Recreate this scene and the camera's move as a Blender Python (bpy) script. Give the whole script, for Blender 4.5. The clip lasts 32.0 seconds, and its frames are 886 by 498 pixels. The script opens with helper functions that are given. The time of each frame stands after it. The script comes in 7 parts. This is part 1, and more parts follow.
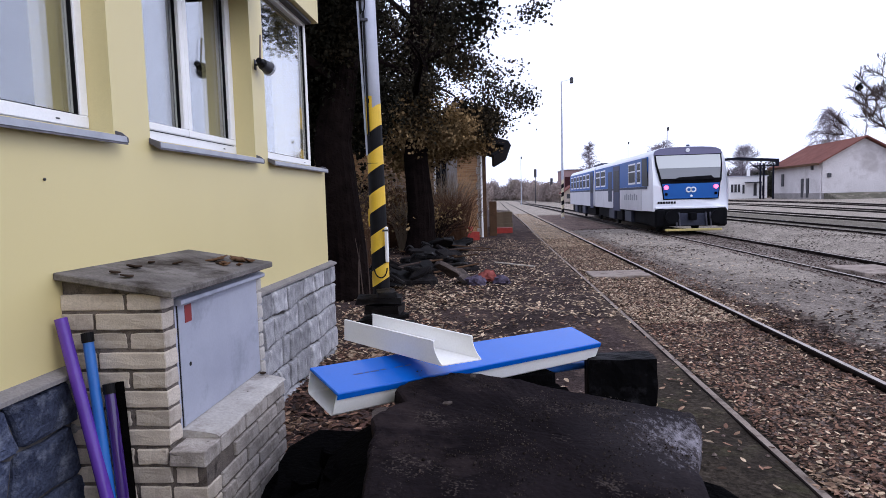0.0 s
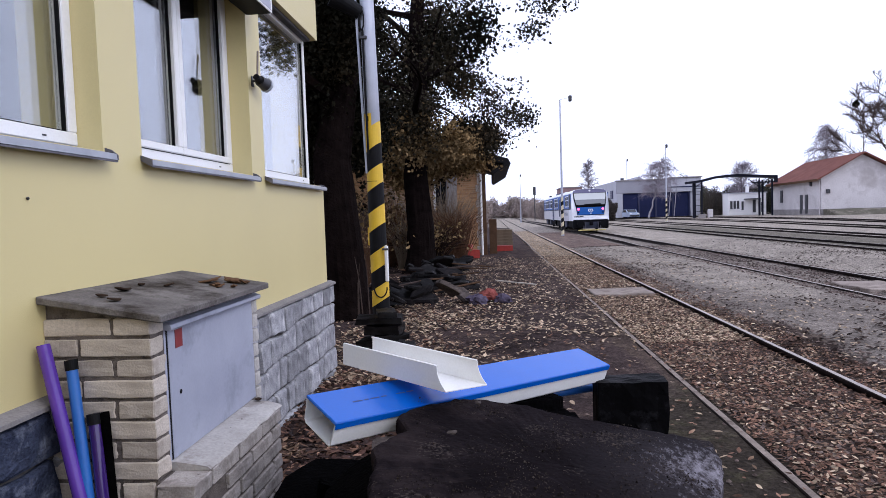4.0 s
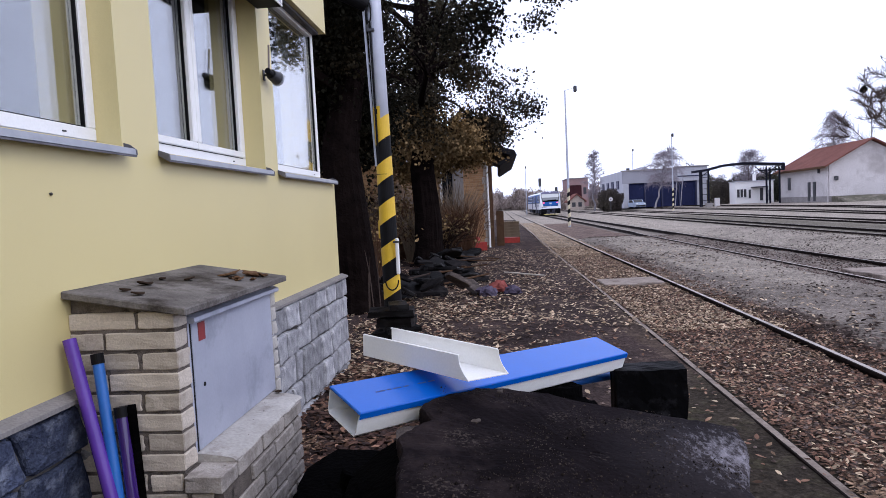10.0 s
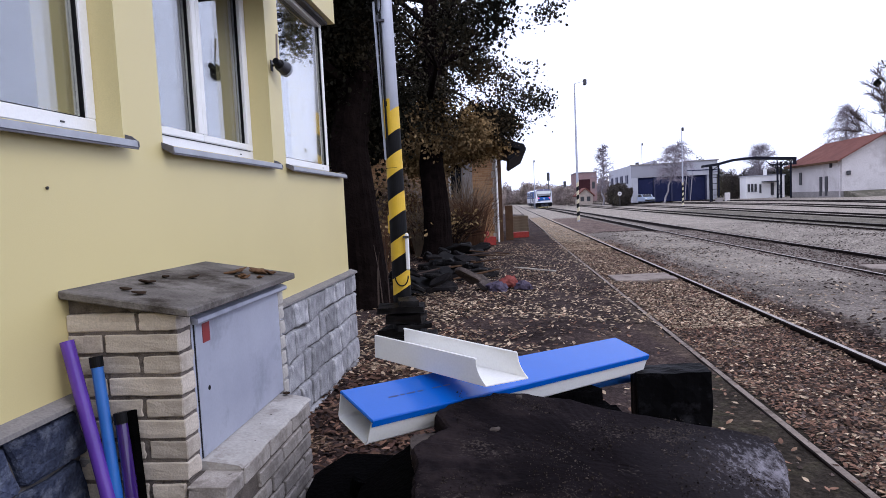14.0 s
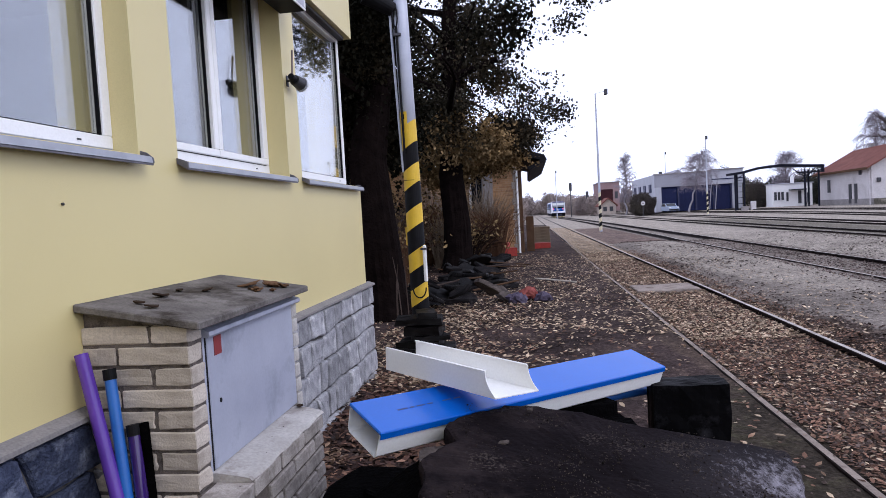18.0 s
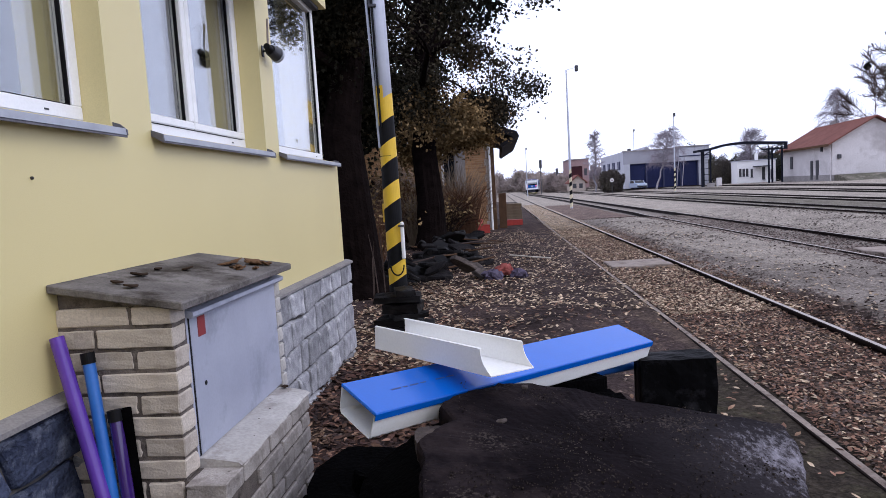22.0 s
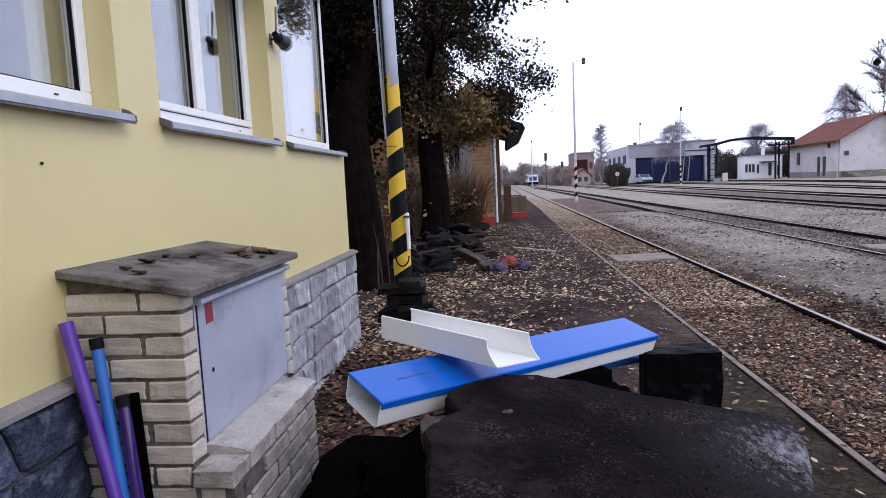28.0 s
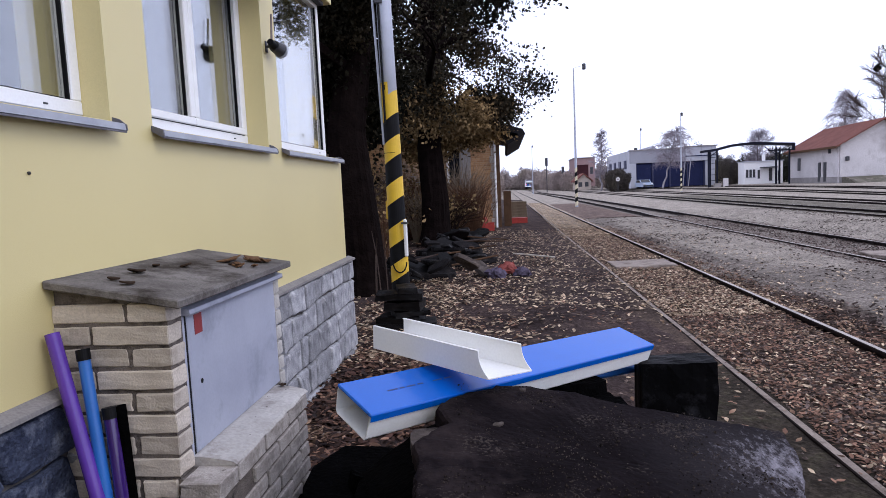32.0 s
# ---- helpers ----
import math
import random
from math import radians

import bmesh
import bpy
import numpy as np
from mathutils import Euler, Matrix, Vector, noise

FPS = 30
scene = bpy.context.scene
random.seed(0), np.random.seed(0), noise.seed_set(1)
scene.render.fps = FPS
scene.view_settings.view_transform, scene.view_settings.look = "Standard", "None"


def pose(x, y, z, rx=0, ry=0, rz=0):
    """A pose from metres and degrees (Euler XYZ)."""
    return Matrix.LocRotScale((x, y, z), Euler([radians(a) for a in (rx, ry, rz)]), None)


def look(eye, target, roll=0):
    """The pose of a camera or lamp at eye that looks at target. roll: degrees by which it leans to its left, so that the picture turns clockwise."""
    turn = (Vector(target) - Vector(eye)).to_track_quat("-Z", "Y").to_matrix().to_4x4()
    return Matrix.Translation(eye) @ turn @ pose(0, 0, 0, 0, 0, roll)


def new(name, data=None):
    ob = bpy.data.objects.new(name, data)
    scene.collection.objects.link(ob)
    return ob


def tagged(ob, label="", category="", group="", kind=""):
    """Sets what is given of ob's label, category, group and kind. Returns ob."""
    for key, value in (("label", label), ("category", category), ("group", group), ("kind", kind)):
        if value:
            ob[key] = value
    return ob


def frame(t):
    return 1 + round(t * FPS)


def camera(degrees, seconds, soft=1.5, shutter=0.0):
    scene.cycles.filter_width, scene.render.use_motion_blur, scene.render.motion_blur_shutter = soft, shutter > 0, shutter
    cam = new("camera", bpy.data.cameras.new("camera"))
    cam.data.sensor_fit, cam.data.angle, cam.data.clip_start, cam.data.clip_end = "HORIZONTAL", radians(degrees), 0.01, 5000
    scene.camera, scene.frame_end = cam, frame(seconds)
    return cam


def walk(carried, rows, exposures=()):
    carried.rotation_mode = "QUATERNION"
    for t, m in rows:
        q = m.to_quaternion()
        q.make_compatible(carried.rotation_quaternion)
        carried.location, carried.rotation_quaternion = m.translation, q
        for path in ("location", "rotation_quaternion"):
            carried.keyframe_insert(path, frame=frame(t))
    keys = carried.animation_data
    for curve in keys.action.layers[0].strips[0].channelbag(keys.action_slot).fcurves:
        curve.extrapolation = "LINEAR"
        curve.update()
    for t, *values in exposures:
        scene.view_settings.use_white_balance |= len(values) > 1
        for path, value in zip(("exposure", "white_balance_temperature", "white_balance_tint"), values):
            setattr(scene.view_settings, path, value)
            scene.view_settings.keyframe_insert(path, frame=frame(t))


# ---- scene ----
cam = camera(70.1, 32.0, soft=0.8)
PATH = [
    (0, (0.085, 0.295, 1.77), (-0.077, 2.281, 1.608), -1.6),
    (0.5, (0.079, 0.332, 1.769), (-0.075, 2.321, 1.624), -2.1),
    (1, (0.038, 0.355, 1.776), (-0.107, 2.346, 1.662), -1.2),
    (1.5, (0.008, 0.37, 1.769), (-0.12, 2.363, 1.666), -1.3),
    (2, (0.039, 0.385, 1.773), (-0.07, 2.379, 1.66), -1.5),
    (2.5, (0.059, 0.412, 1.77), (-0.046, 2.407, 1.673), -1.1),
    (3, (0.063, 0.42, 1.765), (-0.079, 2.414, 1.679), -1.5),
    (3.5, (0.062, 0.425, 1.767), (-0.08, 2.418, 1.672), -1.7),
    (5.5, (0.043, 0.409, 1.771), (-0.195, 2.39, 1.645), -2.5),
    (6, (0.031, 0.408, 1.765), (-0.2, 2.39, 1.629), -2.6),
    (6.5, (0.02, 0.411, 1.771), (-0.189, 2.395, 1.626), -2.1),
    (7, (0.027, 0.406, 1.769), (-0.16, 2.393, 1.642), -2.3),
    (7.5, (0.036, 0.406, 1.766), (-0.154, 2.393, 1.649), -2.6),
    (8, (0.042, 0.399, 1.768), (-0.154, 2.386, 1.645), -2.4),
    (8.5, (0.028, 0.399, 1.768), (-0.157, 2.387, 1.654), -2.4),
    (9, (0.008, 0.395, 1.77), (-0.195, 2.381, 1.651), -2.3),
    (9.5, (-0.002, 0.404, 1.77), (-0.192, 2.391, 1.65), -2.4),
    (10, (-0.003, 0.416, 1.756), (-0.182, 2.404, 1.63), -2.8),
    (10.5, (0.02, 0.489, 1.746), (-0.331, 2.449, 1.554), -3.5),
    (11, (0.072, 0.535, 1.755), (-0.293, 2.492, 1.564), -3.0),
    (11.5, (0.055, 0.551, 1.761), (-0.279, 2.517, 1.598), -3.7),
    (12, (0.005, 0.543, 1.767), (-0.31, 2.513, 1.63), -4.2),
    (12.5, (-0.025, 0.543, 1.767), (-0.303, 2.519, 1.637), -4.0),
    (13, (-0.036, 0.553, 1.765), (-0.279, 2.534, 1.646), -3.6),
    (13.5, (-0.047, 0.561, 1.764), (-0.263, 2.544, 1.618), -3.0),
    (15.5, (-0.059, 0.556, 1.766), (-0.239, 2.544, 1.639), -2.3),
    (16, (-0.05, 0.558, 1.764), (-0.18, 2.548, 1.625), -2.3),
    (16.5, (-0.047, 0.553, 1.761), (-0.172, 2.544, 1.621), -2.9),
    (17, (-0.04, 0.547, 1.763), (-0.234, 2.535, 1.649), -3.3),
    (17.5, (-0.023, 0.552, 1.763), (-0.262, 2.535, 1.655), -3.3),
    (18, (0.004, 0.566, 1.764), (-0.268, 2.544, 1.66), -3.2),
    (18.5, (0.037, 0.569, 1.759), (-0.309, 2.537, 1.66), -3.8),
    (19, (0.028, 0.569, 1.755), (-0.241, 2.546, 1.614), -3.7),
    (19.5, (-0.033, 0.589, 1.76), (-0.228, 2.574, 1.615), -3.8),
    (20, (-0.094, 0.618, 1.76), (-0.3, 2.602, 1.613), -3.7),
    (20.5, (-0.117, 0.631, 1.753), (-0.292, 2.618, 1.609), -4.0),
    (21, (-0.117, 0.628, 1.75), (-0.309, 2.611, 1.578), -3.4),
    (21.5, (-0.096, 0.63, 1.76), (-0.287, 2.613, 1.584), -3.2),
    (22, (-0.099, 0.635, 1.755), (-0.282, 2.618, 1.575), -3.4),
    (22.5, (-0.106, 0.639, 1.756), (-0.314, 2.621, 1.586), -3.3),
    (23, (-0.108, 0.647, 1.757), (-0.323, 2.627, 1.572), -3.3),
    (23.5, (-0.106, 0.639, 1.757), (-0.269, 2.625, 1.583), -2.7),
    (24, (-0.113, 0.648, 1.753), (-0.273, 2.634, 1.571), -2.6),
    (24.5, (-0.109, 0.65, 1.758), (-0.287, 2.634, 1.582), -2.7),
    (25, (-0.1, 0.649, 1.759), (-0.302, 2.632, 1.601), -2.7),
    (25.5, (-0.082, 0.649, 1.759), (-0.315, 2.628, 1.594), -3.1),
    (27.5, (-0.112, 0.635, 1.753), (-0.339, 2.613, 1.56), -2.8),
    (28, (-0.116, 0.635, 1.75), (-0.312, 2.615, 1.545), -2.7),
    (28.5, (-0.13, 0.628, 1.748), (-0.326, 2.607, 1.535), -2.4),
    (29, (-0.139, 0.636, 1.753), (-0.338, 2.615, 1.543), -2.2),
    (29.5, (-0.141, 0.641, 1.755), (-0.349, 2.621, 1.565), -2.2),
    (30, (-0.135, 0.647, 1.756), (-0.34, 2.629, 1.58), -2.0),
    (30.5, (-0.127, 0.649, 1.753), (-0.321, 2.633, 1.598), -2.5),
    (31, (-0.097, 0.657, 1.764), (-0.287, 2.64, 1.596), -2.3),
    (31.5, (-0.08, 0.662, 1.765), (-0.266, 2.646, 1.591), -3.0),
    (32, (-0.078, 0.66, 1.769), (-0.276, 2.641, 1.579), -2.6),
]
walk(cam, [(t, look(eye, target, roll)) for t, eye, target, roll in PATH], [(0.0, 0.15, 6270, 12), (32.0, 0.15, 6270, 12)])

# ---- light: overcast sky, weak wide sun ----
world = bpy.data.worlds.new("overcast_sky")
scene.world = world
world.use_nodes = True
wn = world.node_tree.nodes
wl = world.node_tree.links
sky = wn.new("ShaderNodeTexSky")
sky.sky_type = "NISHITA"
sky.sun_disc = False
sky.sun_elevation = radians(32)
sky.sun_rotation = radians(119)
veil = wn.new("ShaderNodeMix")
veil.data_type = "RGBA"
veil.inputs["Factor"].default_value = 0.86
veil.inputs["B"].default_value = (15.2, 16.0, 20.3, 1)
wl.new(sky.outputs["Color"], veil.inputs["A"])
wl.new(veil.outputs["Result"], wn["Background"].inputs["Color"])
wn["Background"].inputs["Strength"].default_value = 0.078
sun = new("sun", bpy.data.lights.new("sun", "SUN"))
sun.data.energy = 0.7
sun.data.angle = radians(25)
sun.data.color = (1.0, 0.96, 0.9)
sun.matrix_world = look((18, -4, 18), (0, 6, 0))

# ---- materials ----
def mat(name, a, b=None, rough=0.8, scale=6.0, fine=60.0, bump=0.15, metal=0.0, c=None, spread=0.5, island=0.0, detail=6.0, grain=0.5, spec=None, relief=0.0):
    """Two-scale procedural surface: blotches between colours a and b, fine grain, relief, optional third colour c as stains."""
    m = bpy.data.materials.new(name)
    m.use_nodes = True
    n, l = m.node_tree.nodes, m.node_tree.links
    p = n["Principled BSDF"]
    p.inputs["Roughness"].default_value = rough
    p.inputs["Metallic"].default_value = metal
    p.inputs["Specular IOR Level"].default_value = (0.05 if rough > 0.72 else 0.2) if spec is None else spec
    b = b or tuple(v * 0.75 for v in a)
    co = n.new("ShaderNodeTexCoord")
    n1 = n.new("ShaderNodeTexNoise")
    n1.inputs["Scale"].default_value = scale
    n1.inputs["Detail"].default_value = detail
    n2 = n.new("ShaderNodeTexNoise")
    n2.inputs["Scale"].default_value = fine
    n2.inputs["Detail"].default_value = 4.0
    l.new(co.outputs["Object"], n1.inputs["Vector"])
    l.new(co.outputs["Object"], n2.inputs["Vector"])
    r1 = n.new("ShaderNodeValToRGB")
    r1.color_ramp.elements[0].position = 0.5 - spread / 2
    r1.color_ramp.elements[1].position = 0.5 + spread / 2
    r1.color_ramp.elements[0].color = (*a, 1)
    r1.color_ramp.elements[1].color = (*b, 1)
    l.new(n1.outputs["Fac"], r1.inputs["Fac"])
    mx = n.new("ShaderNodeMix")
    mx.data_type, mx.blend_type = "RGBA", "MULTIPLY"
    mx.inputs["Factor"].default_value = grain
    r2 = n.new("ShaderNodeValToRGB")
    r2.color_ramp.elements[0].position, r2.color_ramp.elements[1].position = 0.3, 0.62
    r2.color_ramp.elements[0].color = (0.55, 0.55, 0.55, 1)
    l.new(n2.outputs["Fac"], r2.inputs["Fac"])
    l.new(r1.outputs["Color"], mx.inputs["A"])
    l.new(r2.outputs["Color"], mx.inputs["B"])
    out = mx.outputs["Result"]
    if c:
        n3 = n.new("ShaderNodeTexNoise")
        n3.inputs["Scale"].default_value = scale * 0.6
        n3.inputs["Detail"].default_value = 8.0
        n3.inputs["Roughness"].default_value = 0.7
        sh = n.new("ShaderNodeMapping")
        sh.inputs["Location"].default_value = (13.1, 7.7, 3.3)
        l.new(co.outputs["Object"], sh.inputs["Vector"])
        l.new(sh.outputs["Vector"], n3.inputs["Vector"])
        r3 = n.new("ShaderNodeValToRGB")
        r3.color_ramp.elements[0].position, r3.color_ramp.elements[1].position = 0.52, 0.66
        m3 = n.new("ShaderNodeMix")
        m3.data_type = "RGBA"
        m3.inputs["B"].default_value = (*c, 1)
        l.new(n3.outputs["Fac"], r3.inputs["Fac"])
        l.new(r3.outputs["Color"], m3.inputs["Factor"])
        l.new(out, m3.inputs["A"])
        out = m3.outputs["Result"]
    if island:
        source = n.new("ShaderNodeNewGeometry") if island > 0 else n.new("ShaderNodeObjectInfo")
        value = source.outputs["Random Per Island"] if island > 0 else source.outputs["Random"]
        hs = n.new("ShaderNodeHueSaturation")
        mr = n.new("ShaderNodeMapRange")
        mr.inputs["To Min"].default_value, mr.inputs["To Max"].default_value = 1 - abs(island), 1 + abs(island)
        l.new(value, mr.inputs["Value"])
        l.new(mr.outputs["Result"], hs.inputs["Value"])
        l.new(out, hs.inputs["Color"])
        out = hs.outputs["Color"]
    l.new(out, p.inputs["Base Color"])
    if bump:
        bp = n.new("ShaderNodeBump")
        bp.inputs["Strength"].default_value = min(1.0, bump * 2)
        bp.inputs["Distance"].default_value = relief or 0.3 / fine
        l.new(n2.outputs["Fac"], bp.inputs["Height"])
        l.new(bp.outputs["Normal"], p.inputs["Normal"])
    return m


def plain(name, colour, rough=0.5, metal=0.0, glow=0.0):
    m = bpy.data.materials.new(name)
    m.use_nodes = True
    p = m.node_tree.nodes["Principled BSDF"]
    p.inputs["Base Color"].default_value = (*colour, 1)
    p.inputs["Roughness"].default_value = rough
    p.inputs["Metallic"].default_value = metal
    if glow:
        p.inputs["Emission Color"].default_value = (*colour, 1)
        p.inputs["Emission Strength"].default_value = glow
    return m


def pitted(m, scale, size, colour):
    """Adds scattered small dark pits to a material."""
    n, l = m.node_tree.nodes, m.node_tree.links
    p = n["Principled BSDF"]
    base = p.inputs["Base Color"].links[0].from_socket
    co = n.new("ShaderNodeTexCoord")
    cell = n.new("ShaderNodeTexVoronoi")
    cell.inputs["Scale"].default_value = scale
    l.new(co.outputs["Object"], cell.inputs["Vector"])
    sep = n.new("ShaderNodeSeparateColor")
    l.new(cell.outputs["Color"], sep.inputs["Color"])
    grow = n.new("ShaderNodeMapRange")
    grow.inputs["From Min"].default_value, grow.inputs["From Max"].default_value = 0.84, 1.0
    grow.inputs["To Max"].default_value = size
    l.new(sep.outputs["Red"], grow.inputs["Value"])
    inside = n.new("ShaderNodeMath")
    inside.operation = "LESS_THAN"
    l.new(cell.outputs["Distance"], inside.inputs[0])
    l.new(grow.outputs["Result"], inside.inputs[1])
    mx = n.new("ShaderNodeMix")
    mx.data_type = "RGBA"
    mx.inputs["B"].default_value = (*colour, 1)
    l.new(inside.outputs["Value"], mx.inputs["Factor"])
    l.new(base, mx.inputs["A"])
    l.new(mx.outputs["Result"], p.inputs["Base Color"])


def glass_mat(name, tint=(0.9, 0.93, 0.95), ior=1.9):
    m = bpy.data.materials.new(name)
    m.use_nodes = True
    p = m.node_tree.nodes["Principled BSDF"]
    p.inputs["Base Color"].default_value = (*tint, 1)
    p.inputs["Roughness"].default_value = 0.02
    p.inputs["Transmission Weight"].default_value = 1.0
    p.inputs["IOR"].default_value = ior
    return m


YELLOW = mat("yellow_render", (0.74, 0.635, 0.31), (0.675, 0.575, 0.28), 0.42, 0.7, 220, 0.2, grain=0.2, spec=0.6)
WHITE_PVC = mat("white_pvc", (0.90, 0.90, 0.88), (0.86, 0.86, 0.85), 0.35, 3, 90, 0.02, grain=0.12, spec=0.5)
ZINC = mat("zinc_sheet", (0.42, 0.43, 0.46), (0.30, 0.31, 0.34), 0.45, 7, 60, 0.05, 0.5, grain=0.12, spec=0.5)
LEAD = mat("dark_lead_sheet", (0.19, 0.185, 0.21), (0.09, 0.087, 0.10), 0.6, 12, 60, 0.1, 0.2, grain=0.2, spec=0.3)
STONE = mat("granite_stone", (0.44, 0.438, 0.455), (0.25, 0.25, 0.27), 0.85, 11, 80, 0.7, 0, (0.54, 0.535, 0.54), 0.4, -0.3, grain=0.6, relief=0.007)
# same granite, darker and bluer: the shade left of the pillar is painted in
STONE_SHADED = mat("shaded_granite", (0.088, 0.105, 0.165), (0.04, 0.049, 0.085), 0.8, 16, 75, 1.0, 0, (0.17, 0.19, 0.25), 0.45, -0.2, grain=0.8, relief=0.012)
ASPHALT_GREY = mat("weathered_asphalt", (0.12, 0.098, 0.088), (0.048, 0.04, 0.037), 0.9, 5, 40, 0.9, 0, (0.16, 0.13, 0.115), 0.5, grain=0.8, spec=0.06, relief=0.012)
MORTAR = mat("mortar", (0.15, 0.14, 0.135), (0.085, 0.08, 0.078), 0.95, 9, 90, 0.6, 0, (0.05, 0.047, 0.046))
SLATE = mat("slate_capping", (0.30, 0.28, 0.27), (0.2, 0.19, 0.19), 0.8, 6, 90, 0.3)
BRICK = mat("sand_lime_brick", (0.63, 0.56, 0.48), (0.52, 0.455, 0.385), 0.9, 7, 130, 0.35, 0, (0.40, 0.345, 0.29), 0.5, -0.15, grain=0.45, relief=0.0025)
# darker and greyer than BRICK; base side bricks and the jutting one use it
BRICK_DULL = mat("dulled_limewashed_brick", (0.47, 0.43, 0.395), (0.36, 0.325, 0.30), 0.9, 9, 120, 0.5, 0, (0.22, 0.195, 0.175), 0.5, -0.2, grain=0.5, relief=0.003)
LIME = mat("limewashed_mortar", (0.56, 0.535, 0.505), (0.40, 0.375, 0.35), 0.9, 6, 60, 0.3, 0, (0.24, 0.21, 0.19), 0.5, grain=0.4, relief=0.002)
for brickwork in (BRICK, BRICK_DULL, LIME):
    pitted(brickwork, 21.0, 0.17, (0.06, 0.048, 0.04))
JOINT = mat("brick_joint", (0.22, 0.188, 0.168), (0.125, 0.108, 0.098), 0.95, 20, 160, 0.6, 0, (0.05, 0.043, 0.04), relief=0.004)
CONCRETE = mat("weathered_concrete", (0.25, 0.23, 0.215), (0.105, 0.094, 0.088), 0.9, 4, 90, 0.8, 0, (0.05, 0.042, 0.036), relief=0.004)
GREY_STEEL = mat("grey_painted_steel", (0.46, 0.485, 0.575), (0.375, 0.395, 0.49), 0.45, 5, 80, 0.06, 0.1, (0.29, 0.31, 0.385), 0.6, grain=0.12, spec=0.5)
DARK_STEEL = mat("dark_steel", (0.10, 0.10, 0.11), (0.06, 0.06, 0.065), 0.5, 8, 80, 0.1, 0.5)
RED_PAINT = mat("red_sticker", (0.28, 0.03, 0.035), (0.22, 0.03, 0.03), 0.5, 20, 90, 0.02, grain=0.12, spec=0.5)
PURPLE = mat("purple_plastic", (0.13, 0.05, 0.38), (0.10, 0.04, 0.31), 0.16, 6, 70, 0.02, grain=0.12, spec=0.5)
PURPLE_DARK = mat("dark_violet_plastic", (0.05, 0.018, 0.16), (0.035, 0.013, 0.12), 0.1, 6, 70, 0.02, grain=0.12, spec=0.8)
BLUE_PIPE = mat("blue_plastic", (0.03, 0.17, 0.55), (0.024, 0.13, 0.46), 0.3, 6, 70, 0.02, grain=0.12, spec=0.5)
BLUE_FILM = mat("blue_film", (0.0015, 0.115, 0.55), (0.001, 0.10, 0.49), 0.25, 3, 70, 0.01, grain=0.12, spec=0.40)
ASPHALT = mat("broken_asphalt", (0.017, 0.0148, 0.0155), (0.009, 0.008, 0.0085), 0.85, 7, 60, 0.9, 0, (0.036, 0.029, 0.027), 0.5, grain=0.8, spec=0.08, relief=0.012)
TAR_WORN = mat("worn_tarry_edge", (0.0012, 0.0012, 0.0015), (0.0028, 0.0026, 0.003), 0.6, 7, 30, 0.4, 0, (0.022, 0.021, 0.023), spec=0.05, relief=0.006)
TAR_WET = mat("wet_tarry_slab", (0.003, 0.0028, 0.003), (0.007, 0.006, 0.0063), 0.5, 6, 30, 0.4, 0, (0.02, 0.017, 0.016), spec=0.16, relief=0.006)
# far blacker than ASPHALT, dark enough to read as deep shade in the heap
TAR = mat("near_black_tar", (0.0010, 0.0010, 0.0012), (0.003, 0.0028, 0.003), 0.8, 9, 40, 0.9, spec=0.01, relief=0.012)
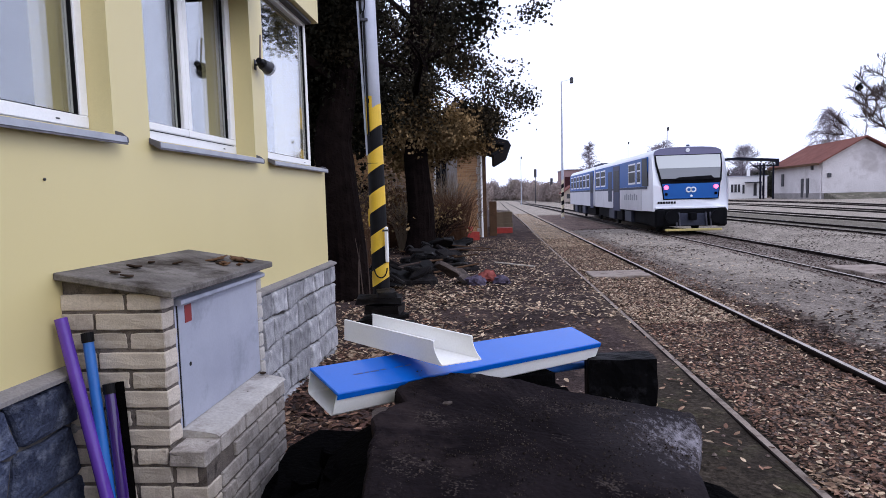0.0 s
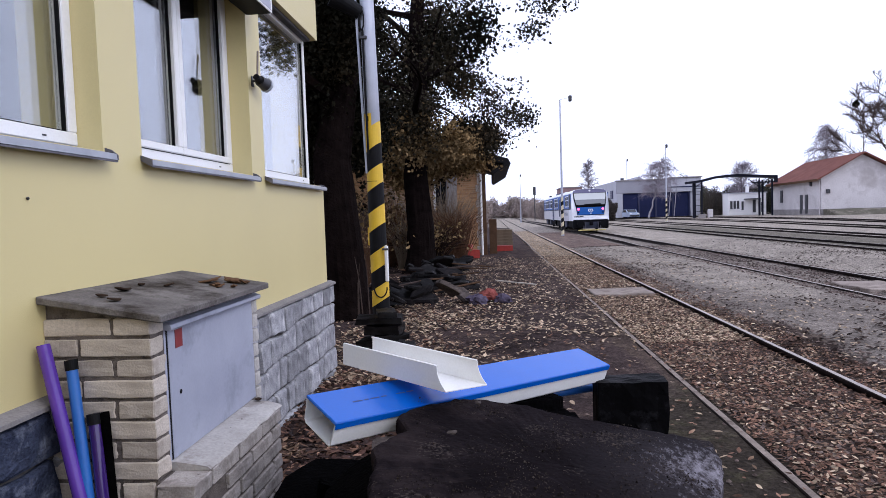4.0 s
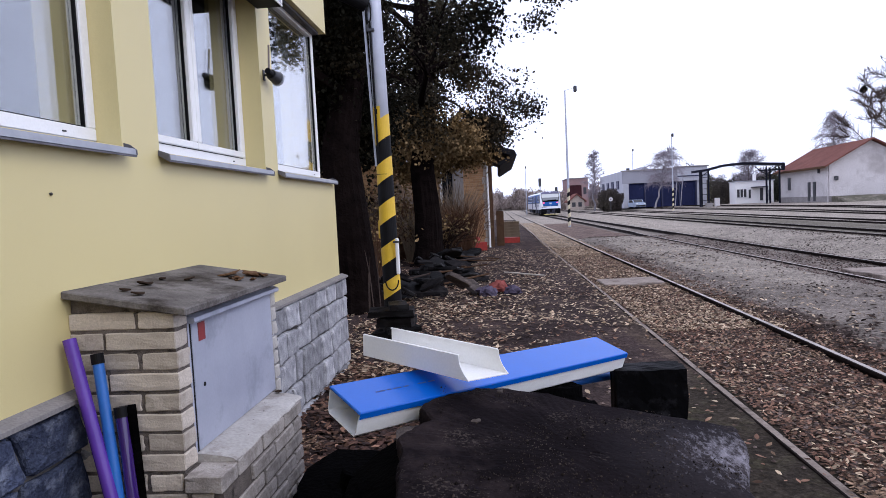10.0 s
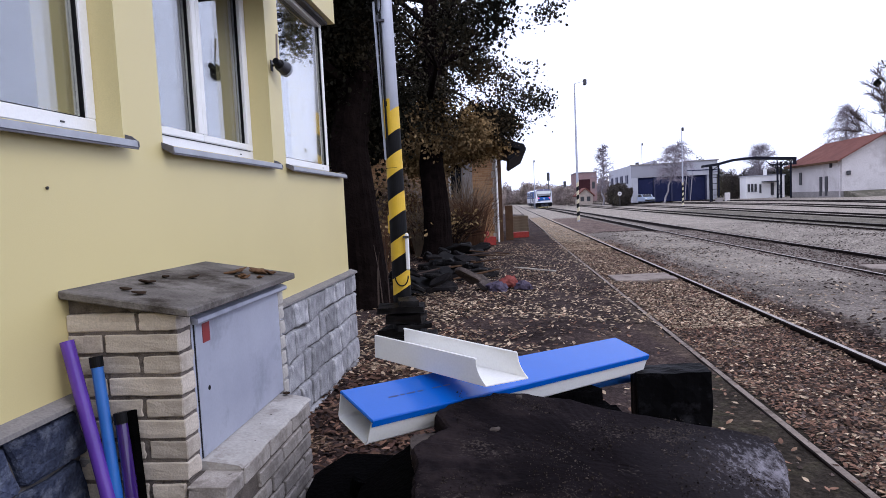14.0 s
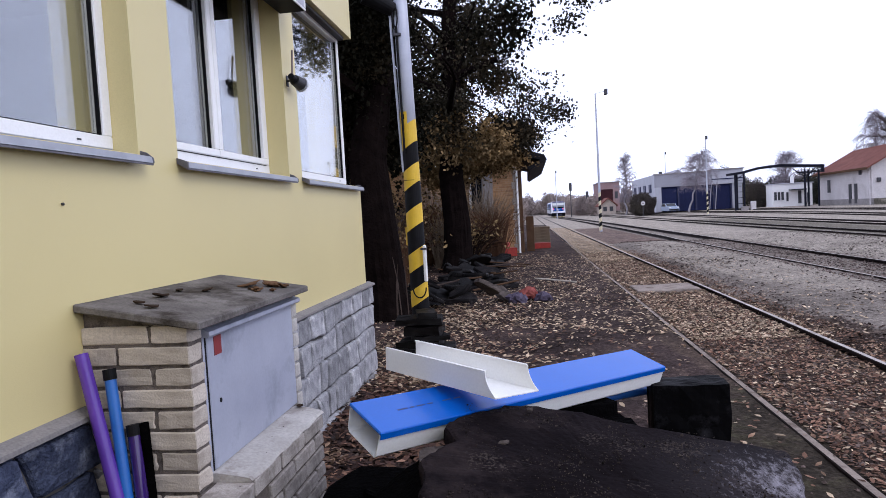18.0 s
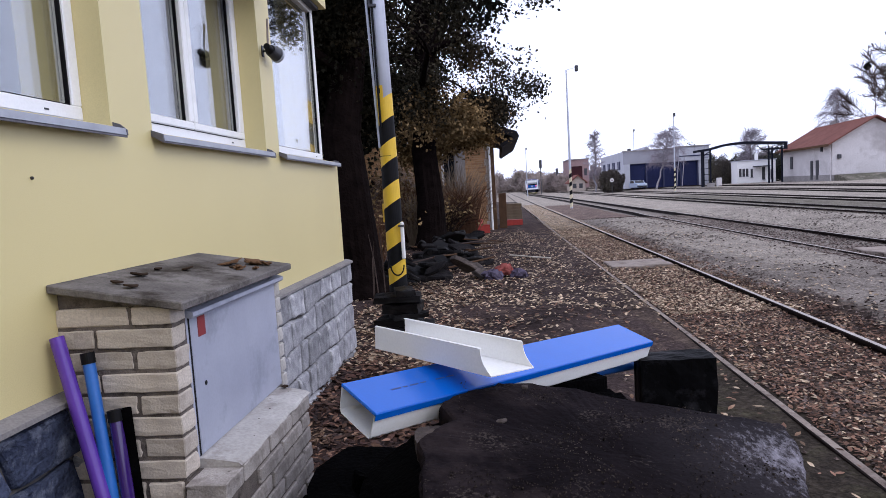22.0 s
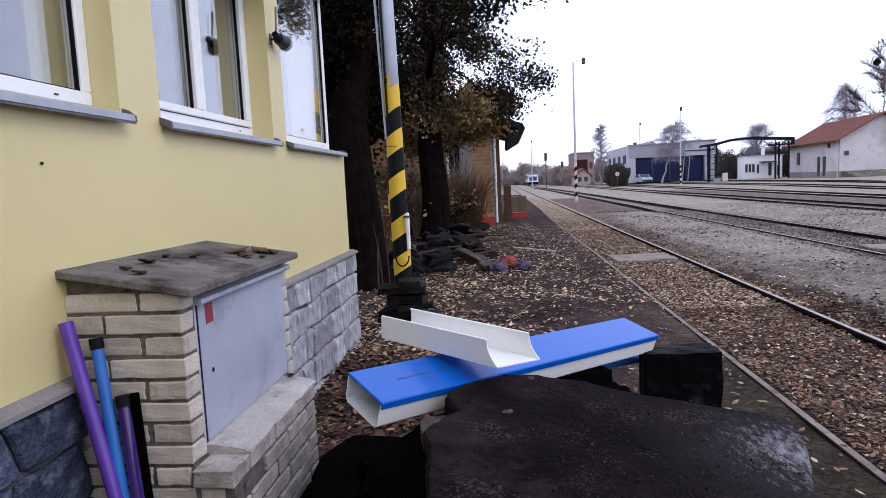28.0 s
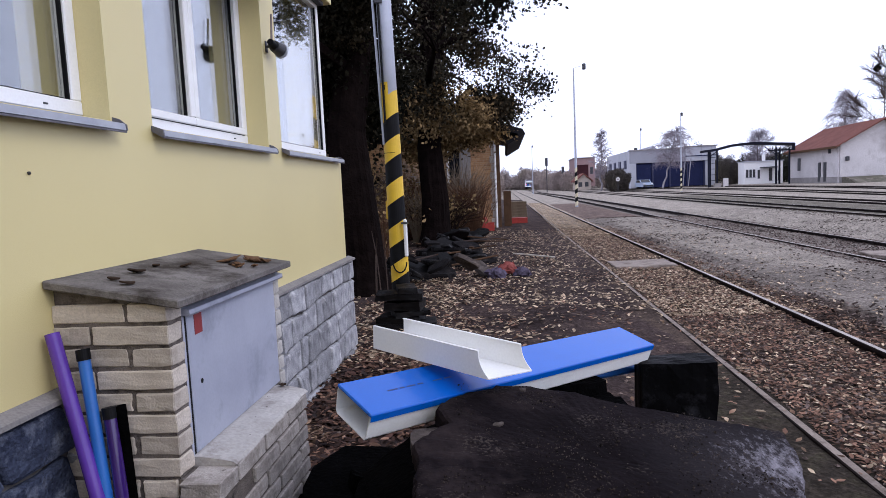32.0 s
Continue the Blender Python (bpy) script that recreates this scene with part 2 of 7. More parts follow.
def yard_ground(zones):
    """One ground surface of several earths; where each lies is given by mesh attributes, with ragged edges."""
    m = bpy.data.materials.new("yard_ground")
    m.use_nodes = True
    n, l = m.node_tree.nodes, m.node_tree.links
    p = n["Principled BSDF"]
    p.inputs["Roughness"].default_value = 0.95
    p.inputs["Specular IOR Level"].default_value = 0.05
    co = n.new("ShaderNodeTexCoord")

    def grain(scale, detail, lo, hi, rough=0.6):
        t = n.new("ShaderNodeTexNoise")
        t.inputs["Scale"].default_value = scale
        t.inputs["Detail"].default_value = detail
        t.inputs["Roughness"].default_value = rough
        l.new(co.outputs["Object"], t.inputs["Vector"])
        r = n.new("ShaderNodeMapRange")
        r.inputs["From Min"].default_value, r.inputs["From Max"].default_value = lo, hi
        l.new(t.outputs["Fac"], r.inputs["Value"])
        return t.outputs["Fac"], r.outputs["Result"]

    def mixed(a, b, f, kind="MIX"):
        x = n.new("ShaderNodeMix")
        x.data_type, x.blend_type = "RGBA", kind
        for v, key in ((a, "A"), (b, "B")):
            if isinstance(v, tuple):
                x.inputs[key].default_value = (*v, 1)
            else:
                l.new(v, x.inputs[key])
        if isinstance(f, float):
            x.inputs["Factor"].default_value = f
        else:
            l.new(f, x.inputs["Factor"])
        return x.outputs["Result"]

    blotch = grain(0.9, 7.0, 0.34, 0.66)[1]
    stain = grain(2.3, 8.0, 0.52, 0.66, 0.7)[1]
    rag, _ = grain(3.0, 9.0, 0.3, 0.7, 0.75)
    fine, fine_range = grain(26.0, 4.0, 0.3, 0.62)
    out = None
    for key, a, b, c in zones:
        colour = mixed(mixed(a, b, blotch), c, stain)
        if out is None:
            out = colour
            continue
        at = n.new("ShaderNodeAttribute")
        at.attribute_name = key
        add = n.new("ShaderNodeMath")
        add.operation = "ADD"
        l.new(at.outputs["Fac"], add.inputs[0])
        l.new(rag, add.inputs[1])
        edge = n.new("ShaderNodeMapRange")
        edge.inputs["From Min"].default_value, edge.inputs["From Max"].default_value = 0.86, 1.14
        l.new(add.outputs["Value"], edge.inputs["Value"])
        out = mixed(out, colour, edge.outputs["Result"])
    out = mixed(out, mixed((0.55, 0.55, 0.55), (1.10, 1.10, 1.10), fine_range), 0.8, "MULTIPLY")
    for size, low, high in ((17.0, 0.72, 1.28), (44.0, 0.6, 1.4)):
        cell = n.new("ShaderNodeTexVoronoi")
        cell.inputs["Scale"].default_value = size
        l.new(co.outputs["Object"], cell.inputs["Vector"])
        sep = n.new("ShaderNodeSeparateColor")
        l.new(cell.outputs["Color"], sep.inputs["Color"])
        tone = n.new("ShaderNodeMapRange")
        tone.inputs["To Min"].default_value, tone.inputs["To Max"].default_value = low, high
        l.new(sep.outputs["Red"], tone.inputs["Value"])
        out = mixed(out, tone.outputs["Result"], 0.75, "MULTIPLY")
    l.new(out, p.inputs["Base Color"])
    bp = n.new("ShaderNodeBump")
    bp.inputs["Strength"].default_value = 1.0
    bp.inputs["Distance"].default_value = 0.03
    l.new(fine, bp.inputs["Height"])
    l.new(bp.outputs["Normal"], p.inputs["Normal"])
    return m


GROUND = yard_ground([
    ("soil", (0.070, 0.049, 0.045), (0.028, 0.020, 0.019), (0.12, 0.085, 0.07)),
    ("cinder", (0.42, 0.365, 0.305), (0.255, 0.22, 0.187), (0.31, 0.28, 0.222)),
    ("gravel", (0.265, 0.228, 0.195), (0.185, 0.158, 0.136), (0.15, 0.125, 0.107)),
    ("pale", (0.385, 0.335, 0.28), (0.28, 0.243, 0.203), (0.225, 0.195, 0.165)),
    ("dirt", (0.19, 0.135, 0.112), (0.105, 0.075, 0.064), (0.25, 0.195, 0.165)),
    ("grass", (0.185, 0.165, 0.128), (0.11, 0.098, 0.08), (0.25, 0.215, 0.18)),
    ("ballast", (0.095, 0.068, 0.054), (0.04, 0.029, 0.025), (0.15, 0.11, 0.085)),
    ("moss", (0.060, 0.048, 0.036), (0.030, 0.024, 0.019), (0.062, 0.056, 0.033)),
])
# worn rail heads; the pale colour also paints in the sky's sheen
RAIL_TOP = mat("worn_rail_head", (0.36, 0.295, 0.245), (0.20, 0.16, 0.132), 0.7, 6, 60, 0.2, 0, (0.09, 0.065, 0.05), spec=0.12)
RAIL_BRIGHT = mat("polished_rail_head", (0.52, 0.46, 0.41), (0.34, 0.29, 0.25), 0.5, 6, 60, 0.1, 0, (0.16, 0.12, 0.10), spec=0.3)
RAIL_STEEL = mat("rusty_rail", (0.022, 0.014, 0.012), (0.010, 0.007, 0.007), 0.75, 9, 90, 0.2, 0, spec=0.08)
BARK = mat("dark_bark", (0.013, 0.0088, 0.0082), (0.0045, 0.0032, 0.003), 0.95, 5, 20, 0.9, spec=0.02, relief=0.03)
POLE_GREY = mat("galvanised_pole", (0.50, 0.52, 0.59), (0.41, 0.43, 0.50), 0.5, 4, 60, 0.05, 0.3, grain=0.12, spec=0.5)
POLE_YELLOW = mat("yellow_stripe", (0.80, 0.52, 0.03), (0.68, 0.43, 0.03), 0.5, 8, 60, 0.05, grain=0.12, spec=0.5)
POLE_BLACK = mat("black_stripe", (0.0035, 0.0035, 0.0045), (0.008, 0.008, 0.0095), 0.6, 8, 60, 0.05, grain=0.12, spec=0.15)
GLASS = glass_mat("window_glass", ior=1.85)
GLASS_2 = glass_mat("window_glass_clear", ior=1.9)
GLASS_3 = glass_mat("window_glass_coated", ior=2.3)
# very dark grey, so the dimness of the rooms is in the colour
ROOM = mat("darkened_room", (0.07, 0.07, 0.078), (0.055, 0.055, 0.062), 0.9, 2, 40, 0.05)


# ---- mesh helpers ----
def mesh_of(bm, material, name, smooth=False):
    me = bpy.data.meshes.new(name)
    bm.normal_update()
    bm.to_mesh(me)
    bm.free()
    for m in material if isinstance(material, (list, tuple)) else [material]:
        me.materials.append(m)
    if smooth:
        for f in me.polygons:
            f.use_smooth = True
    return me


def part(name, bm, material, parent=None, label="", at=None, smooth=False):
    ob = new(name, mesh_of(bm, material, name, smooth))
    if parent is not None:
        ob.parent = parent
    if at is not None:
        ob.matrix_basis = at
    if label:
        ob["label"] = label
    return ob


def thing(name, label, category, group="", at=None, kind=""):
    ob = new(name)
    ob.empty_display_size = 0.2
    if at is not None:
        ob.matrix_basis = at
    return tagged(ob, label, category, group, kind)


def box(bm, x0, y0, z0, x1, y1, z1, bevel=0.0, m=None, mi=0):
    """An upright block between two corners, edges optionally bevelled."""
    made = bmesh.ops.create_cube(bm, size=1.0)["verts"]
    bmesh.ops.scale(bm, vec=(x1 - x0, y1 - y0, z1 - z0), verts=made)
    bmesh.ops.translate(bm, vec=((x0 + x1) / 2, (y0 + y1) / 2, (z0 + z1) / 2), verts=made)
    if bevel:
        edges = list({e for v in made for e in v.link_edges})
        done = bmesh.ops.bevel(bm, geom=edges, offset=bevel, segments=1, affect="EDGES", profile=0.5)
        made = list({v for f in done["faces"] for v in f.verts} | {v for v in made if v.is_valid})
    if m is not None:
        bmesh.ops.transform(bm, matrix=m, verts=made)
    if mi:
        for f in {f for v in made for f in v.link_faces}:
            f.material_index = mi
    return made


def block(x0, y0, z0, x1, y1, z1, bevel=0.0, m=None):
    bm = bmesh.new()
    box(bm, x0, y0, z0, x1, y1, z1, bevel, m)
    return bm


def tube(bm, a, b, r0, r1=None, sides=12, caps=True, mi=0):
    """A round bar from a to b."""
    r1 = r0 if r1 is None else r1
    a, b = Vector(a), Vector(b)
    made = bmesh.ops.create_cone(bm, cap_ends=caps, segments=sides, radius1=r0, radius2=r1, depth=(b - a).length)["verts"]
    turn = (b - a).to_track_quat("Z", "Y").to_matrix().to_4x4()
    bmesh.ops.transform(bm, matrix=Matrix.Translation((a + b) / 2) @ turn, verts=made)
    if mi:
        for f in {f for v in made for f in v.link_faces}:
            f.material_index = mi
    return made


def rod(a, b, r0, r1=None, sides=12):
    bm = bmesh.new()
    tube(bm, a, b, r0, r1, sides)
    return bm


def sweep(bm, outline, y0, y1, closed=True):
    """An (x, z) outline drawn out along y."""
    rings = [[bm.verts.new((x, y, z)) for x, z in outline] for y in (y0, y1)]
    n = len(outline)
    for i in range(n if closed else n - 1):
        j = (i + 1) % n
        bm.faces.new((rings[0][i], rings[0][j], rings[1][j], rings[1][i]))
    if closed:
        bm.faces.new(rings[0][::-1])
        bm.faces.new(rings[1])
    bmesh.ops.recalc_face_normals(bm, faces=bm.faces)


def smooth(a, b, v):
    u = min(1.0, max(0.0, (v - a) / (b - a)))
    return u * u * (3 - 2 * u)


def ground_z(x, y):
    """Height of the ground sheet."""
    z = 0.10 * (1 - smooth(0.4, 1.5, x))
    z += 0.35 * smooth(14, 34, x) * smooth(30, 70, y)
    if x < 1.4:
        z += 0.05 * noise.noise((x * 0.8, y * 0.8, 0)) * (1 - smooth(0.9, 1.4, x))
    z += 0.02 * noise.noise((x * 2.3, y * 2.3, 4)) * (1 - smooth(20, 40, y))
    mound = smooth(3.7, 4.4, x) * (1 - smooth(6.2, 6.9, x)) * (1 - smooth(30, 33, y))
    mound += 2.2 * smooth(9.6, 10.8, x) * (1 - smooth(12.2, 13.3, x)) * (1 - smooth(30, 38, y))
    bed = smooth(6.3, 6.9, x) * (1 - smooth(9.3, 9.9, x)) * smooth(31, 34, y)
    return z + 0.10 * mound - 0.08 * bed - 0.03


# ---- ground ----
def ground():
    bm = bmesh.new()
    xs = [-900, -300, -120, -60, -30, -18, -12, -9] + [-7 + 0.2 * i for i in range(86)] + [10.5, 11, 12, 13, 14.5, 16, 18, 20, 23, 26, 30, 35, 42, 60, 100, 200, 450, 1200]
    ys = [-800, -200, -60, -25, -12, -7, -4] + [-2 + 0.25 * i for i in range(100)] + [23 + i for i in range(30)] + [54, 57, 60, 65, 70, 76, 82, 90, 100, 115, 130, 160, 200, 260, 340, 500, 900, 2500]
    layers = {}
    for key in ("cinder", "gravel", "pale", "dirt", "grass", "ballast", "moss"):
        layers[key] = bm.verts.layers.float.new(key)
    grid = [[bm.verts.new((x, y, ground_z(x, y))) for y in ys] for x in xs]
    for column in grid:
        for v in column:
            x, y, _ = v.co
            wob = 0.5 * noise.noise((x * 0.8, y * 0.5, 9))
            main = smooth(6.2, 6.9, x) * smooth(9.9, 9.2, x)
            v[layers["cinder"]] = max(smooth(3.4, 4.0, x + wob), smooth(1.8, 2.2, x) * smooth(14, 30, y)) if y < 80 else smooth(-2, 1, x)
            v[layers["gravel"]] = max(smooth(3.4, 4.2, x + wob) * smooth(7.3, 6.6, x) * smooth(34, 31, y), 0.62 * main)
            v[layers["pale"]] = 0.95 * smooth(1.25, 0.55, math.hypot((x - 5.7) / 1.7, (y - 22) / 11)) + 0.62 * smooth(9.6, 10.6, x) * smooth(13.6, 12.4, x) * smooth(40, 34, y)
            v[layers["grass"]] = 0.72 * smooth(12.4, 13.6, x) * smooth(20.5, 18.5, x) * smooth(80, 60, y)
            v[layers["ballast"]] = smooth(1.5, 2.0, x + wob * 0.4) * (1 - 0.7 * smooth(16, 34, y)) * smooth(3.9 + 0.8 * smooth(14, 8, y), 3.45 + 0.3 * smooth(14, 8, y), x + wob * 0.6) * smooth(90, 70, y)
            v[layers["dirt"]] = 0.85 * smooth(3.5, 4.0, x) * smooth(7.1, 6.6, x) * smooth(30.5, 32.5, y + wob * 2) * smooth(64, 52, y)
            v[layers["moss"]] = 0.72 * smooth(1.0, 1.35, x + wob) * smooth(2.3, 1.9, x + wob * 0.5) * smooth(8.5, 6.0, y)
    for i in range(len(xs) - 1):
        for j in range(len(ys) - 1):
            bm.faces.new((grid[i][j], grid[i + 1][j], grid[i + 1][j + 1], grid[i][j + 1])).smooth = True
    ob = part("ground", bm, GROUND)
    tagged(ob, "leaf-strewn soil, ballast and gravel of a station yard", "ground", kind="structure")


ground()


def rail_profile():
    return [(-0.06, -0.14), (0.06, -0.14), (0.06, -0.128), (0.012, -0.115), (0.01, -0.045), (0.036, -0.035), (0.036, -0.005), (0.028, 0.0), (-0.028, 0.0), (-0.036, -0.005), (-0.036, -0.035), (-0.01, -0.045), (-0.012, -0.115), (-0.06, -0.128)]


def track(label, points, lift=0.0, sunk=0.0, proud=0.0):
    """Two rails along a line of (x, y) centre points."""
    t = thing("railway_track", label, "railway track", "tracks of the yard", kind="structure")
    for side in (-0.75, 0.75):
        bm = bmesh.new()
        rings = []
        for x, y in points:
            rings.append([bm.verts.new((x + side + px, y, lift + proud * smooth(31, 34, y) - (sunk * smooth(36, 32, y) if side < 0 else 0) + pz + ground_z(x + side, y) + 0.055)) for px, pz in rail_profile()])
        for a, b in zip(rings, rings[1:]):
            for i in range(14):
                j = (i + 1) % 14
                bm.faces.new((a[i], a[j], b[j], b[i]))
        bmesh.ops.recalc_face_normals(bm, faces=bm.faces)
        part("rail", bm, RAIL_STEEL, t)
        bm = bmesh.new()
        rings = [[bm.verts.new((x + side + px, y, lift + proud * smooth(31, 34, y) - (sunk * smooth(36, 32, y) if side < 0 else 0) + ground_z(x + side, y) + 0.0565)) for px in (-0.026, 0.026)] for x, y in points]
        for a, b in zip(rings, rings[1:]):
            bm.faces.new((a[0], a[1], b[1], b[0]))
        part("running_face", bm, RAIL_TOP if side < 0 and sunk > 0.05 else RAIL_BRIGHT, t, "worn running face of the rail")
    return t


NEAR = [-6, -2, 2, 6, 10, 15, 20, 24, 28, 32, 34, 36, 45, 60, 80, 110, 150, 220, 320]
track("rusty rails sunk in leaf-strewn ballast", [(2.72, y) for y in NEAR], 0.022, 0.066)
LINE = [(7.9, y) for y in (-6, 0, 6, 10, 14, 18, 23, 28, 30, 31, 32, 33, 34, 35, 36, 45, 55, 65)] + [(7.85, 80), (7.7, 95), (7.3, 110), (6.9, 125), (6.8, 140), (7.4, 155), (8.2, 172), (8.8, 200), (9.4, 240), (10.4, 320)]
track("worn rails of the main line", LINE, 0.03, 0.04, 0.08)
for x in (14.6, 19.6, 25.5, 30.5):
    track("rusty rails of a yard siding", [(x + 0.004 * max(0, y - 40), y) for y in NEAR], 0.05)


# ---- station building ----
WX, CORNER, SOUTH = -1.75, 7.13, -4.0
SILL, HEAD, EAVE = 2.145, 3.67, 4.1
OPEN = [(1.85, 3.27), (3.60, 5.12)]


def wall_east():
    bm = bmesh.new()
    box(bm, WX - 0.4, SOUTH, 0.0, WX, CORNER, SILL - 0.02)
    box(bm, WX - 0.4, SOUTH, HEAD, WX, CORNER, EAVE)
    ys = [SOUTH] + [v for o in OPEN for v in o] + [5.395]
    for a, b in zip(ys[0::2], ys[1::2]):
        box(bm, WX - 0.4, a, SILL - 0.02, WX, b, HEAD)
    ob = part("wall_east", bm, YELLOW)
    tagged(ob, "pale yellow rendered station wall with deep window openings", "wall", kind="structure")
    bm = bmesh.new()
    box(bm, -6.2, CORNER - 0.4, 0.0, WX - 0.4, CORNER, SILL - 0.02)
    box(bm, -6.2, CORNER - 0.4, HEAD, WX - 0.4, CORNER, EAVE)
    box(bm, -6.2, CORNER - 0.4, SILL - 0.02, WX - 0.4, CORNER, HEAD)
    box(bm, WX - 0.4, CORNER - 0.09, SILL - 0.02, WX - 0.21, CORNER - 0.001, HEAD)
    box(bm, -6.6, SOUTH, 0, -6.2, CORNER, EAVE)
    box(bm, -6.2, SOUTH, 0, WX - 0.4, SOUTH + 0.4, EAVE)
    tagged(part("wall_north", bm, YELLOW), "yellow rendered rear and end walls of the station", "wall", kind="structure")
    # dark lining added inside the yellow walls to keep the rooms dim
    bm = bmesh.new()
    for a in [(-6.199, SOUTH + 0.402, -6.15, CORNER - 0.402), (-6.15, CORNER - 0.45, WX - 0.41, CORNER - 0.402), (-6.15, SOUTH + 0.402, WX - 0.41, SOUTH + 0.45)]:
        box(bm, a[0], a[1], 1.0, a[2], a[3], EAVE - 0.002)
    tagged(part("wall_inner", bm, ROOM), "inner wall lining, painted dark grey so the rooms look unlit", "wall", kind="structure")
    # unseen wall behind the camera, added to darken the south-facing surfaces
    bm = bmesh.new()
    box(bm, WX + 0.003, -1.9, 0.0, 0.9, -1.5, EAVE)
    tagged(part("wall_south", bm, YELLOW), "plain yellow rendered wall, added out of view to block southern light", "wall", kind="structure")
    tagged(part("floor", block(-6.2, SOUTH + 0.4, 0.9, WX - 0.4, CORNER - 0.4, 1.0), ROOM), "station floor, painted dark grey so the rooms look unlit", "floor", kind="structure")
    tagged(part("ceiling", block(-6.6, SOUTH, EAVE, WX + 0.02, CORNER + 0.02, EAVE + 0.18), DARK_STEEL), "dark flat eaves of the station roof", "roof", kind="structure")


wall_east()


def window(name, y0, y1, joint=None, glass=GLASS, deep=0.13):
    """A white framed window set back in its opening; with a joint it has two opening sashes, else one fixed pane."""
    x, z0, z1, f = WX - deep, SILL + 0.006, HEAD, 0.06
    w = thing(name, "white plastic framed window reflecting the sky", "window", kind="structure")
    for a in [(y0, z0, y1, z0 + f), (y0, z1 - f, y1, z1), (y0, z0 + f, y0 + f, z1 - f), (y1 - f, z0 + f, y1, z1 - f)]:
        part("window_frame", block(x - 0.07, a[0], a[1], x, a[2], a[3], 0.005), WHITE_PVC, w)
    part("drain_cap", block(x, y1 - 0.24, z0 + 0.022, x + 0.003, y1 - 0.215, z0 + 0.029), DARK_STEEL, w)
    bottom, top = z0 + f, z1 - f
    panes = []
    if joint:
        s = 0.052
        for a, b in ((y0 + f, joint - 0.002), (joint + 0.002, y1 - f)):
            for u in [(a, bottom, b, bottom + 0.045), (a, top - s, b, top), (a, bottom + 0.045, a + s, top - s), (b - s, bottom + 0.045, b, top - s)]:
                part("sash_bar", block(x - 0.055, u[0], u[1], x + 0.014, u[2], u[3], 0.006), WHITE_PVC, w)
            panes.append((a + s, bottom + 0.045, b - s, top - s))
        part("sash_gap", block(x + 0.001, y0 + f, bottom - 0.004, x + 0.003, y1 - f, bottom), POLE_BLACK, w)
    else:
        panes.append((y0 + f, bottom, y1 - f, top))
    for a, lo, b, hi in panes:
        for u in [(a, lo, b, lo + 0.006), (a, lo + 0.006, a + 0.006, hi), (b - 0.008, lo + 0.006, b, hi)]:
            part("gasket", block(x - 0.03, u[0], u[1], x - 0.012, u[2], u[3]), POLE_BLACK, w)
        for d in (0.035, 0.055):
            pane = part("pane", block(x - d, a, lo, x - d + 0.005, b, hi), glass, w)
            pane.visible_shadow = False
    front = WX + 0.058
    a, b = y0 - 0.012, y1 + 0.018
    bm = bmesh.new()
    sweep(bm, [(x, SILL + 0.004), (front, SILL - 0.035), (front + 0.004, SILL - 0.064), (front - 0.004, SILL - 0.066), (front - 0.008, SILL - 0.043), (x, SILL - 0.006)], a, b)
    sill = part("window_sill", bm, ZINC, w, "pale grey sheet-metal sill")
    bm = bmesh.new()
    sweep(bm, [(WX + 0.002, SILL - 0.012), (front + 0.003, SILL - 0.034), (front + 0.006, SILL - 0.070), (front - 0.006, SILL - 0.070), (WX + 0.002, SILL - 0.040)], a - 0.006, a + 0.004)
    part("sill_end", bm, LEAD, sill, "dark folded end of the sill")
    bm = bmesh.new()
    sweep(bm, [(WX - 0.03, SILL - 0.008), (WX + 0.0, SILL - 0.004), (WX + 0.03, SILL - 0.014), (front + 0.004, SILL - 0.040), (front + 0.006, SILL - 0.064), (front - 0.004, SILL - 0.066), (front - 0.006, SILL - 0.045), (WX - 0.03, SILL - 0.024)], b - 0.006, b + 0.002)
    part("sill_end", bm, LEAD, sill, "dark upturned end of the sill")
    part("sill_edge", block(front - 0.006, a, SILL - 0.074, front + 0.002, b, SILL - 0.066), LEAD, sill)
    return w


window("window_1", 1.85, 3.27, None, GLASS, 0.12)
window("window_2", 3.60, 5.12, 4.33, GLASS_2, 0.15)
window("window_3", 5.395, 7.04, None, GLASS_3, 0.12)


def plinth():
    wall = tagged(part("plinth_wall", block(WX - 0.38, SOUTH, -0.3, WX + 0.012, CORNER + 0.08, 1.06), MORTAR), "grey granite stone plinth with dark joints", "wall", kind="structure")
    bm = bmesh.new()
    sweep(bm, [(WX - 0.02, 1.06), (WX + 0.062, 1.06), (WX + 0.062, 1.078), (WX, 1.10), (WX - 0.02, 1.10)], SOUTH, CORNER + 0.13)
    tagged(part("trim", bm, SLATE), "thin slate strip capping the stone plinth", "trim", kind="structure")
    rnd = random.Random(21)
    courses = [-0.14, 0.12, 0.37, 0.62, 0.85, 1.055]
    wave = lambda y, k: courses[k] + (0.05 * noise.noise((y * 2.1, k * 7.3, 0)) if 0 < k < 5 else 0)
    for k in range(5):
        y = 1.0 + rnd.uniform(0, 0.3)
        lean = 0.0
        while y < CORNER + 0.10:
            w = rnd.uniform(0.28, 0.6) if y < 2.6 else rnd.uniform(0.15, 0.38)
            w = min(w, CORNER + 0.12 - y)
            if w < 0.06:
                break
            nxt = rnd.uniform(-0.04, 0.04) if y + w < CORNER + 0.1 else 0.0
            stone(wall, [(y - lean, wave(y, k)), (y + w - nxt, wave(y + w, k)), (y + w + nxt, wave(y + w, k + 1)), (y + lean, wave(y, k + 1))], STONE_SHADED if y < 2.8 else STONE, rnd)
            lean = nxt
            y += w


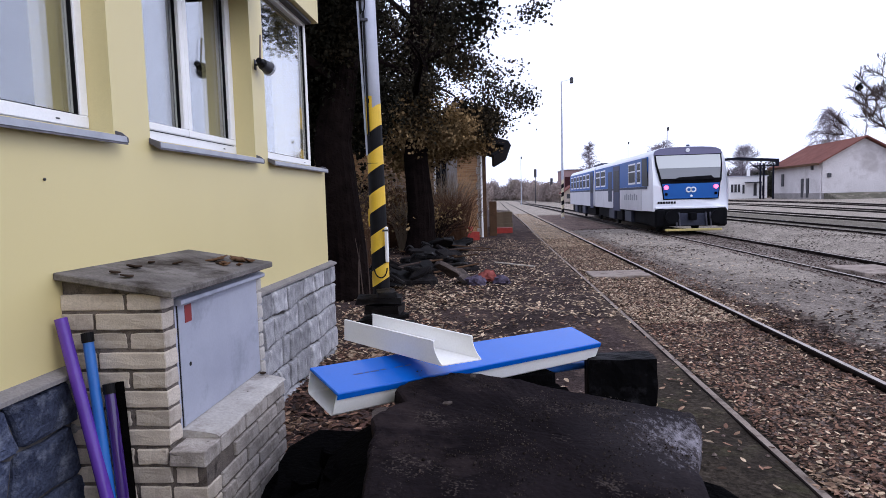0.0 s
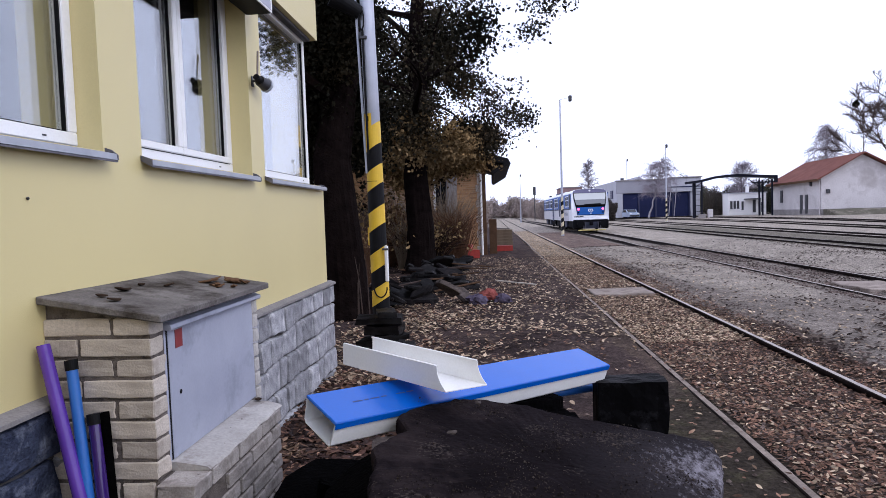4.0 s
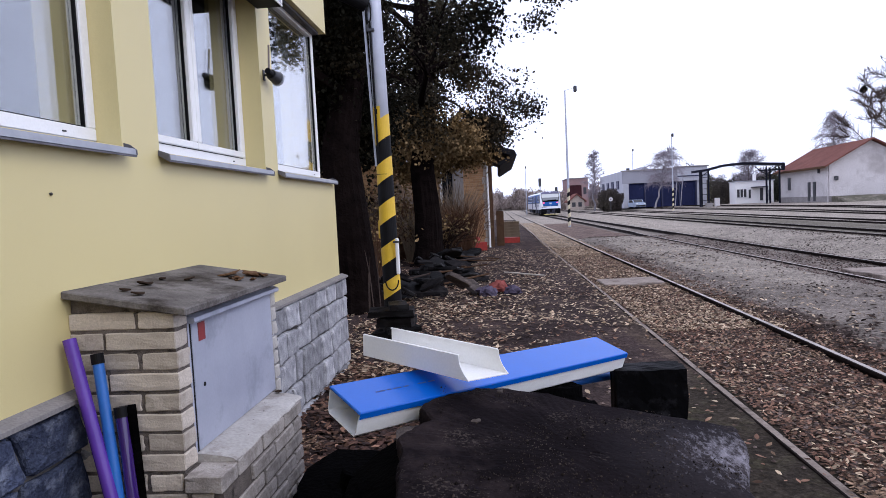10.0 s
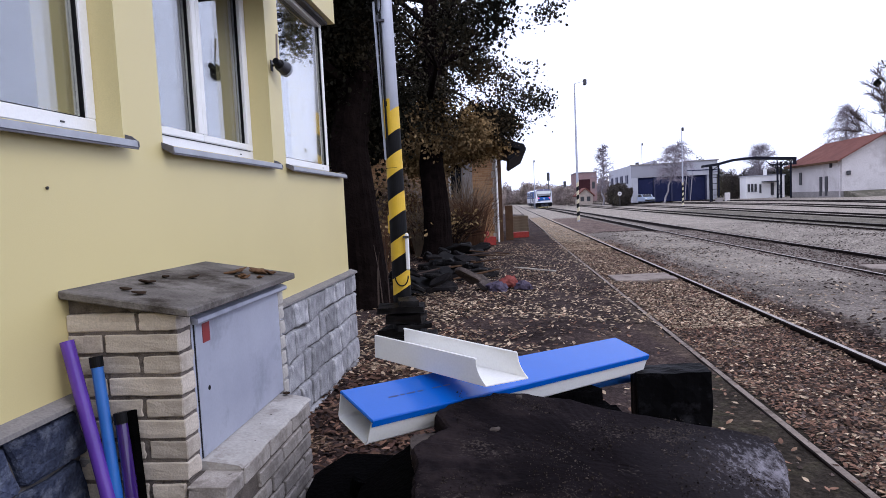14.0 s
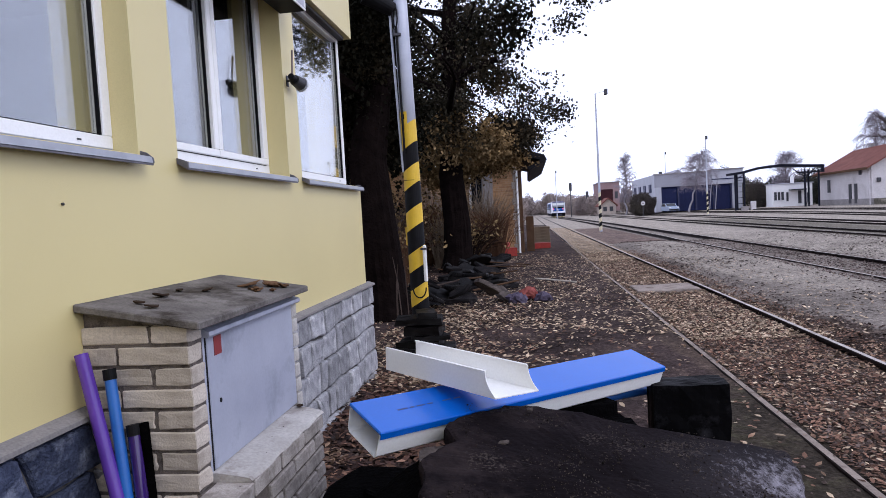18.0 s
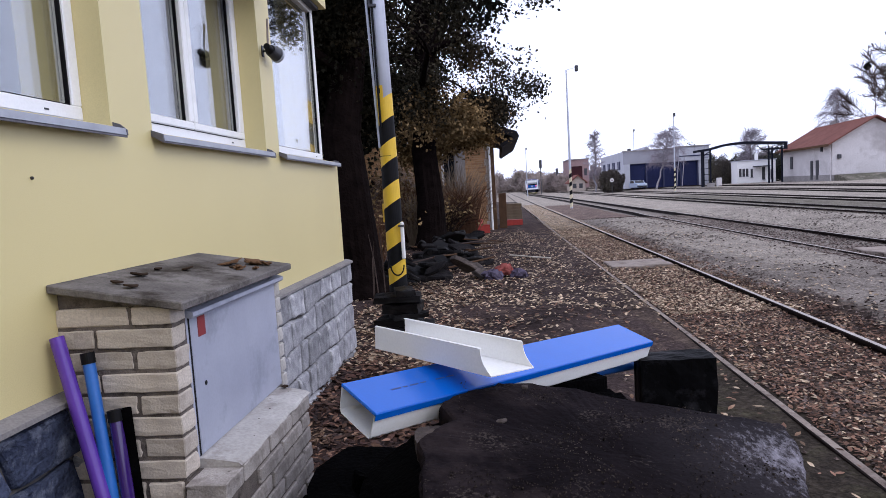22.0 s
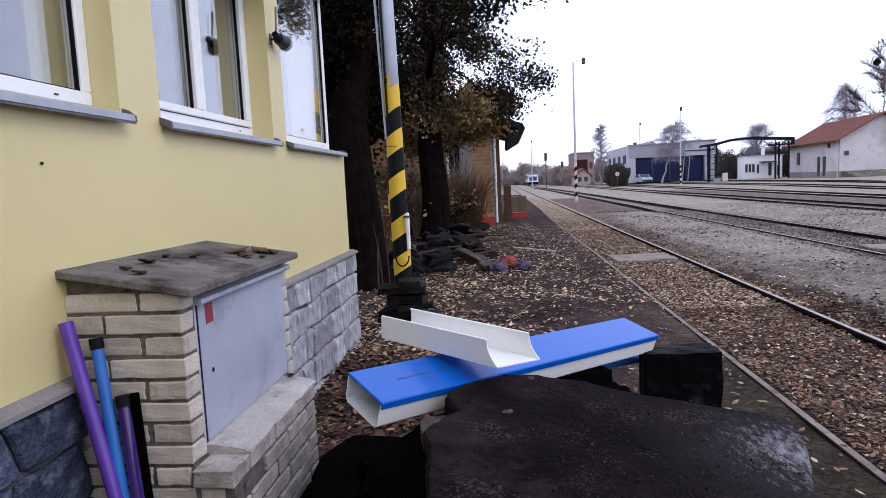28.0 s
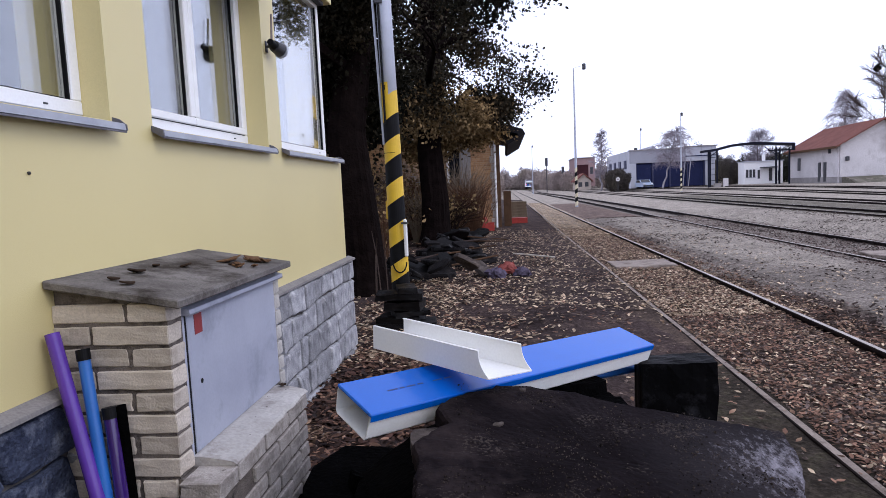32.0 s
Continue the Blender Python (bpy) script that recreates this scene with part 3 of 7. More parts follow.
def stone(wall, quad, material, rnd):
    """A rough-hewn stone: a bulging face inside four uneven sides."""
    cy, cz = sum(q[0] for q in quad) / 4, sum(q[1] for q in quad) / 4
    rim = []
    for n, (a, b) in enumerate(quad):
        c, d = quad[(n + 1) % 4]
        for u in (0.07, 0.5, 0.93):
            bow = 0.012 * rnd.uniform(-1, 0.6) if u == 0.5 else 0
            py, pz = a + (c - a) * u - cy, b + (d - b) * u - cz
            r = max(math.hypot(py, pz), 0.02)
            s = (r - 0.008 + bow) / r
            rim.append((py * s, pz * s))
    bm = bmesh.new()
    proud = rnd.uniform(0.022, 0.042)
    rings = []
    for size, x in ((1.0, -0.01), (1.0, 0.012), (0.95, proud - 0.006), (0.84, proud), (0.45, proud + 0.002)):
        rings.append([bm.verts.new((x + (rnd.uniform(-0.004, 0.004) if x > 0.02 else 0), a * size, b * size)) for a, b in rim])
    for lo, hi in zip(rings, rings[1:]):
        for i in range(12):
            bm.faces.new((lo[i], lo[(i + 1) % 12], hi[(i + 1) % 12], hi[i]))
    bm.faces.new(rings[-1])
    bmesh.ops.recalc_face_normals(bm, faces=bm.faces)
    part("stone", bm, material, wall, at=pose(WX + 0.012, cy, cz))


plinth()


# ---- meter cabinet ----
def meter_pillar():
    t = thing("meter_pillar", "brick pillar with a grey steel meter cabinet and concrete lid", "meter cabinet")
    F, R, B = 2.80, -1.30, -1.145
    lid_z = lambda x: 1.446 - 0.165 * (x + 1.5)
    part("core", block(-1.75, F + 0.008, 0.0, -1.345, 3.93, 1.40), JOINT, t)
    part("core", block(-1.345, F + 0.008, 0.74, R - 0.009, 2.908, 1.395), JOINT, t)
    part("base_core", block(-1.748, F + 0.011, 0.0, B - 0.012, 3.775, 0.735), JOINT, t)
    bm = bmesh.new()
    sweep(bm, [(-1.749, 1.398), (R - 0.03, 1.398), (R - 0.03, lid_z(R - 0.03) - 0.017), (-1.749, lid_z(-1.749) - 0.017)], F + 0.022, 3.92)
    part("mortar_bed", bm, JOINT, t, "dark mortar wedge under the lid")
    lid = bmesh.new()
    box(lid, -1.75, 2.765, -0.016, -1.235, 3.95, 0.016, 0.005)
    bmesh.ops.subdivide_edges(lid, edges=[e for e in lid.edges if e.calc_length() > 0.3], cuts=9)
    for v in lid.verts:
        rough = noise.noise_vector(v.co * 9) * 0.004
        v.co += Vector((0 if v.co.x < -1.74 else rough.x, rough.y, 0.3 * rough.z))
        v.co.z += lid_z(v.co.x)
    part("lid", lid, CONCRETE, t, "weathered concrete lid")
    door = part("door", block(-1.345, 2.957, 0.772, -1.316, 3.885, 1.335, 0.005), GREY_STEEL, t, "grey painted steel cabinet door")
    part("hinge_rail", block(-1.345, 2.913, 0.748, -1.318, 2.944, 1.345, 0.003), GREY_STEEL, t)
    # thin black strips paint in the dark gaps round the door and hinge rail
    part("seam_strip", block(-1.344, 2.945, 0.76, -1.3185, 2.956, 1.335), POLE_BLACK, t, "black strip drawn in place of the dark gap beside the door")
    part("seam_strip", block(-1.344, 2.9055, 0.75, -1.314, 2.912, 1.345), POLE_BLACK, t)
    part("door_gap", block(-1.344, 2.952, 1.3355, -1.322, 3.88, 1.341), POLE_BLACK, t)
    bm = bmesh.new()
    sweep(bm, [(-1.345, 1.338), (-1.286, 1.330), (-1.278, 1.338), (-1.280, 1.354), (-1.345, 1.374)], 2.915, 3.93)
    part("rain_strip", bm, GREY_STEEL, t, "folded steel rain strip")
    part("sticker", block(-1.3155, 3.012, 1.238, -1.3135, 3.074, 1.318), RED_PAINT, door, "faded red warning sticker")
    part("keyhole", rod((-1.317, 3.04, 1.043), (-1.3145, 3.04, 1.043), 0.010, None, 12), POLE_BLACK, door)
    rnd = random.Random(7)
    meshes = {}

    def brick(x0, y0, z0, x1, y1, z1, material):
        key = (round(x1 - x0, 2), round(y1 - y0, 2), round(z1 - z0, 2), material.name, rnd.randrange(4))
        if key not in meshes:
            bm = bmesh.new()
            box(bm, -(x1 - x0) / 2, -(y1 - y0) / 2, -(z1 - z0) / 2, (x1 - x0) / 2, (y1 - y0) / 2, (z1 - z0) / 2, rnd.uniform(0.003, 0.005))
            bmesh.ops.subdivide_edges(bm, edges=[e for e in bm.edges if e.calc_length() > 0.045], cuts=3, use_grid_fill=True)
            chip = rnd.uniform(0, 90)
            for v in bm.verts:
                edge = (abs(v.co.x) > (x1 - x0) * 0.44) + (abs(v.co.y) > (y1 - y0) * 0.40) + (abs(v.co.z) > (z1 - z0) * 0.40)
                v.co += noise.noise_vector(v.co * 26 + Vector((chip, 0, 0))) * 0.0034 + noise.noise_vector(v.co * 70 + Vector((0, chip, 0))) * 0.0018
                if edge > 1 and noise.noise(v.co * 17 + Vector((0, 0, chip))) > 0.25:
                    v.co *= 0.972
            meshes[key] = mesh_of(bm, material, "brick")
        ob = new("brick", meshes[key])
        ob.parent = t
        ob.matrix_basis = pose((x0 + x1) / 2 + rnd.uniform(-0.003, 0.003), (y0 + y1) / 2 + rnd.uniform(-0.004, 0.004), (z0 + z1) / 2 + rnd.uniform(-0.0015, 0.0015), 0, rnd.uniform(-0.5, 0.5), rnd.uniform(-0.8, 0.8))

    pitch, tall = 0.0836, 0.069
    for k in range(17):
        z1 = 1.405 - k * pitch
        z0 = max(z1 - tall, 0.005)
        if k < 8:
            row = [(-1.75, -1.609), (-1.594, R)] if k % 2 else [(-1.75, -1.470), (-1.453, R)]
            for x0, x1 in row:
                brick(x0, F, z0, x1, 2.905 if x1 == R else 2.93, z1, BRICK)
            brick(-1.43, 3.885, z0, -1.312, 3.955, z1, LIME)
            continue
        row = [(-1.75, -1.609), (-1.594, -1.305), (-1.288, B)] if k % 2 else [(-1.75, -1.470), (-1.453, -1.318), (-1.302, B)]
        for x0, x1 in row:
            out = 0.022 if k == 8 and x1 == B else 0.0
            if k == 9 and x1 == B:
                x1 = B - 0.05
            # the jutting brick's lit top is toned down by the darker colour
            brick(x0, F - out, z0, x1, 2.935, z1, BRICK_DULL if out else BRICK)
        cuts = [2.945, 3.09, 3.38, 3.67, 3.80] if k % 2 else [2.945, 3.235, 3.525, 3.80]
        for n, (a, b) in enumerate(zip(cuts, cuts[1:])):
            if k == 9 and n == 0:
                continue
            brick(B - 0.11, a, z0, B + 0.002 * (n % 2), b - 0.014, z1, BRICK_DULL)
    # sloping limewashed mortar on top of the base
    bm = bmesh.new()
    rings = []
    for i in range(34):
        y = 2.925 + 0.89 * i / 33
        ring = []
        for x, z in [(-1.344, 0.733), (-1.344, 0.770), (-1.30, 0.778), (-1.22, 0.768), (B - 0.012, 0.754), (B + 0.001, 0.742), (B - 0.006, 0.733)]:
            e = noise.noise_vector((x * 9, y * 9, 3)) * 0.008 + noise.noise_vector((x * 30, y * 30, 8)) * 0.003
            low = 0.0 if z < 0.735 or x < -1.34 else 1.0
            ring.append(bm.verts.new((x + e.x * low * (x > -1.25), y + e.y * low, z + e.z * low)))
        rings.append(ring)
    for p, q in zip(rings, rings[1:]):
        for i in range(7):
            j = (i + 1) % 7
            bm.faces.new((p[i], p[j], q[j], q[i]))
    bm.faces.new(rings[0][::-1])
    bm.faces.new(rings[-1])
    bmesh.ops.recalc_face_normals(bm, faces=bm.faces)
    part("ledge", bm, LIME, t, "limewashed mortar ledge under the door")
    return t


meter_pillar()


def flake(name, label, category, x, y, z, size, material, seed, lift=0.3, tilt=(0, 0, 0)):
    """A curled scrap: a small bent sheet with an uneven rim."""
    rnd = random.Random(seed)
    bm = bmesh.new()
    rim = []
    for i in range(10):
        th = 2 * math.pi * i / 10
        r = size * rnd.uniform(0.6, 1.0)
        rim.append((math.cos(th) * r, math.sin(th) * r * 0.7))
    top = [bm.verts.new((a, b, lift * (a * a + b * b) / size + 0.006)) for a, b in rim]
    low = [bm.verts.new((a, b, lift * (a * a + b * b) / size)) for a, b in rim]
    ct, cl = bm.verts.new((0, 0, 0.012)), bm.verts.new((0, 0, 0.0))
    for i in range(10):
        j = (i + 1) % 10
        bm.faces.new((top[i], top[j], ct))
        bm.faces.new((low[j], low[i], cl))
        bm.faces.new((low[i], low[j], top[j], top[i]))
    return tagged(part(name, bm, material, at=pose(x, y, z, *tilt)), label, category)


LEAF_DARK = mat("rotting_leaf", (0.06, 0.04, 0.028), (0.03, 0.02, 0.015), 0.9, 12, 90, 0.2)
LEAF_LID = mat("curled_brown_leaf", (0.20, 0.115, 0.065), (0.09, 0.05, 0.03), 0.9, 12, 90, 0.2)
for k, (px, py) in enumerate([(-1.58, 2.93), (-1.50, 2.89), (-1.60, 3.12), (-1.62, 3.30), (-1.53, 3.38), (-1.45, 3.66), (-1.40, 3.60), (-1.46, 3.74), (-1.38, 3.80)]):
    flake("dead_leaf", "dark rotting leaf lying on the concrete lid", "leaf", px, py, 1.465 - 0.165 * (px + 1.5), 0.028 + 0.009 * (k % 3) + 0.02 * (k in (5, 8)), LEAF_LID if k in (5, 7, 8) else LEAF_DARK, k, 0.25, (0, 10, 40 * k))
rl = random.Random(19)
for k in range(11):
    px, py = -1.36 + rl.uniform(-0.07, 0.06), 3.66 + rl.uniform(-0.13, 0.17)
    flake("dead_leaf", "curled brown leaf heaped on the concrete lid", "leaf", px, py, 1.464 - 0.165 * (px + 1.5), rl.uniform(0.022, 0.042), LEAF_LID, 50 + k, 0.45, (rl.uniform(-12, 12), 9, rl.uniform(0, 360)))
flake("dead_leaf", "curled brown leaf on the brick ledge", "leaf", -1.27, 3.80, 0.775, 0.03, LEAF_DARK, 31, 0.6)


# ---- leaning plastic pipes ----
def pipe(label, top, foot, r, material, cap=None):
    t = thing("plastic_pipe", label, "pipe", "pipes leaning on the wall")
    a, b = Vector(top), Vector(foot)
    bm = bmesh.new()
    tube(bm, b, a, r, None, 20, caps=False)
    tube(bm, b, a, r - 0.004, None, 20, caps=False)
    bmesh.ops.recalc_face_normals(bm, faces=bm.faces)
    part("barrel", bm, material, t, smooth=True)
    if cap:
        way = (a - b).normalized()
        part("end_cap", rod(a - way * 0.035, a + way * 0.006, r + 0.003, None, 20), cap, t, "black plastic end cap")
    return t


pipe("glossy violet plastic pipe leaning on the wall", (-1.708, 2.74, 1.315), (-1.37, 2.60, 0.09), 0.025, PURPLE)
pipe("bright blue plastic pipe with a black cap", (-1.612, 2.76, 1.245), (-1.43, 2.62, 0.09), 0.021, BLUE_PIPE, POLE_BLACK)
pipe("dark violet pipe with a shiny side", (-1.528, 2.755, 1.03), (-1.40, 2.64, 0.09), 0.023, PURPLE_DARK, POLE_BLACK)
pipe("short wide black plastic pipe", (-1.500, 2.775, 1.035), (-1.415, 2.70, 0.09), 0.021, TAR)


def cable_duct():
    """A closed duct lying aslant; its own x runs along it, the near lid edge is its origin."""
    t = thing("cable_duct", "white plastic cable duct with blue film on its lid", "cable duct", at=pose(-0.600, 2.892, 0.935, 17, 3.6, 46.7))
    L, w, h, k = 1.96, 0.235, 0.105, 0.005
    bm = bmesh.new()
    rim = [(0, 0), (0.004, -h + 0.012), (0.014, -h), (w - 0.024, -h), (w - 0.01, -h + 0.012), (w, 0), (w - k, 0), (w - 0.01 - k, -h + 0.014), (w - 0.026, -h + k), (0.016, -h + k), (0.004 + k, -h + 0.014), (k, 0)]
    ends = [[bm.verts.new((x, y, z)) for y, z in rim] for x in (0, L)]
    for i in range(12):
        j = (i + 1) % 12
        bm.faces.new((ends[0][i], ends[0][j], ends[1][j], ends[1][i]))
    for e in ends:
        for i in range(5):
            bm.faces.new((e[i], e[i + 1], e[10 - i], e[11 - i]))
    bmesh.ops.recalc_face_normals(bm, faces=bm.faces)
    part("trough", bm, WHITE_PVC, t)
    lid = part("duct_lid", block(-0.002, -0.004, 0.001, L, w + 0.004, 0.015, 0.003), BLUE_FILM, t, "lid under blue protective film")
    part("lid_skirt", block(-0.001, -0.007, -0.016, L, -0.0045, 0.012, 0.001), BLUE_FILM, lid)
    x = 0.16
    for n, wide in enumerate([0.05, 0.022, 0.045, 0.03, 0.0, 0.05, 0.04]):
        if wide:
            part("print_mark", block(x, 0.115, 0.0152, x + wide, 0.124, 0.0158), INK, lid)
        x += wide + 0.012 + 0.03 * (n == 4)


INK = plain("dark_print", (0.02, 0.04, 0.16), 0.5)
cable_duct()


def duct_offcut():
    """An open U offcut, its right end cut in a hollow curve."""
    t = thing("duct_offcut", "short open white plastic duct offcut", "cable duct", at=pose(-0.716, 3.535, 1.035, 0, 3.0, -36.4))
    L, w, h, k = 0.655, 0.205, 0.104, 0.004
    bm = block(0, 0, 0, L + 0.03, w, k)
    for v in bm.verts:
        if v.co.x > 0.3 and v.co.y > 0.1:
            v.co.x += 0.07
    part("floor_strip", bm, WHITE_PVC, t)
    for y in (0, w - k):
        bm = bmesh.new()
        cut = [(L + 0.03 - 0.055 * (1 - (1 - u) ** 2.2), k + u * (h - k)) for u in [i / 8 for i in range(9)]]
        longer = 0.0 if y == 0 else 0.07
        outline = [(0.0, k)] + [(x + longer, z) for x, z in cut] + [(0.0, h)]
        a = [bm.verts.new((x, y, z)) for x, z in outline]
        b = [bm.verts.new((x, y + k, z)) for x, z in outline]
        bm.faces.new(a)
        bm.faces.new(b[::-1])
        for n in range(len(a)):
            m = (n + 1) % len(a)
            bm.faces.new((a[n], b[n], b[m], a[m]))
        bmesh.ops.recalc_face_normals(bm, faces=bm.faces)
        side = part("side_wall", bm, WHITE_PVC, t)
        inner = 0.012 if y == 0 else -0.012 + k
        part("lip", block(0, min(y, y + inner), h, L - 0.028 + longer, max(y + k, y + inner), h + 0.005, 0.001), WHITE_PVC, side)


duct_offcut()


# ---- asphalt heap ----
def chunk(name, label, cx, cy, cz, sx, sy, sz, tilt=(0, 0, 0), sides=11, seed=1, rough=0.12, material=ASPHALT, group="broken asphalt slabs"):
    """A broken slab with an irregular outline and a crumbled edge."""
    rnd = random.Random(seed)
    bm = bmesh.new()
    rings = []
    radii = [1 + rough * rnd.uniform(-1.4, 1) for _ in range(sides)]
    n = sides * 4
    for k, (zz, grow) in enumerate([(-0.5, 0.97), (-0.2, 1.0), (0.2, 0.995), (0.47, 0.985), (0.5, 0.96)]):
        ring = []
        for i in range(n):
            u = i / 4
            a, b = radii[int(u) % sides], radii[(int(u) + 1) % sides]
            r = a + (b - a) * (u - int(u))
            th = 2 * math.pi * i / n
            c, s = math.cos(th), math.sin(th)
            sq = 1 / max(abs(c), abs(s)) ** 0.6
            j = 1 + 0.03 * noise.noise((c * 6 + seed, s * 6, zz * 3))
            ring.append(bm.verts.new((c * r * sq * j * grow * sx / 2, s * r * sq * j * grow * sy / 2, zz * sz + 0.12 * sz * noise.noise((c * 4, s * 4, seed + zz)))))
        rings.append(ring)
    for a, b in zip(rings, rings[1:]):
        for i in range(n):
            bm.faces.new((a[i], a[(i + 1) % n], b[(i + 1) % n], b[i]))
    last = rings[-1]
    for f in (0.66, 0.33):
        ring = []
        for i in range(n):
            x, y = last[i].co.x * f / 0.96, last[i].co.y * f / 0.96
            ring.append(bm.verts.new((x, y, 0.5 * sz + 0.10 * sz * noise.noise((x * 5, y * 5, seed)))))
        src = rings[-1]
        for i in range(n):
            bm.faces.new((src[i], src[(i + 1) % n], ring[(i + 1) % n], ring[i]))
        rings.append(ring)
    bm.faces.new(rings[-1])
    bm.faces.new(rings[0][::-1])
    ob = part(name, bm, material, at=pose(cx, cy, cz, *tilt))
    return tagged(ob, label, "asphalt slab", group)


def crown_slab():
    """The top slab: a tilted plate with a ragged, crumbling rim."""
    corners = [(-0.33, 2.0), (-0.375, 2.40), (-0.395, 2.60), (-0.425, 2.76), (-0.325, 2.92), (-0.375, 3.05), (-0.306, 3.18), (-0.144, 3.32), (0.002, 3.345), (0.19, 3.30), (0.43, 3.215), (0.72, 3.15), (0.95, 3.11), (0.93, 2.93), (0.81, 2.58), (0.75, 2.0), (0.3, 1.9)]
    rim = []
    for n, (x, y) in enumerate(corners):
        u, v = corners[(n + 1) % len(corners)]
        for k in range(8):
            rim.append((x + (u - x) * k / 8, y + (v - y) * k / 8))
    cx, cy = 0.28, 2.65
    bm = bmesh.new()
    rings = []
    for shrink, dz in [(0.95, -0.11), (1.0, -0.07), (1.0, -0.02), (0.985, -0.003), (0.96, 0.002), (0.88, 0.004), (0.75, 0.004), (0.6, 0.006), (0.45, 0.005), (0.3, 0.004), (0.15, 0.003)]:
        ring = []
        for x, y in rim:
            e = noise.noise((x * 7, y * 7, 1)) * 0.012 + noise.noise((x * 24, y * 24, 2 + dz * 30)) * 0.012 + noise.noise((x * 60, y * 60, dz * 50)) * 0.006
            px, py = cx + (x - cx) * (shrink + e), cy + (y - cy) * (shrink + e)
            z = 0.638 - 0.1 * px + 0.0815 * py + dz
            z += 0.010 * noise.noise((px * 5, py * 5, 0)) + 0.006 * noise.noise((px * 13, py * 13, 5)) + 0.004 * noise.noise((px * 40, py * 40, 7))
            ring.append(bm.verts.new((px, py, z)))
        rings.append(ring)
    n = len(rim)
    for a, b in zip(rings, rings[1:]):
        for i in range(n):
            bm.faces.new((a[i], a[(i + 1) % n], b[(i + 1) % n], b[i]))
    bm.faces.new(rings[-1])
    bm.faces.new(rings[0][::-1])
    bmesh.ops.recalc_face_normals(bm, faces=bm.faces)
    tagged(part("asphalt_slab", bm, SCUFFED), "large broken slab of black asphalt crowning a heap", "asphalt slab", "broken asphalt slabs")


def scuffed_asphalt():
    """Asphalt with brown crumbs and a pale scuffed patch."""
    m = mat("scuffed_asphalt", (0.0155, 0.0120, 0.0136), (0.0062, 0.0048, 0.0057), 0.9, 3, 48, 0.8, 0, (0.030, 0.0225, 0.0228), 0.45, grain=0.7, spec=0.02, relief=0.007)
    n, l = m.node_tree.nodes, m.node_tree.links
    p = n["Principled BSDF"]
    base = p.inputs["Base Color"].links[0].from_socket
    co = n.new("ShaderNodeTexCoord")
    away = n.new("ShaderNodeVectorMath")
    away.operation = "DISTANCE"
    away.inputs[1].default_value = (0.86, 2.78, 0.78)
    l.new(co.outputs["Object"], away.inputs[0])
    near = n.new("ShaderNodeMapRange")
    near.inputs["From Min"].default_value, near.inputs["From Max"].default_value = 0.56, 0.02
    near.inputs["To Min"].default_value, near.inputs["To Max"].default_value = 0.0, 0.34
    l.new(away.outputs["Value"], near.inputs["Value"])
    stretch = n.new("ShaderNodeMapping")
    stretch.inputs["Scale"].default_value = (46, 24, 46)
    stretch.inputs["Rotation"].default_value = (0, 0, 0.8)
    l.new(co.outputs["Object"], stretch.inputs["Vector"])
    marks = n.new("ShaderNodeTexNoise")
    marks.inputs["Scale"].default_value = 1.0
    marks.inputs["Detail"].default_value = 12.0
    marks.inputs["Roughness"].default_value = 0.78
    l.new(stretch.outputs["Vector"], marks.inputs["Vector"])
    add = n.new("ShaderNodeMath")
    add.operation = "ADD"
    l.new(marks.outputs["Fac"], add.inputs[0])
    l.new(near.outputs["Result"], add.inputs[1])
    ramp = n.new("ShaderNodeValToRGB")
    ramp.color_ramp.elements[0].position, ramp.color_ramp.elements[1].position = 0.73, 0.93
    l.new(add.outputs["Value"], ramp.inputs["Fac"])
    dusty = n.new("ShaderNodeMix")
    dusty.data_type = "RGBA"
    dusty.inputs["B"].default_value = (0.085, 0.077, 0.084, 1)
    l.new(near.outputs["Result"], dusty.inputs["Factor"])
    l.new(base, dusty.inputs["A"])
    mx = n.new("ShaderNodeMix")
    mx.data_type = "RGBA"
    mx.inputs["B"].default_value = (0.24, 0.225, 0.25, 1)
    l.new(ramp.outputs["Color"], mx.inputs["Factor"])
    l.new(dusty.outputs["Result"], mx.inputs["A"])
    crumbs = n.new("ShaderNodeTexNoise")
    crumbs.inputs["Scale"].default_value = 85.0
    crumbs.inputs["Detail"].default_value = 3.0
    patch = n.new("ShaderNodeTexNoise")
    patch.inputs["Scale"].default_value = 4.5
    l.new(co.outputs["Object"], crumbs.inputs["Vector"])
    l.new(co.outputs["Object"], patch.inputs["Vector"])
    both = n.new("ShaderNodeMath")
    both.operation = "MULTIPLY"
    l.new(crumbs.outputs["Fac"], both.inputs[0])
    l.new(patch.outputs["Fac"], both.inputs[1])
    pick = n.new("ShaderNodeValToRGB")
    pick.color_ramp.elements[0].position, pick.color_ramp.elements[1].position = 0.33, 0.40
    l.new(both.outputs["Value"], pick.inputs["Fac"])
    top = n.new("ShaderNodeMix")
    top.data_type = "RGBA"
    top.inputs["B"].default_value = (0.050, 0.040, 0.036, 1)
    l.new(pick.outputs["Color"], top.inputs["Factor"])
    l.new(mx.outputs["Result"], top.inputs["A"])
    l.new(top.outputs["Result"], p.inputs["Base Color"])
    return m


SCUFFED = scuffed_asphalt()
crown_slab()


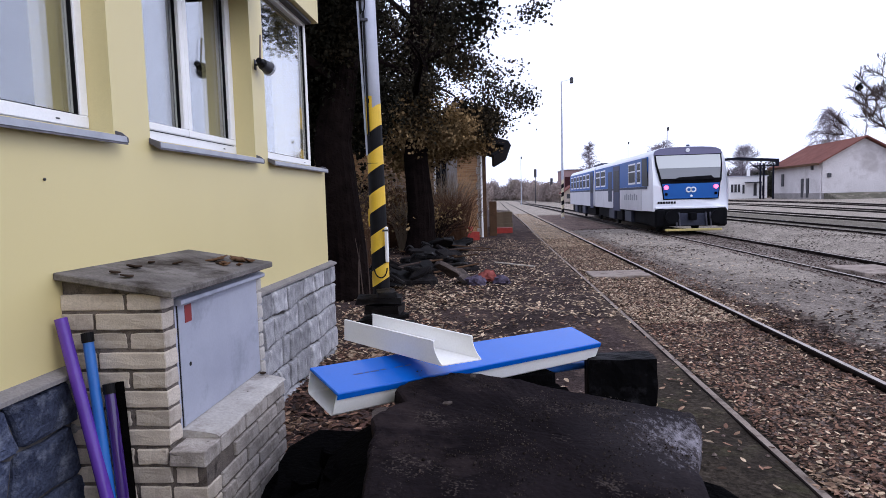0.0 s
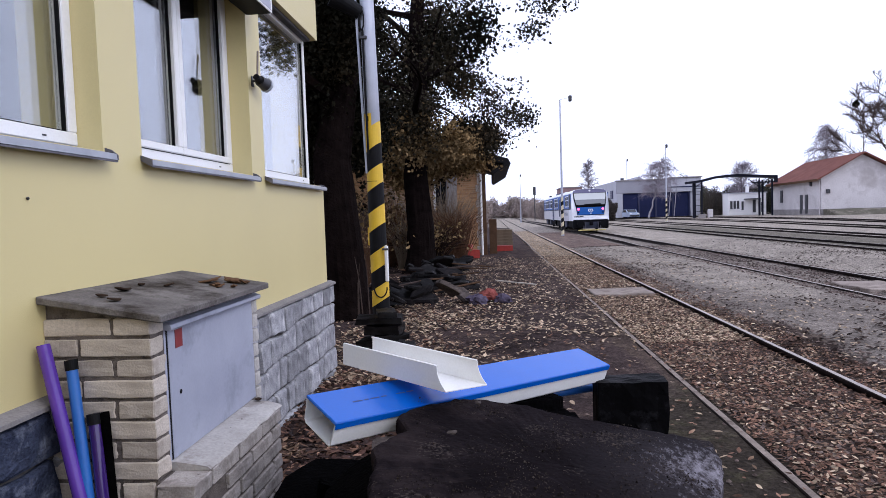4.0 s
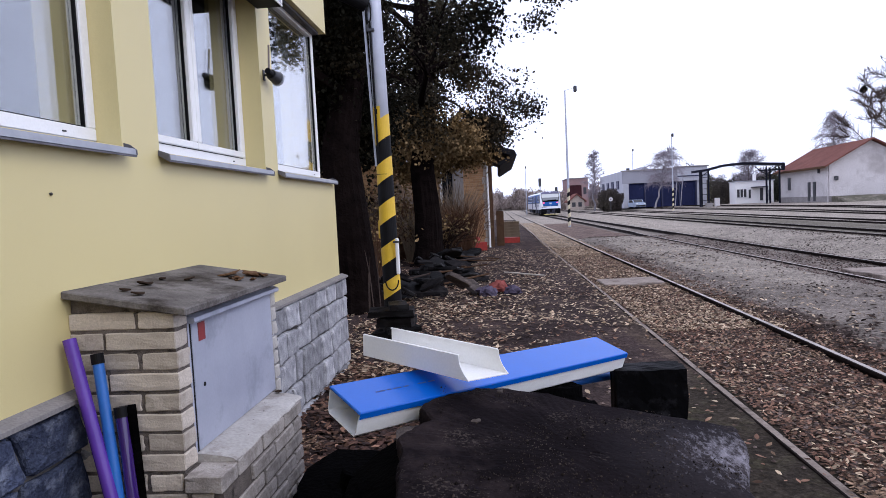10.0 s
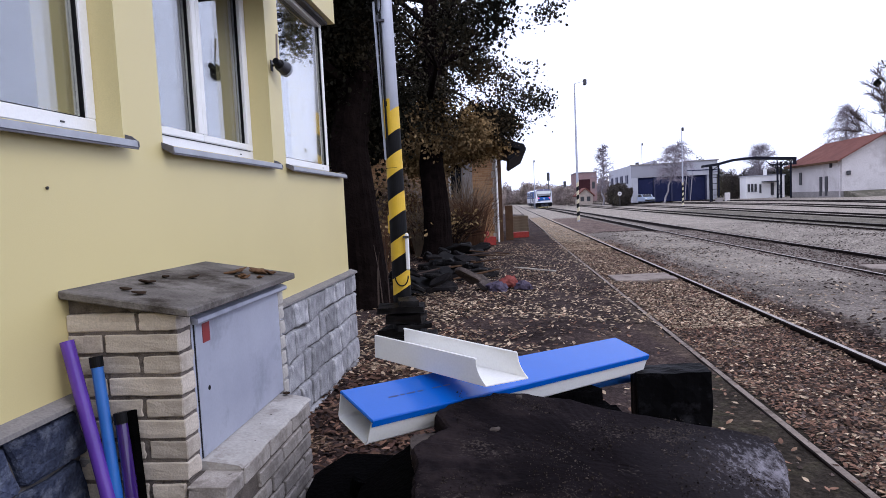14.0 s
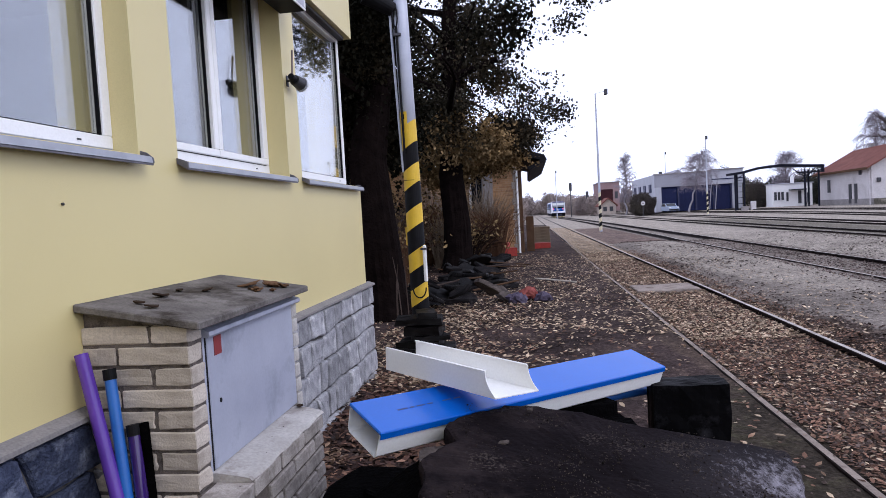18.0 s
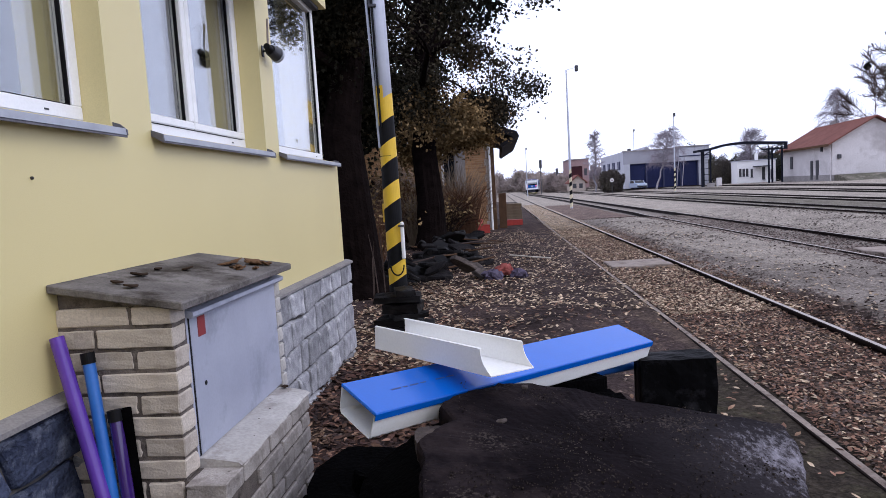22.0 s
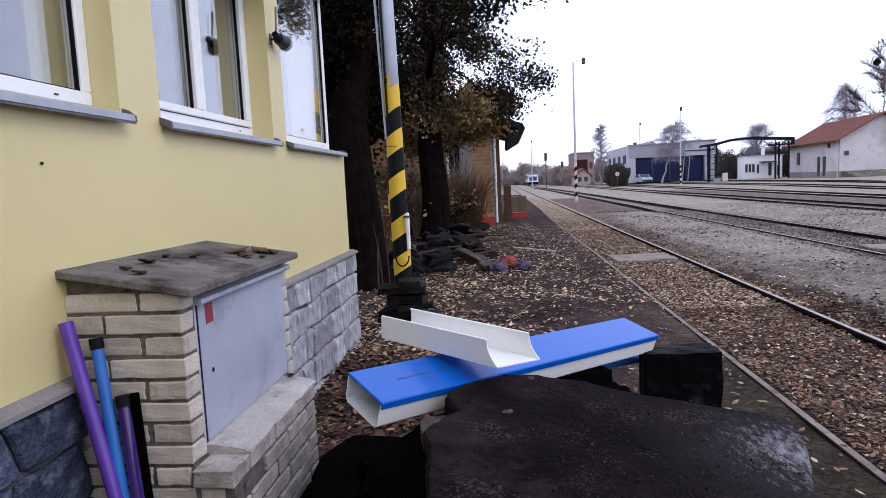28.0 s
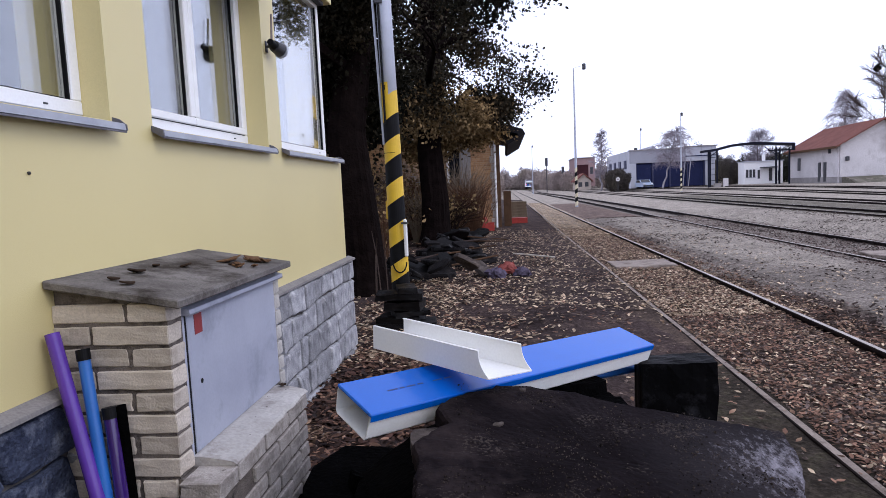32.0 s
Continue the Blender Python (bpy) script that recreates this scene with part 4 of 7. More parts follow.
def slab_crumbs():
    """Loose crumbs and grit lying in patches on the crowning slab."""
    rn = np.random.default_rng(61)
    x, y = rn.uniform(-0.3, 0.92, 9000), rn.uniform(2.25, 3.28, 9000)
    chance = np.array([smooth(-0.05, 0.4, noise.noise((a * 4.2, b * 4.2, 12)) + 0.35 * smooth(0.55, 0.15, math.hypot(a - 0.35, b - 2.6))) for a, b in zip(x, y)])
    inside = (x < 0.93 - 0.35 * np.maximum(0, 2.95 - y)) & (y < 3.30 - 0.22 * np.maximum(0, x - 0.05)) & (x > -0.34)
    keep = (rn.uniform(0, 1, 9000) < 0.015 + 0.85 * chance) & inside
    x, y = x[keep], y[keep]
    n = len(x)
    s = rn.uniform(0.0012, 0.0035, n) * np.where(rn.uniform(0, 1, n) < 0.06, 2.2, 1.0)
    z = 0.638 - 0.1 * x + 0.0815 * y + 0.006
    z += np.array([0.010 * noise.noise((a * 5, b * 5, 0)) + 0.006 * noise.noise((a * 13, b * 13, 5)) + 0.004 * noise.noise((a * 40, b * 40, 7)) for a, b in zip(x, y)])
    rows = []
    th = rn.uniform(0, 6.28, n)
    for du, dv, dw in [(1, 0, 0), (0, 0.8, 0), (-1, 0, 0), (0, -0.8, 0), (0.1, 0.1, 0.9), (0, 0, -0.9)]:
        j = rn.uniform(0.7, 1.3, n) * s
        rows.append(np.stack([x + (np.cos(th) * du - np.sin(th) * dv) * j, y + (np.sin(th) * du + np.cos(th) * dv) * j, z + dw * j], 1))
    v = np.stack(rows, 1).reshape(-1, 3)
    f = (np.arange(n)[:, None, None] * 6 + np.array([[0, 1, 4], [1, 2, 4], [2, 3, 4], [3, 0, 4], [1, 0, 5], [2, 1, 5], [3, 2, 5], [0, 3, 5]])[None]).reshape(-1, 3)
    me = bpy.data.meshes.new("asphalt_crumbs")
    me.from_pydata(v.tolist(), [], f.tolist())
    me.materials.append(CRUMB)
    tagged(new("asphalt_crumbs", me), "grey and brown crumbs strewn on the asphalt slab", "grit", kind="stuff")


CRUMB = mat("asphalt_crumb", (0.045, 0.034, 0.029), (0.018, 0.015, 0.014), 0.9, 5, 60, 0.0, 0, (0.10, 0.082, 0.072), 0.5, 0.9)
slab_crumbs()
flake("asphalt_chip", "thin round chip of asphalt lying on the slab", "asphalt chip", -0.126, 2.93, 0.889, 0.027, ASPHALT_GREY, 71, 0.02, (4, -4, 30))
flake("asphalt_chip", "small pale chip of asphalt lying on the slab", "asphalt chip", -0.03, 3.24, 0.914, 0.022, ASPHALT_GREY, 72, 0.3, (4, -4, 80))
chunk("asphalt_slab", "small brown corner broken off the crowning slab", -0.40, 2.93, 0.81, 0.13, 0.22, 0.05, (3, 2, 10), 7, 19, 0.2, ASPHALT_GREY)
# lower slabs in near-black: shade inside the heap and under the duct is painted
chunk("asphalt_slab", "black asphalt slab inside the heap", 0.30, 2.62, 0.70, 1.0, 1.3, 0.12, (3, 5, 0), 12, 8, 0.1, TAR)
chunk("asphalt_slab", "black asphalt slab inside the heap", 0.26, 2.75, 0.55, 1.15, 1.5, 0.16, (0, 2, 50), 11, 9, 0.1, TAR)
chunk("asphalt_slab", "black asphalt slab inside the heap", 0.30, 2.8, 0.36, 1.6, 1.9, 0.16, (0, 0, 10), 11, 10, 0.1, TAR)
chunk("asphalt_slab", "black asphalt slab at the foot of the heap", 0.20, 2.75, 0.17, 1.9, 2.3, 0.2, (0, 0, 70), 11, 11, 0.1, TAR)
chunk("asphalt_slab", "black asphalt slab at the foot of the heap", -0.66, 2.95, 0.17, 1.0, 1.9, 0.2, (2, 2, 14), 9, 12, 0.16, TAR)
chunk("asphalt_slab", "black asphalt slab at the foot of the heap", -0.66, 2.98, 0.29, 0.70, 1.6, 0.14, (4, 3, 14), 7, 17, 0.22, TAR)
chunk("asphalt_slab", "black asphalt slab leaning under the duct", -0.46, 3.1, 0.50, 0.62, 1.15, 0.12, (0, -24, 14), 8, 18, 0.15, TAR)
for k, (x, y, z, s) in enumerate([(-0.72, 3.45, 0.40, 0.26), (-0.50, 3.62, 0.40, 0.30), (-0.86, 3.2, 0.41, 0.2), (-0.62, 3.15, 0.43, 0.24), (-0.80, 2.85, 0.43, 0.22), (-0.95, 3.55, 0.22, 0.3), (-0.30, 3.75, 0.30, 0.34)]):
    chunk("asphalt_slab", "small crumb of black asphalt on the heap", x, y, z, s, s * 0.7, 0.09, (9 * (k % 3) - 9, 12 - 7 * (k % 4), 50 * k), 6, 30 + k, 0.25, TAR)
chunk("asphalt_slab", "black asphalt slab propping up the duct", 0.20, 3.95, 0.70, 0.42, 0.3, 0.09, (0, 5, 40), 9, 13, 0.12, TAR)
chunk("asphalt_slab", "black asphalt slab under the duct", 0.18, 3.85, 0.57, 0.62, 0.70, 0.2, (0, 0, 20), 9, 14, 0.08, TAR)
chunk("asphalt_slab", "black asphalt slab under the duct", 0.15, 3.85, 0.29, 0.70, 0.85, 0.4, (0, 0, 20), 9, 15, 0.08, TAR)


def upright_block():
    bm = bmesh.new()
    bmesh.ops.create_cube(bm, size=1.0)
    bmesh.ops.subdivide_edges(bm, edges=bm.edges[:], cuts=5, use_grid_fill=True)
    for v in bm.verts:
        v.co = Vector((v.co.x * (0.415 + 0.02 * v.co.z), v.co.y * 0.20, v.co.z * 0.49))
        v.co += noise.noise_vector(v.co * 9) * 0.014 + noise.noise_vector(v.co * 30) * 0.005
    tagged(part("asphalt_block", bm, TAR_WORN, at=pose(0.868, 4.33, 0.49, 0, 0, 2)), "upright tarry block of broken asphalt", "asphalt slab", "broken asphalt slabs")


upright_block()
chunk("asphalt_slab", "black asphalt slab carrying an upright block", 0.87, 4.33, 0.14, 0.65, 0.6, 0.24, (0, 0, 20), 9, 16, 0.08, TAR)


# ---- striped lighting pole ----
def slant_band(r0, r1, zmax, low, high, rise, lean, columns=28):
    """A painted band round a tapering shaft, its edges slanting upwards to the east."""
    bm = bmesh.new()
    rings = [[], []]
    for i in range(columns):
        th = 2 * math.pi * i / columns
        for ring, z in zip(rings, (low, high)):
            z = z + rise * math.cos(th)
            r = r0 + (r1 - r0) * z / zmax + 0.002
            ring.append(bm.verts.new((r * math.cos(th) + lean * z / zmax, r * math.sin(th), z)))
    for i in range(columns):
        j = (i + 1) % columns
        bm.faces.new((rings[0][i], rings[0][j], rings[1][j], rings[1][i]))
    return bm


def curved_plate(cx, r, a0, a1, z0, z1):
    """A thin sheet bent round an upright pole between two bearings in degrees."""
    bm = bmesh.new()
    rows = []
    for k in range(9):
        th = math.radians(a0 + (a1 - a0) * k / 8)
        rows.append([bm.verts.new((cx + q * math.cos(th), q * math.sin(th), z)) for q, z in ((r, z0), (r, z1), (r - 0.004, z1), (r - 0.004, z0))])
    for a, b in zip(rows, rows[1:]):
        for i in range(4):
            bm.faces.new((a[i], a[(i + 1) % 4], b[(i + 1) % 4], b[i]))
    bm.faces.new(rows[0])
    bm.faces.new(rows[-1][::-1])
    bmesh.ops.recalc_face_normals(bm, faces=bm.faces)
    return bm





def striped_pole():
    t = thing("lighting_pole", "grey steel lighting pole with black and yellow hazard stripes", "lamp post", at=pose(-1.43, 8.6, 0.05))
    part("shaft", rod((0, 0, 0), (-0.075, 0, 7.5), 0.118, 0.07, 28), POLE_GREY, t, smooth=True)
    edges = [0.15, 0.62, 0.83, 1.06, 1.295, 1.59, 1.835, 2.116, 2.36, 2.625, 2.90]
    for k, (low, high) in enumerate(zip(edges, edges[1:])):
        part("stripe_paint", slant_band(0.118, 0.07, 7.5, low, high, 0.07, -0.075), POLE_YELLOW if k % 2 else POLE_BLACK, t)
    plate = part("number_plate", curved_plate(-0.029, 0.103, -152, -88, 2.80, 3.06), POLE_YELLOW, t, "yellow plate with a dark number")
    for a in (-128, -116):
        part("number_bar", curved_plate(-0.029, 0.105, a, a + 8, 2.965, 3.025), POLE_BLACK, plate)
    guard = part("cable_guard", block(0.085, -0.14, 0.89, 0.130, -0.09, 1.36, 0.012), WHITE_PVC, t, "white plastic cable guard")
    part("strap", block(0.06, -0.145, 1.30, 0.134, -0.085, 1.325), DARK_STEEL, guard)
    part("cable", rod((-0.078, -0.108, 2.55), (-0.098, -0.092, 4.12), 0.014, None, 8), POLE_BLACK, t)
    part("conduit", rod((-0.118, -0.055, 2.3), (-0.19, -0.03, 4.6), 0.016, None, 8), POLE_GREY, t, "thin grey conduit")
    part("joint_ring", rod((-0.027, 0.0, 2.19), (-0.027, 0.0, 2.196), 0.108, None, 28), POLE_BLACK, t)
    bm = bmesh.new()
    ring = [(0.02 + 0.085 * math.cos(u), -0.135, 0.82 + 0.13 * math.sin(u)) for u in [math.pi * (0.0 - i / 12) for i in range(13)]]
    for p, q in zip(ring, ring[1:]):
        tube(bm, p, q, 0.009, None, 6)
    part("cable_loop", bm, POLE_BLACK, t)
    part("fuse_box", block(-0.145, -0.02, 1.36, -0.10, 0.06, 1.60, 0.01), POLE_YELLOW, t, "small yellow box behind the pole")
    part("floodlight", rod((-0.13, -0.06, 4.34), (-0.44, -0.22, 4.52), 0.085, 0.13, 18), POLE_BLACK, t, "dark round floodlight")
    part("floodlight_arm", rod((-0.06, 0.0, 4.38), (-0.15, -0.07, 4.35), 0.035, None, 8), POLE_BLACK, t)
    bm = bmesh.new()
    ring = [(-0.10 + 0.03 * math.sin(u), -0.12, 4.24 + 0.13 * math.cos(u)) for u in [2 * math.pi * i / 14 for i in range(15)]]
    for p, q in zip(ring, ring[1:]):
        tube(bm, p, q, 0.010, None, 6)
    part("cable_loop", bm, POLE_BLACK, t)
    bm = bmesh.new()
    tube(bm, (-0.12, -0.05, 4.02), (-0.12, -0.05, 4.10), 0.03, None, 10)
    box(bm, -0.13, -0.115, 4.0, -0.04, -0.08, 4.04, 0.008)
    part("clamp", bm, DARK_STEEL, t)
    return t


striped_pole()
def rubber_slab(x, y, z, w, d, h, rz, seed):
    bm = bmesh.new()
    bmesh.ops.create_cube(bm, size=1.0)
    bmesh.ops.subdivide_edges(bm, edges=bm.edges[:], cuts=4, use_grid_fill=True)
    for v in bm.verts:
        v.co = Vector((v.co.x * w, v.co.y * d, v.co.z * h))
        v.co += noise.noise_vector(v.co * 6 + Vector((seed, 0, 0))) * 0.022 + noise.noise_vector(v.co * 25) * 0.007
    tagged(part("asphalt_slab", bm, TAR_WET, at=pose(x, y, z, 0, 0, rz)), "thin black slab stacked at the pole", "asphalt slab", "black slabs stacked at the pole")


for k, (dx, dz, sx, h, rz) in enumerate([(0.10, 0.12, 0.72, 0.11, 5), (0.03, 0.22, 0.50, 0.07, -12), (0.14, 0.295, 0.42, 0.06, 20), (0.10, 0.385, 0.44, 0.10, -4), (0.03, 0.50, 0.56, 0.075, 6), (0.12, 0.575, 0.22, 0.07, 14)]):
    rubber_slab(-1.42 + dx, 8.2, dz, sx, 0.40, h, rz, k)


# ---- wall details ----
ROD_BROWN = mat("brown_grey_rod", (0.30, 0.25, 0.23), (0.22, 0.18, 0.165), 0.7, 8, 60, 0.05)


def wall_speaker():
    t = thing("wall_camera", "small grey camera and horn on a bracket", "camera", at=pose(WX, 5.20, 2.845) @ Matrix.Scale(0.66, 4))
    part("bracket", block(0.0, -0.03, -0.06, 0.012, 0.03, 0.06, 0.003), DARK_STEEL, t)
    part("arm", rod((0.01, 0, 0), (0.10, -0.04, 0.0), 0.014, None, 10), DARK_STEEL, t)
    part("antenna", rod((0.09, -0.06, 0.03), (0.085, 0.0, 0.34), 0.012, None, 8), ROD_BROWN, t)
    part("mount", rod((0.10, -0.13, 0.02), (0.10, -0.03, 0.0), 0.035, 0.045, 14), POLE_BLACK, t)
    part("housing", rod((0.10, -0.02, 0.0), (0.135, 0.10, -0.03), 0.062, 0.075, 20), DARK_STEEL, t, "grey round housing", smooth=False)
    part("front_ring", rod((0.133, 0.09, -0.028), (0.140, 0.115, -0.034), 0.085, 0.085, 20), POLE_GREY, t, "grey front ring")


wall_speaker()
flake("wall_screw", "small dark screw hole in the yellow wall", "screw", WX + 0.001, 2.76, 1.89, 0.009, DARK_STEEL, 3, 0.0, (0, 90, 0))


SIGN_FACE = mat("lilac_sign_face", (0.46, 0.46, 0.54), (0.40, 0.40, 0.48), 0.5, 2, 40, 0.02, grain=0.12)


def sign_box(y0, y1, z0, z1):
    t = thing("sign_box", "shallow grey sign box projecting over the middle window", "sign")
    part("casing", block(WX + 0.002, y0, z0, WX + 0.195, y1, z1, 0.006), POLE_BLACK, t, "dark sheet-metal casing")
    part("sign_face", block(WX + 0.196, y0 + 0.02, z0 + 0.022, WX + 0.202, y1 - 0.02, z1 - 0.02), SIGN_FACE, t, "plain lilac-grey face panel")
    part("edge_trim", block(WX + 0.196, y0, z0, WX + 0.206, y1, z0 + 0.018, 0.003), WHITE_PVC, t)
    part("edge_trim", block(WX + 0.196, y1 - 0.018, z0 + 0.02, WX + 0.206, y1, z1, 0.003), WHITE_PVC, t)


sign_box(3.45, 5.14, 3.325, 3.85)
# dark strip put where shade falls under the lintel of the last window
bm = bmesh.new()
box(bm, WX - 0.116, 5.40, HEAD - 0.035, WX - 0.05, 7.03, HEAD, 0.006)
tagged(part("lintel_shade", bm, DARK_STEEL), "thin dark strip painting in the shade under the lintel", "blind")


# ---- shed behind the trees ----
OCHRE = mat("ochre_brick", (0.66, 0.39, 0.20), (0.50, 0.29, 0.155), 0.95, 1.2, 30, 0.3, 0, (0.30, 0.26, 0.22), 0.5)


def brick_face(m, size):
    """Lays courses of brick with pale joints over a wall that faces along y."""
    n, l = m.node_tree.nodes, m.node_tree.links
    p = n["Principled BSDF"]
    base = p.inputs["Base Color"].links[0].from_socket
    co = n.new("ShaderNodeTexCoord")
    sep = n.new("ShaderNodeSeparateXYZ")
    com = n.new("ShaderNodeCombineXYZ")
    l.new(co.outputs["Object"], sep.inputs["Vector"])
    l.new(sep.outputs["X"], com.inputs["X"])
    l.new(sep.outputs["Z"], com.inputs["Y"])
    tex = n.new("ShaderNodeTexBrick")
    tex.inputs["Scale"].default_value = 1.0
    tex.inputs["Brick Width"].default_value, tex.inputs["Row Height"].default_value = size
    tex.inputs["Mortar Size"].default_value = 0.012
    tex.inputs["Color1"].default_value = (1.0, 1.0, 1.0, 1)
    tex.inputs["Color2"].default_value = (0.62, 0.56, 0.52, 1)
    tex.inputs["Mortar"].default_value = (0.85, 0.95, 1.1, 1)
    l.new(com.outputs["Vector"], tex.inputs["Vector"])
    mx = n.new("ShaderNodeMix")
    mx.data_type, mx.blend_type = "RGBA", "MULTIPLY"
    mx.inputs["Factor"].default_value = 1.0
    l.new(base, mx.inputs["A"])
    l.new(tex.outputs["Color"], mx.inputs["B"])
    l.new(mx.outputs["Result"], p.inputs["Base Color"])


brick_face(OCHRE, (0.29, 0.088))
GREY_PLASTER = mat("grey_plaster", (0.42, 0.39, 0.38), (0.30, 0.275, 0.265), 0.95, 3, 40, 0.3, 0, (0.22, 0.19, 0.17))
TIMBER = mat("brown_timber", (0.13, 0.075, 0.045), (0.08, 0.048, 0.03), 0.85, 3, 40, 0.3)
ROOF_DARK = mat("dark_roofing", (0.025, 0.024, 0.027), (0.015, 0.015, 0.017), 0.8, 2, 40, 0.3)
RED_PLASTIC = mat("red_plastic", (0.40, 0.05, 0.035), (0.30, 0.035, 0.03), 0.5, 6, 50, 0.05)
PALE_WOOD = mat("pale_wood", (0.68, 0.61, 0.52), (0.55, 0.49, 0.41), 0.85, 8, 60, 0.2)
GLASS_DARK = plain("dark_glass", (0.012, 0.014, 0.018), 0.08)


def shed():
    t = thing("brick_shed", "ochre brick shed with a dark overhanging roof", "shed", at=pose(0, 27, 0.05))
    part("wall", block(-7.5, 0, 0, -0.45, 9, 3.75), OCHRE, t)
    for k in range(11):
        part("corner_stone", block(-0.62 + 0.06 * (k % 2), -0.03, 0.1 + 0.32 * k, -0.43, 0.25, 0.1 + 0.32 * k + 0.30, 0.015), BRICK, t)
    part("post", block(-0.36, -0.05, 0.0, -0.20, 0.10, 4.0, 0.01), TIMBER, t, "brown timber post")
    part("post", block(-0.10, 0.6, 0.0, 0.22, 0.75, 1.5, 0.01), TIMBER, t, "brown board")
    bm = bmesh.new()
    sweep(bm, [(-7.9, 3.55), (-3.9, 5.4), (0.75, 3.95), (0.85, 3.75), (0.15, 3.35), (0.05, 3.45), (0.6, 3.75), (-3.9, 5.15), (-7.9, 3.4)], -0.7, 9.6)
    part("roof", bm, ROOF_DARK, t)
    w = part("window", block(-2.30, -0.02, 1.88, -1.86, 0.02, 3.3), GLASS_DARK, t, "dark window with a pale frame")
    part("window_frame", block(-2.40, -0.06, 1.85, -2.30, -0.02, 3.35, 0.008), WHITE_PVC, w)
    for a in [(-1.86, 1.85, -1.80, 3.35), (-2.30, 3.28, -1.86, 3.35), (-2.30, 1.82, -1.86, 1.89), (-2.10, 1.89, -2.07, 3.28)]:
        part("window_frame", block(a[0], -0.06, a[1], a[2], -0.02, a[3], 0.008), SLATE, w)
    part("plaster_patch", block(-1.79, -0.015, 1.7, -1.40, 0.01, 3.5), GREY_PLASTER, t, "grey plaster patch beside the window")
    part("downpipe", rod((-0.40, -0.1, 0.0), (-0.40, -0.1, 3.6), 0.05, None, 10), WHITE_PVC, t)


shed()


PALLET_WOOD = mat("grey_pallet_wood", (0.27, 0.215, 0.155), (0.18, 0.14, 0.10), 0.9, 3, 40, 0.3)


def pallet(x, y, z, rz, label):
    t = thing("wooden_pallet", label, "pallet", "stack of pallets", at=pose(x, y, z, 0, 0, rz))
    for k in range(7):
        part("slat", block(-0.4 + k * 0.12, -0.6, 0.122, -0.32 + k * 0.12, 0.6, 0.144), PALLET_WOOD, t)
    for yy in (-0.55, -0.05, 0.45):
        part("bearer", block(-0.4, yy, 0.0, 0.4, yy + 0.1, 0.12), PALLET_WOOD, t)


for k in range(6):
    pallet(0.62 + 0.02 * (k % 2), 33.0, 0.08 + 0.146 * k, 2 - k, "weathered wooden pallet in a stack by the shed")


def crate(x, y, z, sx, sy, sz, rz, label):
    t = thing("plastic_crate", label, "crate", "red crates by the shed", at=pose(x, y, z, 0, 0, rz))
    part("base", block(-sx / 2, -sy / 2, 0, sx / 2, sy / 2, 0.02), RED_PLASTIC, t)
    for a in [(-sx / 2, -sy / 2, sx / 2, -sy / 2 + 0.02), (-sx / 2, sy / 2 - 0.02, sx / 2, sy / 2), (-sx / 2, -sy / 2 + 0.02, -sx / 2 + 0.02, sy / 2 - 0.02), (sx / 2 - 0.02, -sy / 2 + 0.02, sx / 2, sy / 2 - 0.02)]:
        part("side", block(a[0], a[1], 0.02, a[2], a[3], sz, 0.004), RED_PLASTIC, t)
    part("rim", block(-sx / 2 - 0.01, -sy / 2 - 0.01, sz, sx / 2 + 0.01, sy / 2 + 0.01, sz + 0.02), RED_PLASTIC, t)


crate(0.45, 29.5, 0.07, 0.9, 0.5, 0.22, 10, "low red plastic crate on the soil")
crate(-1.25, 25.5, 0.07, 0.9, 0.6, 0.5, -8, "red plastic crate beside the brushwood")
crate(-0.8, 25.2, 0.07, 0.5, 0.5, 0.3, 20, "small red plastic crate beside the brushwood")


def fence():
    t = thing("board_fence", "weathered brown board fence under the trees", "fence")
    for k in range(34):
        x = -8 + 0.16 * k
        part("board", block(x, 24.0 + 0.01 * (k % 3), 0.05, x + 0.14, 24.03 + 0.01 * (k % 3), 1.9 + 0.06 * math.sin(k * 2.3), 0.004), TIMBER, t)
    part("rail", block(-8, 24.05, 0.5, -2.6, 24.12, 0.6), TIMBER, t)


fence()


# ---- trees ----
def leaf_mesh(name, points, size, rnd, material, droop=0.3):
    """Many small folded leaves at the given points, joined."""
    n = len(points)
    p = np.array(points)
    a = rnd.normal(size=(n, 3))
    a[:, 2] -= droop
    a /= np.linalg.norm(a, axis=1)[:, None]
    b = np.cross(a, rnd.normal(size=(n, 3)))
    b /= np.linalg.norm(b, axis=1)[:, None]
    s = size * rnd.uniform(0.6, 1.3, size=(n, 1))
    c = np.cross(a, b)
    v = np.stack([p - a * s * 0.5, p - a * s * 0.2 + b * s * 0.32 + c * s * 0.1, p + a * s * 0.2 + b * s * 0.27 + c * s * 0.08, p + a * s * 0.55 - c * s * 0.1, p + a * s * 0.2 - b * s * 0.27 + c * s * 0.08, p - a * s * 0.2 - b * s * 0.32 + c * s * 0.1], 1).reshape(-1, 3)
    me = bpy.data.meshes.new(name)
    f = (np.arange(n)[:, None] * 6 + np.array([[0, 1, 2, 3, 4, 5]])).tolist()
    me.from_pydata(v.tolist(), [], f)
    me.materials.append(material)
    return me


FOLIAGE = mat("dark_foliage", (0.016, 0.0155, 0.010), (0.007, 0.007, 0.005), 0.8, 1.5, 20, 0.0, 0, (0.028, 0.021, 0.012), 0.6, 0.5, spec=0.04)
FOLIAGE_MID = mat("autumn_green_foliage", (0.050, 0.043, 0.028), (0.018, 0.016, 0.012), 0.75, 1.2, 20, 0.0, 0, (0.085, 0.060, 0.034), 0.6, 0.6, spec=0.04)
